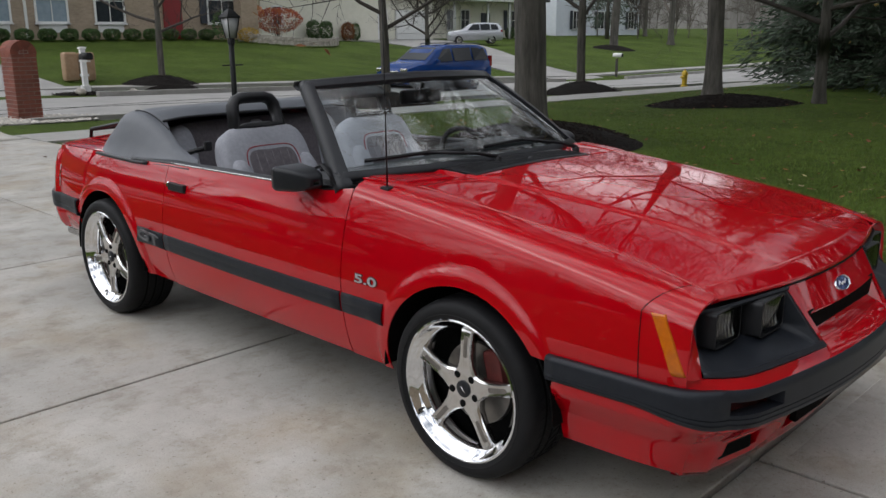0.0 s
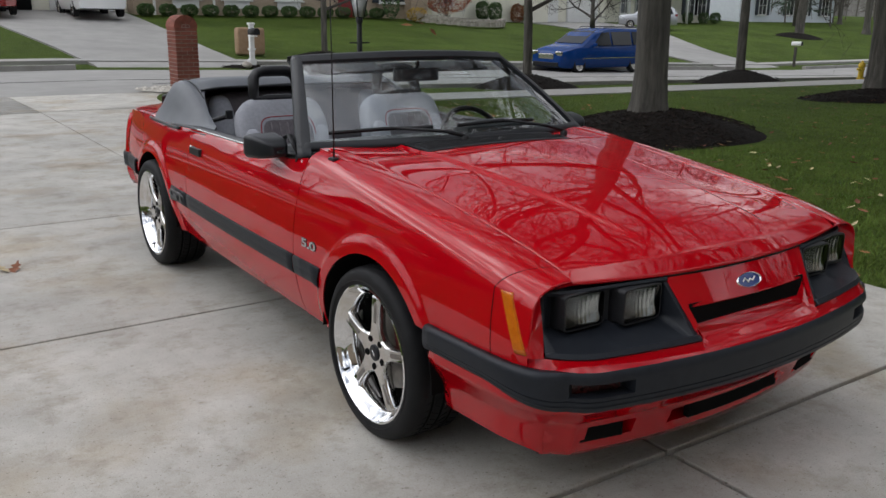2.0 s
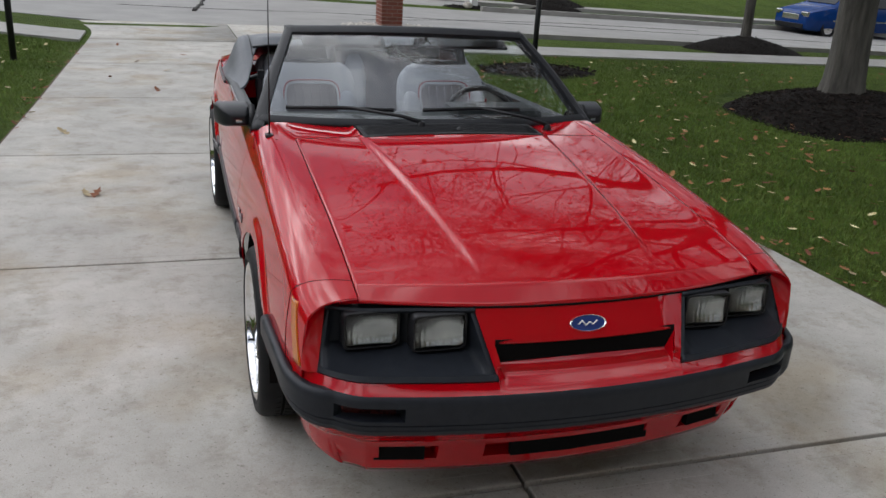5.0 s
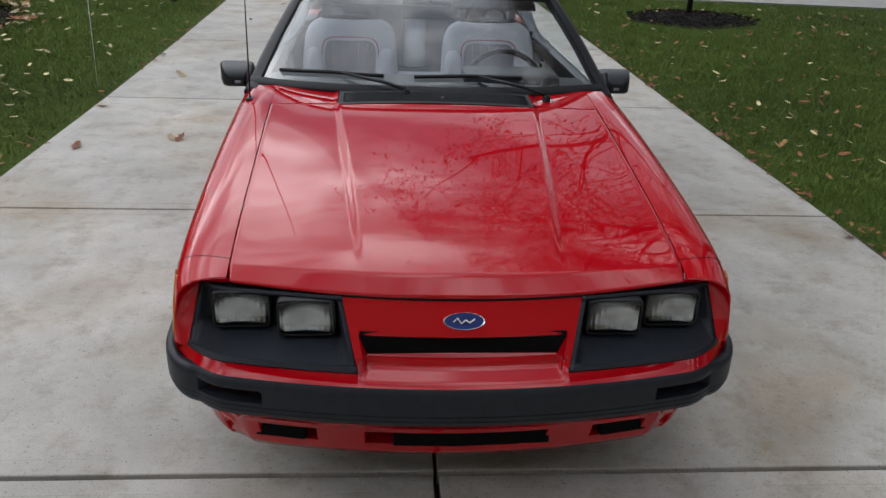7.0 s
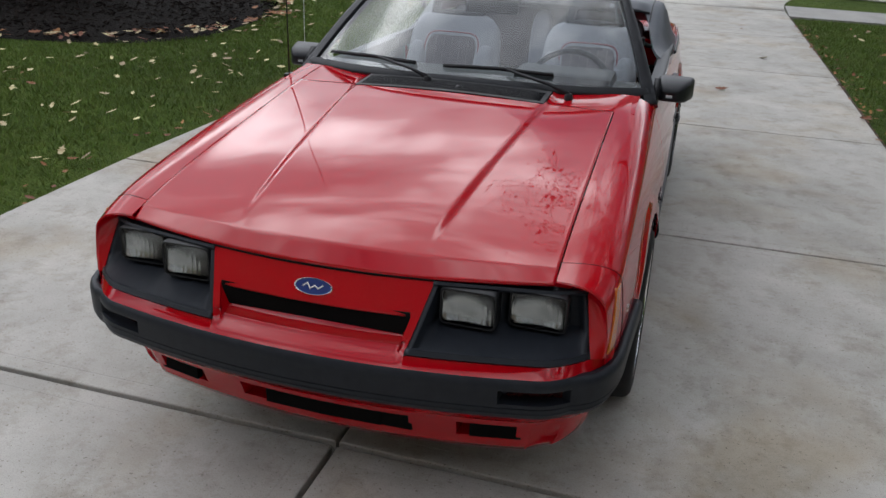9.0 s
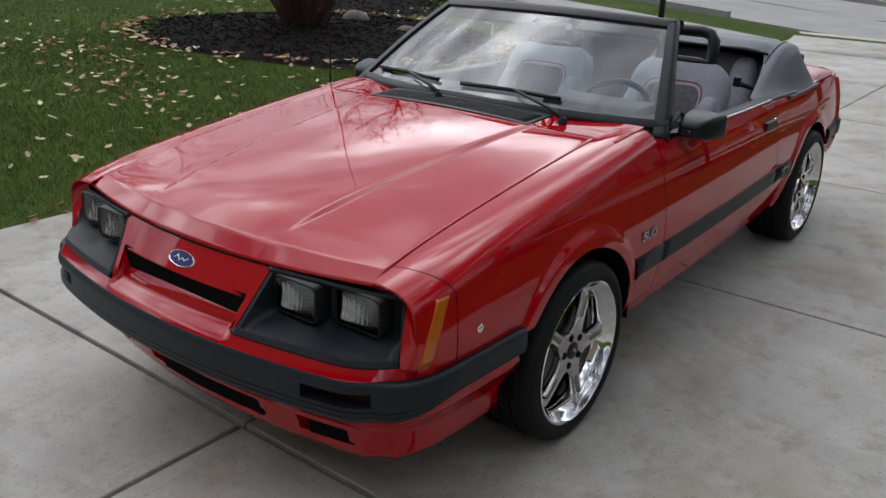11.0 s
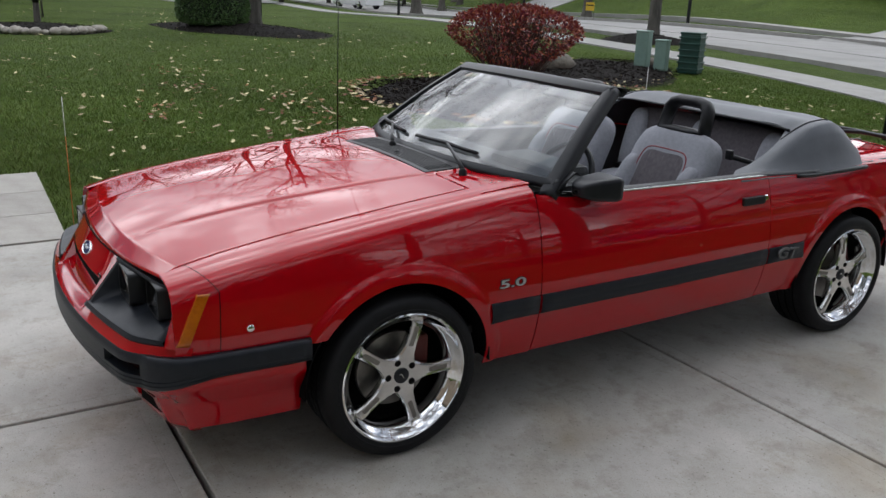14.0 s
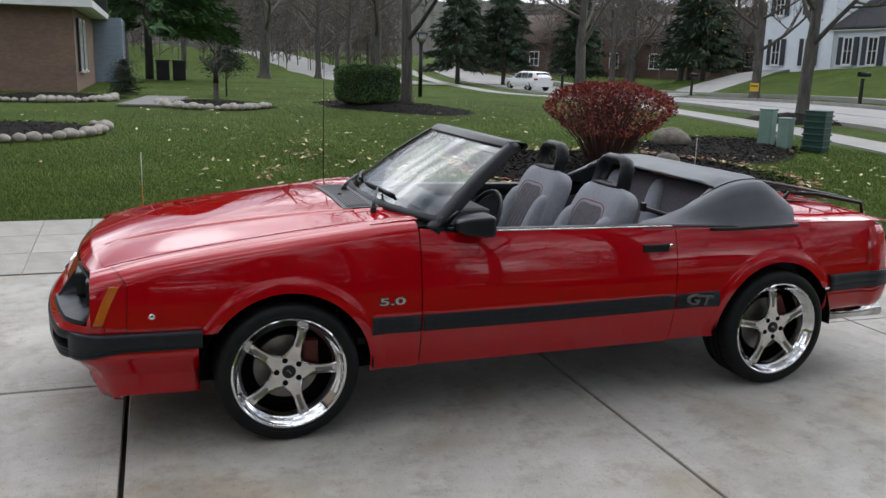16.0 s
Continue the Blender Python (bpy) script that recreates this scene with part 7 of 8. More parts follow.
for k, (x, y) in enumerate(((30.5, 41.4), (31.5, 41.4), (34.4, 42.2), (33.4, 41.6), (52.0, 43.6), (53.6, 43.4), (55.0, 43.4))):
    shrub(x, y, 0.75, 1.15 if x < 40 else 0.8, 340 + k, HEDGE if k != 3 else LEAFRED, "clipped shrub by a cream house", 2.6, 0, "foundation_shrub", 1000, 0.07)["group"] = "foundation shrubs"
# white house further along
hw = empty("white_house", pose(0, 0, 0), "white sided house with dark shutters behind trees", "house")
wz = ground_z(68, 46) - 0.2
box("wall", (69, 51, wz + 2.6), (14, 9, 5.4), SIDINGW, hw)
lap_wall(hw, SIDINGW, 62, 76, 46.48, wz, wz + 5.2)
gable("roof", hw, 62, 76, 46.5, 55.5, wz + 5.2, 2.6, ROOFMAT)
for x in (65.0, 69.0, 71.2, 74.4):
    window(hw, x, 46.42, wz + 1.6, 1.1, 1.6, shutter=SHUTTER)
    window(hw, x, 46.42, wz + 4.0, 1.1, 1.4, shutter=SHUTTER)

# brown brick house on the near side
hn = empty("brown_brick_house", pose(0, 0, 0), "single-storey brown brick house with pale eaves", "house")
nz = ground_z(-26, -4) - 0.1
box("wall", (-29.6, -8.6, nz + 1.3), (9.4, 11.8, 2.7), BROWNBRICK, hn)
box("eave", (-29.6, -8.6, nz + 2.72), (10.6, 13.0, 0.22), TRIMW, hn)
gable("roof", hn, -34.3, -24.9, -14.5, -2.7, nz + 2.85, 2.6, ROOFMAT, over=0.6, along="y")
for x in (-26.6, -28.2):
    window(hn, x, -2.68, nz + 1.5, 0.8, 1.6, shutter=SHUTTER, face="Y")
box("side_wing", (-36.6, -3.6, nz + 1.3), (4.4, 4.0, 2.8), pbr("blue_grey_siding", (0.20, 0.25, 0.31), (0.26, 0.31, 0.37), 3, 0.6, stretch=(1, 1, 6)), hn)
for k in range(26):
    box("course", (-24.885, -8.6, nz + 0.05 + 0.1 * k), (0.012, 11.8, 0.082), BROWNBRICK, hn)

# two-storey white house across the street on the other side
h2 = empty("colonial_house", pose(-41.3, 35.3, 1.62), "white sided house with black shutters and a one-storey wing", "house")
box("wall", (3.0, 5, 2.4), (5.8, 9, 6.6), SIDINGW, h2)
lap_wall(h2, SIDINGW, 0.1, 5.9, 0.48, -0.1, 5.6, step=0.14)
gable("roof", h2, 0.1, 5.9, 0.5, 9.5, 5.6, 2.6, ROOFMAT)
for x, w in ((1.35, 0.72), (4.1, 0.66)):
    window(h2, x, 0.42, 1.12, w, 1.5, shutter=SHUTTER)
    window(h2, x, 0.42, 3.9, w, 1.25, shutter=SHUTTER)
box("wing", (10.4, 5, 0.9), (9.0, 8.6, 3.2), SIDINGW, h2)
lap_wall(h2, SIDINGW, 5.9, 14.9, 0.66, -0.1, 2.35, step=0.14)
gable("wing_roof", h2, 5.9, 14.9, 0.7, 9.3, 2.4, 3.0, ROOFMAT)
for x in (6.95, 8.7, 11.6):
    window(h2, x, 0.60, 1.18, 0.66, 1.45, shutter=SHUTTER)
for x in (5.9, 14.9):
    box("corner_board", (x, 0.62, 1.1), (0.16, 0.08, 2.4), TRIMW, h2)
box("wing_fascia", (10.4, 0.40, 2.38), (9.6, 0.06, 0.22), TRIMW, h2)

# brown houses in the distance
for k, (x, y, rz, w, m, rm) in enumerate(((-71, 45.5, 15, 11, DARKBROWN, ROOFBROWN), (-84, 36, 25, 13, DARKBROWN, ROOFBROWN), (-66, 58, 10, 12, DARKBROWN, ROOFMAT))):
    h3 = empty("distant_house", pose(x, y, ground_z(x, y), 0, 0, rz), "distant brown-roofed house among bare trees", "house", "distant houses")
    box("wall", (0, 4, 1.6), (w, 8, 3.4), m, h3)
    gable("roof", h3, -w / 2, w / 2, 0, 8, 3.2, 3.0, rm)
    box("gable_bay", (-w / 4, -0.6, 1.9), (3.6, 1.4, 3.9), m, h3)
    for xx in (-w / 4, w / 8, w / 3):
        window(h3, xx, -1.32 if xx < 0 else -0.02, 1.6, 1.2, 1.4)
for x0, x1, y0, y1, xb0, xb1 in ((3.2, 7.6, 20.9, 38, 2.0, 8.0), (29.0, 33.0, 20.9, 43, 34.8, 42.0), (-42, -37, 24.5, 40, -44, -39), (-14.5, -10.2, 22.6, 34, -15, -11)):
    P = []
    for k in range(16):
        t = k / 15
        y = y0 + (y1 - y0) * t
        s_ = smooth(0, 1, t)
        a, b = x0 + (xb0 - x0) * s_, x1 + (xb1 - x1) * s_
        up = 0.02
        if k == 0:
            y, up = y - 0.3, -0.18
        P.append([(a, y, ground_z(a, y) - 0.2), (a, y, ground_z(a, y) + up), ((a + b) / 2, y, ground_z((a + b) / 2, y) + up), (b, y, ground_z(b, y) + up), (b, y, ground_z(b, y) - 0.2)])
    tagged(sheet("far_driveway", P, ROADMAT, thick=0.004, angle=40), "pale concrete driveway across the street", "driveway", kind="structure")


# ---- parked vehicles ----
def vehicle(name, m, paint, L, Wd, prof, glass_spec, wheels, label, rails=False):
    """A parked car lofted from stations (y, bottom, belt, roof, belt inset, roof inset); nose towards -y."""
    v = empty(name, m, label, "car")
    P, Q = [], []
    for y, zb, zbelt, zr, ib, ir in prof:
        hb_, hr = Wd / 2 - ib, Wd / 2 - ir
        half = [(hb_ - 0.06, zb), (hb_, zb + 0.12), (hb_ + 0.012, (zb + zbelt) / 2), (hb_, zbelt - 0.05), (hb_ - 0.03, zbelt), (hr + 0.02, zr - 0.10), (hr - 0.05, zr - 0.02), (hr - 0.25, zr)]
        P.append([(x, y, z) for x, z in half] + [(-x, y, z) for x, z in half[::-1]])
    sheet("body", P, paint, v, thick=0, wrap=True, angle=50)
    raw("front_end", P[0], [tuple(range(16))], paint, v, smooth=False)
    raw("rear_end", P[-1], [tuple(range(16))], paint, v, smooth=False)
    for nm, quad in glass_spec:
        for s_ in ((-1, 1) if nm == "side_window" else (1,)):
            solid(raw(nm, [((x + (0.03 if nm == "side_window" else 0)) * s_, y, z) for x, y, z in quad], [(0, 1, 2, 3)], CARGLASS, v, smooth=False), 0.012)
    for y in wheels:
        for s_ in (-1, 1):
            wh = new("wheel")
            wh.parent = v
            wh.matrix_local = pose(s_ * (Wd / 2 - 0.10), y, 0.33)
            lathe("tyre", [(0.20, 0.1 * s_), (0.31, 0.105 * s_), (0.33, 0.07 * s_), (0.33, -0.1 * s_), (0.20, -0.1 * s_)], RUBBER, wh, seg=24, axis="x")
            lathe("rim", [(0.0, 0.09 * s_), (0.05, 0.10 * s_), (0.19, 0.085 * s_), (0.21, 0.10 * s_)], CHROMESOFT, wh, seg=24, axis="x")
    return v


W_ = 0.96
van = vehicle("minivan", pose(19.7, 20.3, ground_z(20.3, 20.4) - 0.06, 0, 0, -90) @ Matrix.Scale(0.86, 4), BLUE, 5.1, 1.95,
    [(-2.55, 0.30, 0.72, 0.78, 0.16, 0.30), (-2.45, 0.24, 0.86, 0.93, 0.06, 0.20), (-1.85, 0.22, 0.98, 1.06, 0.0, 0.12), (-1.45, 0.22, 1.02, 1.14, 0.0, 0.10), (-0.75, 0.22, 1.04, 1.58, 0.0, 0.16), (-0.2, 0.22, 1.05, 1.72, 0.0, 0.18), (0.8, 0.22, 1.06, 1.75, 0.0, 0.18), (1.9, 0.22, 1.07, 1.73, 0.0, 0.20), (2.35, 0.24, 1.07, 1.62, 0.03, 0.24), (2.55, 0.30, 1.02, 1.20, 0.10, 0.26)],
    [("side_window", [(W_ - 0.01, -0.95, 1.08), (W_ - 0.01, 0.05, 1.09), (W_ - 0.16, 0.0, 1.60), (W_ - 0.16, -0.42, 1.57)]), ("side_window", [(W_ - 0.01, 0.15, 1.09), (W_ - 0.01, 1.22, 1.10), (W_ - 0.17, 1.20, 1.62), (W_ - 0.17, 0.12, 1.61)]), ("side_window", [(W_ - 0.01, 1.32, 1.10), (W_ - 0.03, 2.28, 1.11), (W_ - 0.20, 2.10, 1.58), (W_ - 0.18, 1.30, 1.62)]),
     ("windscreen", [(-0.80, -1.42, 1.17), (0.80, -1.42, 1.17), (0.66, -0.62, 1.64), (-0.66, -0.62, 1.64)]), ("rear_window", [(-0.74, 2.56, 1.12), (0.74, 2.56, 1.12), (0.64, 2.36, 1.60), (-0.64, 2.36, 1.60)])],
    (-1.62, 1.46), "blue minivan with tinted windows parked at the far kerb")
for s_ in (-1, 1):
    box("headlight", (s_ * 0.70, -2.47, 0.78), (0.36, 0.16, 0.17), CHROMESOFT, van, bevel=0.03)
    tube("roof_rail", [(s_ * 0.70, -0.2, 1.76), (s_ * 0.72, 0.0, 1.80), (s_ * 0.72, 1.8, 1.80), (s_ * 0.70, 2.0, 1.75)], 0.018, BLACK, van, sides=6)
    box("tail_light", (s_ * 0.88, 2.46, 1.05), (0.14, 0.14, 0.45), REDLENS, van, bevel=0.03)
    box("side_strip", (s_ * 0.985, 0.0, 0.60), (0.02, 3.0, 0.03), CHROME, van)
    box("wing_mirror", (s_ * 1.06, -0.92, 1.12), (0.18, 0.10, 0.14), BLUE, van, bevel=0.03)
box("grille", (0, -2.535, 0.66), (0.9, 0.06, 0.20), CHROMESOFT, van, bevel=0.02)
box("lower_bumper", (0, -2.56, 0.36), (1.5, 0.06, 0.16), BLACK, van, bevel=0.02)

SUV_PROF = [(-2.25, 0.34, 0.82, 0.88, 0.14, 0.28), (-2.1, 0.28, 0.95, 1.00, 0.05, 0.18), (-1.1, 0.28, 1.03, 1.10, 0.0, 0.12), (-0.45, 0.28, 1.05, 1.56, 0.0, 0.18), (0.1, 0.28, 1.06, 1.66, 0.0, 0.18), (1.2, 0.28, 1.08, 1.67, 0.0, 0.19), (1.85, 0.28, 1.08, 1.60, 0.02, 0.22), (2.2, 0.32, 1.02, 1.16, 0.08, 0.24)]
w2 = 0.89
SUV_GLASS = [("side_window", [(w2 - 0.01, -0.65, 1.09), (w2 - 0.01, 0.3, 1.10), (w2 - 0.15, 0.28, 1.54), (w2 - 0.15, -0.25, 1.52)]), ("side_window", [(w2 - 0.01, 0.38, 1.10), (w2 - 0.01, 1.15, 1.11), (w2 - 0.16, 1.10, 1.55), (w2 - 0.15, 0.36, 1.55)]), ("side_window", [(w2 - 0.01, 1.25, 1.12), (w2 - 0.03, 1.85, 1.13), (w2 - 0.18, 1.68, 1.50), (w2 - 0.17, 1.2, 1.54)]),
     ("windscreen", [(-0.72, -1.02, 1.14), (0.72, -1.02, 1.14), (0.6, -0.38, 1.58), (-0.6, -0.38, 1.58)]), ("rear_window", [(-0.66, 2.20, 1.10), (0.66, 2.20, 1.10), (0.56, 1.90, 1.55), (-0.56, 1.90, 1.55)])]
suv = vehicle("suv", pose(40.6, 37.2, ground_z(40.6, 37.2), 0, 0, -132) @ Matrix.Scale(0.82, 4), SILVER, 4.5, 1.8, SUV_PROF, SUV_GLASS, (-1.35, 1.3), "silver SUV parked on a far driveway")
for s_ in (-1, 1):
    box("tail_light", (s_ * 0.74, 2.10, 1.02), (0.26, 0.2, 0.16), REDLENS, suv, bevel=0.03)
wag = vehicle("estate_car", pose(-48.6, street_y(-48.6) - 2.4, ground_z(-48.6, 23) - 0.06, 0, 0, -80) @ Matrix.Scale(0.84, 4), WHITECAR, 4.7, 1.8, [(y, zb, zbelt * 0.88, zr * 0.88, a, b) for y, zb, zbelt, zr, a, b in SUV_PROF], [(n, [(x, y, z * 0.88) for x, y, z in q]) for n, q in SUV_GLASS], (-1.35, 1.3), "white estate car parked at the kerb")
for s_ in (-1, 1):
    box("tail_light", (s_ * 0.74, 2.12, 0.88), (0.26, 0.2, 0.14), REDLENS, wag, bevel=0.03)
vehicle("pickup_van", pose(6.2, 35.6, ground_z(6.2, 35.6), 0, 0, 180), WHITECAR, 4.8, 1.9, SUV_PROF, SUV_GLASS, (-1.35, 1.3), "white van parked before a garage")
vehicle("dark_car", pose(2.4, 36.0, ground_z(2.4, 36), 0, 0, 180), REDLENS, 4.5, 1.8, SUV_PROF, SUV_GLASS, (-1.35, 1.3), "dark red car parked before a garage")
vehicle("grey_suv", pose(-19.6, 33.0, ground_z(-19.6, 33), 0, 0, 100), SILVER, 4.5, 1.8, SUV_PROF, SUV_GLASS, (-1.35, 1.3), "silver SUV parked beside a white house")
vehicle("dark_suv", pose(-15.6, 32.6, ground_z(-15.6, 32.6), 0, 0, 100), IRON, 4.5, 1.8, SUV_PROF, SUV_GLASS, (-1.35, 1.3), "dark grey SUV parked beside a white house")
sg = empty("yard_sign", pose(-26.0, 21.8 + 1.6, ground_z(-24.6, 23.4), 0, 0, 200), "small yellow yard sign on wire legs", "yard sign")
box("sign_board", (0, 0, 0.55), (0.40, 0.015, 0.34), YELLOW, sg)
for s_ in (-1, 1):
    tube("leg", [(s_ * 0.2, 0, 0), (s_ * 0.2, 0, 0.4)], 0.008, IRON, sg, sides=5)
    box("print_bar", (0, 0.011 * s_, 0.6), (0.34, 0.004, 0.05), IRON, sg)


# woods on the skyline
def woods(name, a0, a1, d0, d1, n, seed, label):
    rng = random.Random(seed)
    tubes, tips = [], []
    for _ in range(n):
        a, d = radians(rng.uniform(a0, a1)), rng.uniform(d0, d1)
        x, y = d * math.cos(a), d * math.sin(a)
        if abs(band(x, y)) < 7:
            continue
        p = Vector((x, y, ground_z(x, y) - 0.2))
        h = rng.uniform(6, 13)
        r = rng.uniform(0.03, 0.07)
        top = p + Vector((rng.uniform(-0.6, 0.6), rng.uniform(-0.6, 0.6), h))
        tubes.append(([p, p.lerp(top, 0.5), top], [r, r * 0.7, 0.02], 4))
        for k in range(20):
            q = p.lerp(top, rng.uniform(0.08, 0.95))
            e = q + rnd_dir(rng, (0, 0, 0.5), 0.9) * rng.uniform(1.2, 3.4)
            tubes.append(([q, q.lerp(e, 0.5) + Vector((0, 0, 0.15)), e], [0.05, 0.036, 0.012], 3))
            for j in range(4):
                m = q.lerp(e, rng.uniform(0.3, 1))
                tubes.append(([m, m + rnd_dir(rng, (0, 0, 0.5), 0.9) * rng.uniform(0.5, 1.5)], [0.028, 0.010], 3))
    # FARTWIG: paler than near twigs, with the haze in its colour
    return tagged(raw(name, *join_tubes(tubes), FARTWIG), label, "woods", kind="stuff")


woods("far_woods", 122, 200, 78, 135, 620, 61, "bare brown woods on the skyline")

# wooded ridge behind everything, with distance haze put into its pale colour
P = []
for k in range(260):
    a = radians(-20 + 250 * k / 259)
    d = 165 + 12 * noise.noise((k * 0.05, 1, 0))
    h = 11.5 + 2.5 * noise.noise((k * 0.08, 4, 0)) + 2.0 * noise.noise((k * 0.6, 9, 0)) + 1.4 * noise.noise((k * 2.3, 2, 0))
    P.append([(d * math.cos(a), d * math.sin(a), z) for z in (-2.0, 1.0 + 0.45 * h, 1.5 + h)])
tagged(sheet("backdrop", P, pbr("hazed_far_wood", (0.17, 0.158, 0.148), (0.29, 0.275, 0.26), 0.9, 1.0, big=(0.08, 0.25), stretch=(1, 1, 0.25), spec=0.0), thick=0.2), "hazy brown wooded ridge on the skyline", "woods", kind="structure")
woods("far_woods", 15, 100, 75, 120, 160, 62, "bare brown woods on the skyline")

# the unseen home behind the walk, heading the driveway; blocks sky from the nose
own = empty("garage_house", pose(0, 0, 0), "unseen brick garage at the head of the driveway, shading the car's nose", "house")
box("wall", (-1.0, -10.4, 2.9), (16, 7, 6.0), TANBRICK, own)
gable("roof", own, -9, 7, -13.9, -6.9, 5.9, 2.8, ROOFMAT)
for x in (-1.6, 1.6):
    gd = box("garage_door", (x, -6.86, 1.1), (2.6, 0.08, 2.15), TRIMW, own)
    for k in range(4):
        box("door_panel", (x, -6.81, 0.32 + 0.53 * k), (2.5, 0.05, 0.47), TRIMW, gd, bevel=0.02)
bare_tree(9.0, -3.4, 401, h=12, r=0.28, clear=3.0, limbs=14, top=4, leafy=2, label="large bare oak with a few brown leaves")

# ---- fallen leaves and grass ----
def oak_leaf(c, rng, s, V, F):
    a = rng.uniform(0, 2 * math.pi)
    tilt = rnd_dir(rng, (0, 0, 1), 0.35)
    e = Vector((math.cos(a), math.sin(a), 0))
    e = (e - tilt * e.dot(tilt)).normalized()
    n = tilt.cross(e)
    k = len(V)
    pts = [(-1.0, 0), (-0.55, 0.16), (-0.35, 0.48), (-0.12, 0.20), (0.15, 0.55), (0.38, 0.22), (0.62, 0.36), (1.0, 0.0), (0.62, -0.36), (0.38, -0.22), (0.15, -0.55), (-0.12, -0.20), (-0.35, -0.48), (-0.55, -0.16)]
    for u, w in pts:
        V.append(c + e * u * s + n * w * s + tilt * (0.35 * s * w * w + 0.12 * s * u * u))
    m = len(V)
    V.append(c)
    F += [(m, k + i, k + (i + 1) % 14) for i in range(14)]


def strew(name, n, region, seed, mat, label, size=(0.035, 0.07), lift=0.012):
    rng = random.Random(seed)
    V, F = [], []
    for _ in range(n):
        x, y = region(rng)
        oak_leaf(Vector((x, y, ground_z(x, y) + lift)), rng, rng.uniform(*size), V, F)
    return tagged(raw(name, V, F, mat, smooth=False), label, "leaves", kind="stuff")


def left_lawn(rng):
    while True:
        x, y = -2.6 - abs(rng.gauss(0, 5.2)), rng.uniform(-0.4, 10)
        if (x + 6) ** 2 + (y - 5.6) ** 2 > 4.6:
            return x, y


def left_drift(rng):
    cx, cy = rng.choice(((-4.3, 1.9), (-4.9, 2.2), (-5.6, 2.4), (-7.5, 1.5), (-7.0, 2.6), (-9.2, 1.8), (-6.2, 0.9)))
    return cx + rng.gauss(0, 0.42), cy + rng.gauss(0, 0.24)


def right_lawn(rng):
    return 2.55 + abs(rng.gauss(0, 3.0)), rng.uniform(-1.5, 9.5)


def bed_rim(rng):
    a = rng.uniform(0, 2 * math.pi)
    e = rng.gauss(1.0, 0.05)
    dx, dy = 2.4 * e * math.cos(a), 1.97 * e * math.sin(a)
    return -6.0 + dx * math.cos(0.95) - dy * math.sin(0.95), 5.6 + dx * math.sin(0.95) + dy * math.cos(0.95)


def drive_rim(rng):
    y = rng.uniform(-0.5, 9.5)
    side = 1 if rng.random() < 0.7 else -1
    return (drive_right(y) if side > 0 else drive_left(max(y, -0.4))) + side * (abs(rng.gauss(0, 0.12)) - 0.03), max(y, -0.4)


strew("fallen_leaves", 560, left_lawn, 11, LEAF, "pale tan oak leaves strewn over the lawn", (0.028, 0.055))
strew("fallen_leaves", 170, left_drift, 12, LEAFRED, "rust-brown oak leaves gathered on the lawn", (0.025, 0.05))
strew("fallen_leaves", 130, left_drift, 13, LEAF, "tan oak leaves gathered on the lawn", (0.025, 0.05))
strew("fallen_leaves", 170, right_lawn, 14, LEAF, "tan oak leaves strewn over the lawn", (0.025, 0.05))
strew("fallen_leaves", 320, right_lawn, 18, LEAFRED, "rust-brown oak leaves strewn over the lawn", (0.03, 0.055))
strew("fallen_leaves", 300, bed_rim, 15, LEAFRED, "brown leaves along a mulch bed's rim", lift=0.03)
strew("fallen_leaves", 160, bed_rim, 16, LEAF, "tan leaves along a mulch bed's rim", lift=0.03)
strew("fallen_leaves", 420, lambda r: (r.uniform(3.5, 22), r.uniform(-1.0, 10.0)), 19, LEAFRED, "rust-brown oak leaves strewn under the large tree", (0.03, 0.055))
strew("fallen_leaves", 260, drive_rim, 20, LEAFRED, "brown leaves caught along the driveway's edge", (0.02, 0.04))
strew("fallen_leaves", 300, lambda r: (r.uniform(-30, -6), r.uniform(-3, 9)), 21, LEAF, "tan leaves scattered over the far lawn", (0.03, 0.06))
rng = random.Random(17)
for k, (x, y) in enumerate(((-1.60, 2.82), (-1.54, 2.80), (-2.15, 2.6), (-1.9, 4.6), (2.28, 3.1), (2.32, 1.25), (-2.25, 5.4), (-1.2, 6.6), (-1.7, 7.4), (-1.1, 7.9), (-1.45, 8.6), (1.1, 5.2), (1.5, 6.9), (-0.9, 9.3), (2.2, 4.6), (-2.28, 3.6), (1.3, 8.8), (-1.75, 10.2))):
    V, F = [], []
    oak_leaf(Vector((0, 0, 0)), rng, rng.uniform(0.045, 0.075), V, F)
    o = raw("fallen_leaf", V, F, LEAFRED if k % 3 else LEAF, smooth=False)
    o.location = (x, y, 0.012)
    tagged(o, "curled dry oak leaf lying on the concrete", "leaf", "leaves on the driveway")


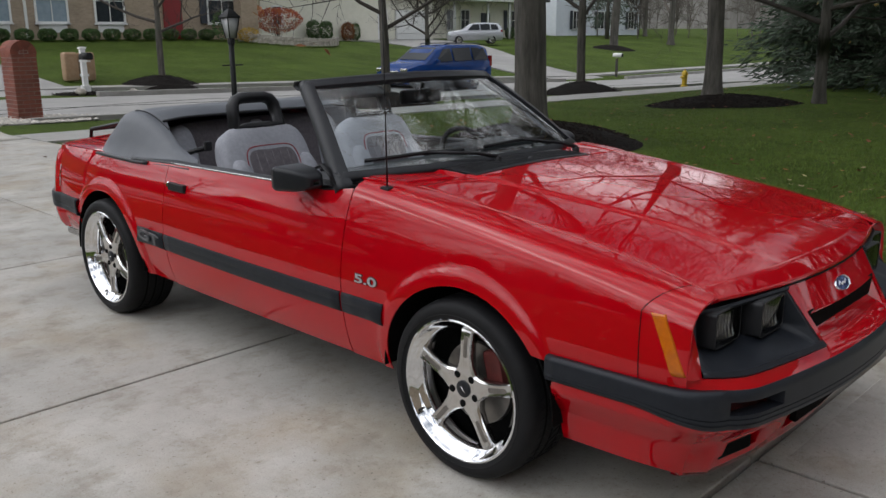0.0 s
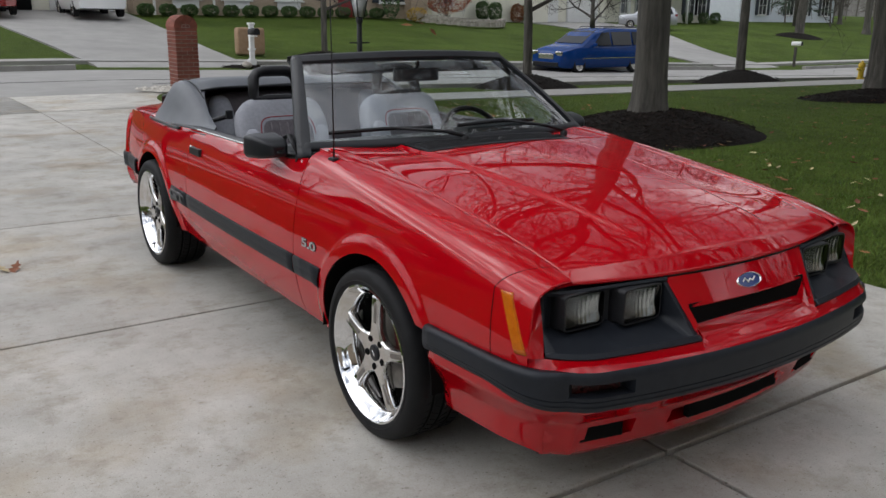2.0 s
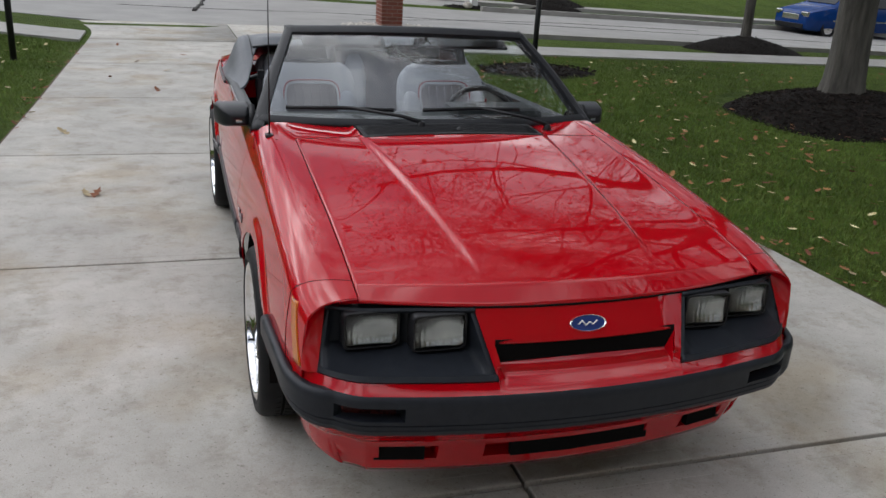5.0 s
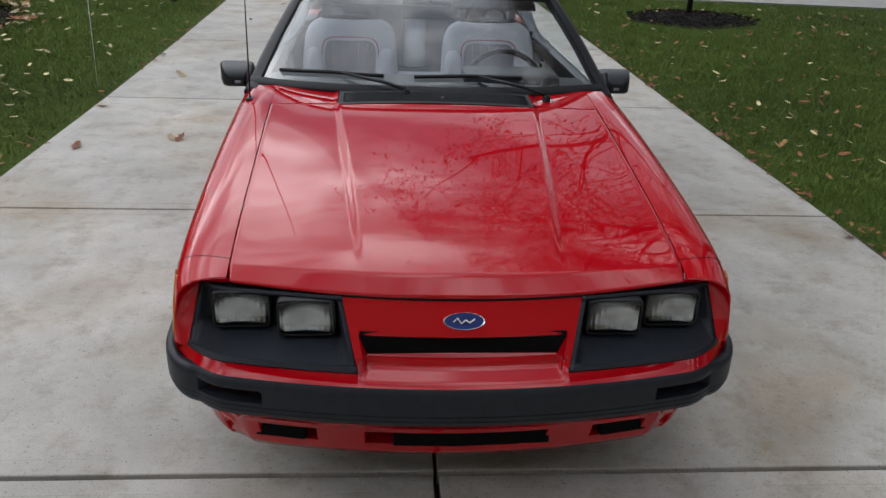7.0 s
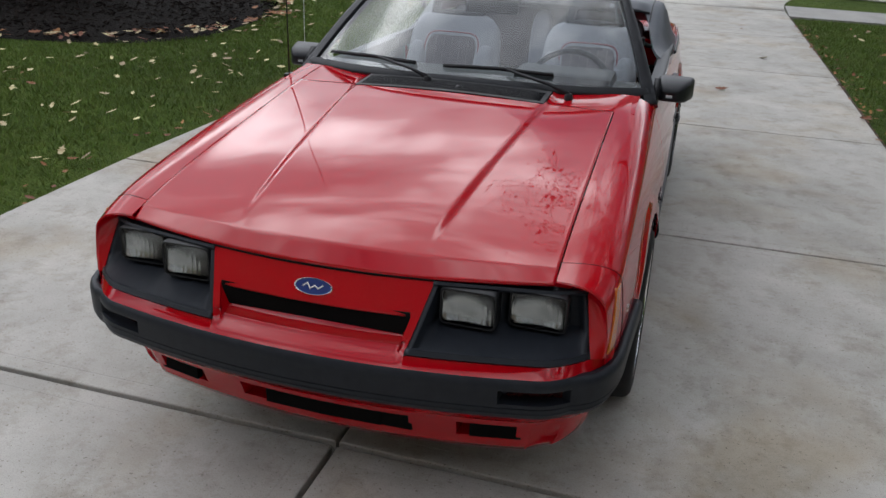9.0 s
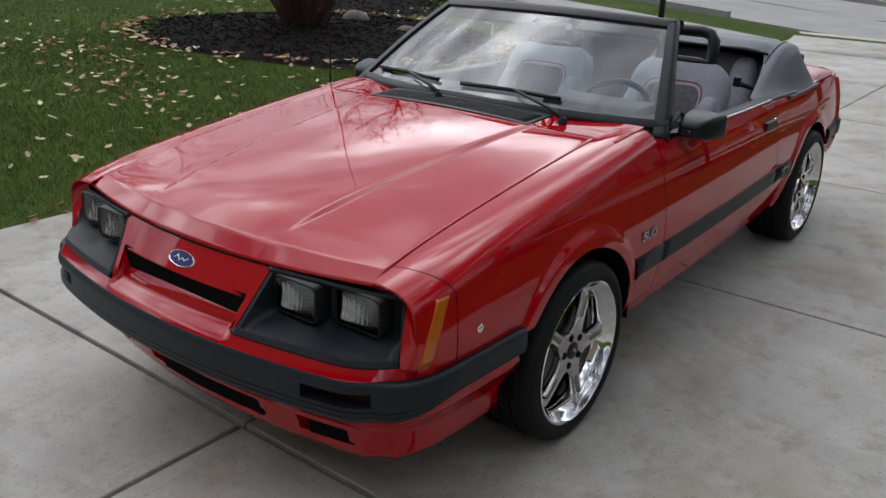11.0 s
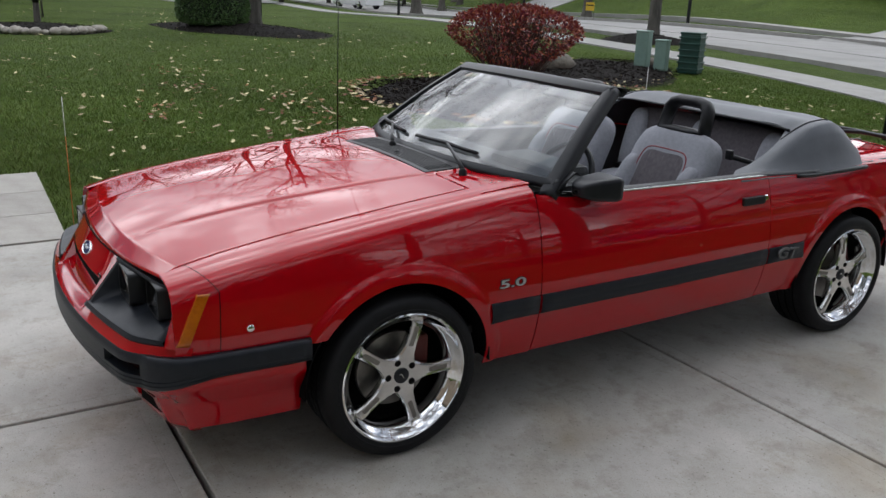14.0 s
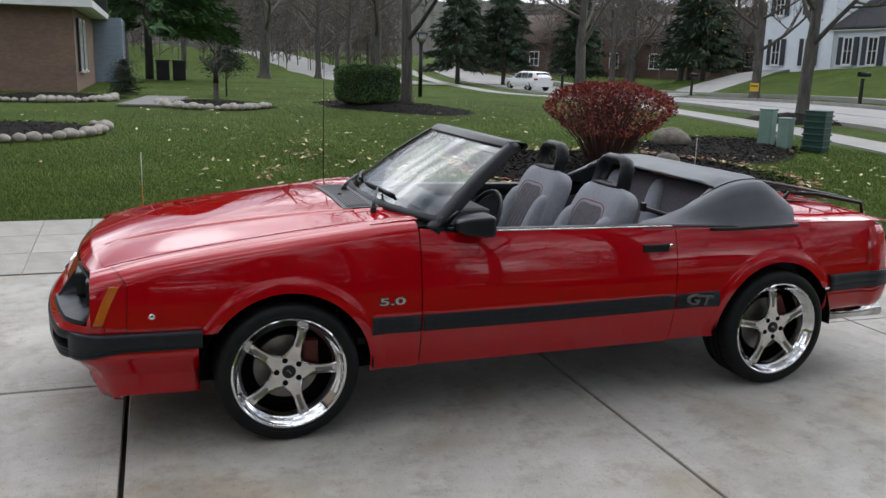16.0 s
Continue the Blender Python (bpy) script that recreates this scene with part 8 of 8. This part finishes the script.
def turf(name, n, region, seed, label, hgt=(0.020, 0.045)):
    """Grass as single narrow blades."""
    r = np.random.default_rng(seed)
    xy = region(r, n)
    z = np.array([ground_z(x, y) for x, y in xy]) - 0.036
    a = r.uniform(0, 2 * np.pi, len(xy))
    h = r.uniform(*hgt, len(xy))
    w = r.uniform(0.002, 0.0045, len(xy))
    lx, ly = r.normal(0, 0.45, len(xy)) * h, r.normal(0, 0.45, len(xy)) * h
    V = np.zeros((len(xy), 3, 3))
    V[:, 0] = np.c_[xy[:, 0] - w * np.cos(a), xy[:, 1] - w * np.sin(a), z]
    V[:, 1] = np.c_[xy[:, 0] + w * np.cos(a), xy[:, 1] + w * np.sin(a), z]
    V[:, 2] = np.c_[xy[:, 0] + lx, xy[:, 1] + ly, z + h]
    me = bpy.data.meshes.new(name)
    m = len(xy)
    me.vertices.add(3 * m)
    me.vertices.foreach_set("co", V.reshape(-1))
    me.loops.add(3 * m)
    me.loops.foreach_set("vertex_index", np.arange(3 * m))
    me.polygons.add(m)
    me.polygons.foreach_set("loop_start", np.arange(0, 3 * m, 3))
    me.update(calc_edges=True)
    return tagged(link(name, me, BLADE, None, "", False), label, "grass", kind="stuff")


def region_left(r, n):
    y = r.uniform(-6.0, 11.5, n)
    x = np.interp(y, [-8, 1.6, 3.0, 5.8, 9.0, 11], [-2.44, -2.43, -2.36, -2.28, -2.23, -2.19]) - 0.02 - r.gamma(1.5, 3.0, n)
    p = np.c_[x, y]
    return p[((x < -3.99) | (y > -0.6)) & ((x + 6) ** 2 + (y - 5.6) ** 2 > 4.3)]


def region_right(r, n):
    y = r.uniform(-3.0, 10.4, n)
    x = np.interp(y, [-8, 0.2, 1.5, 3.7, 6.6, 11], [2.44, 2.44, 2.37, 2.25, 2.13, 1.93]) + 0.02 + r.gamma(1.4, 2.4, n)
    p = np.c_[x, y]
    return p[((x - 6.75) ** 2 + (y - 5.5) ** 2 > 2.6)]


turf("grass", 300000, region_left, 1, "short green lawn grass")
turf("grass", 170000, region_right, 2, "short green lawn grass")
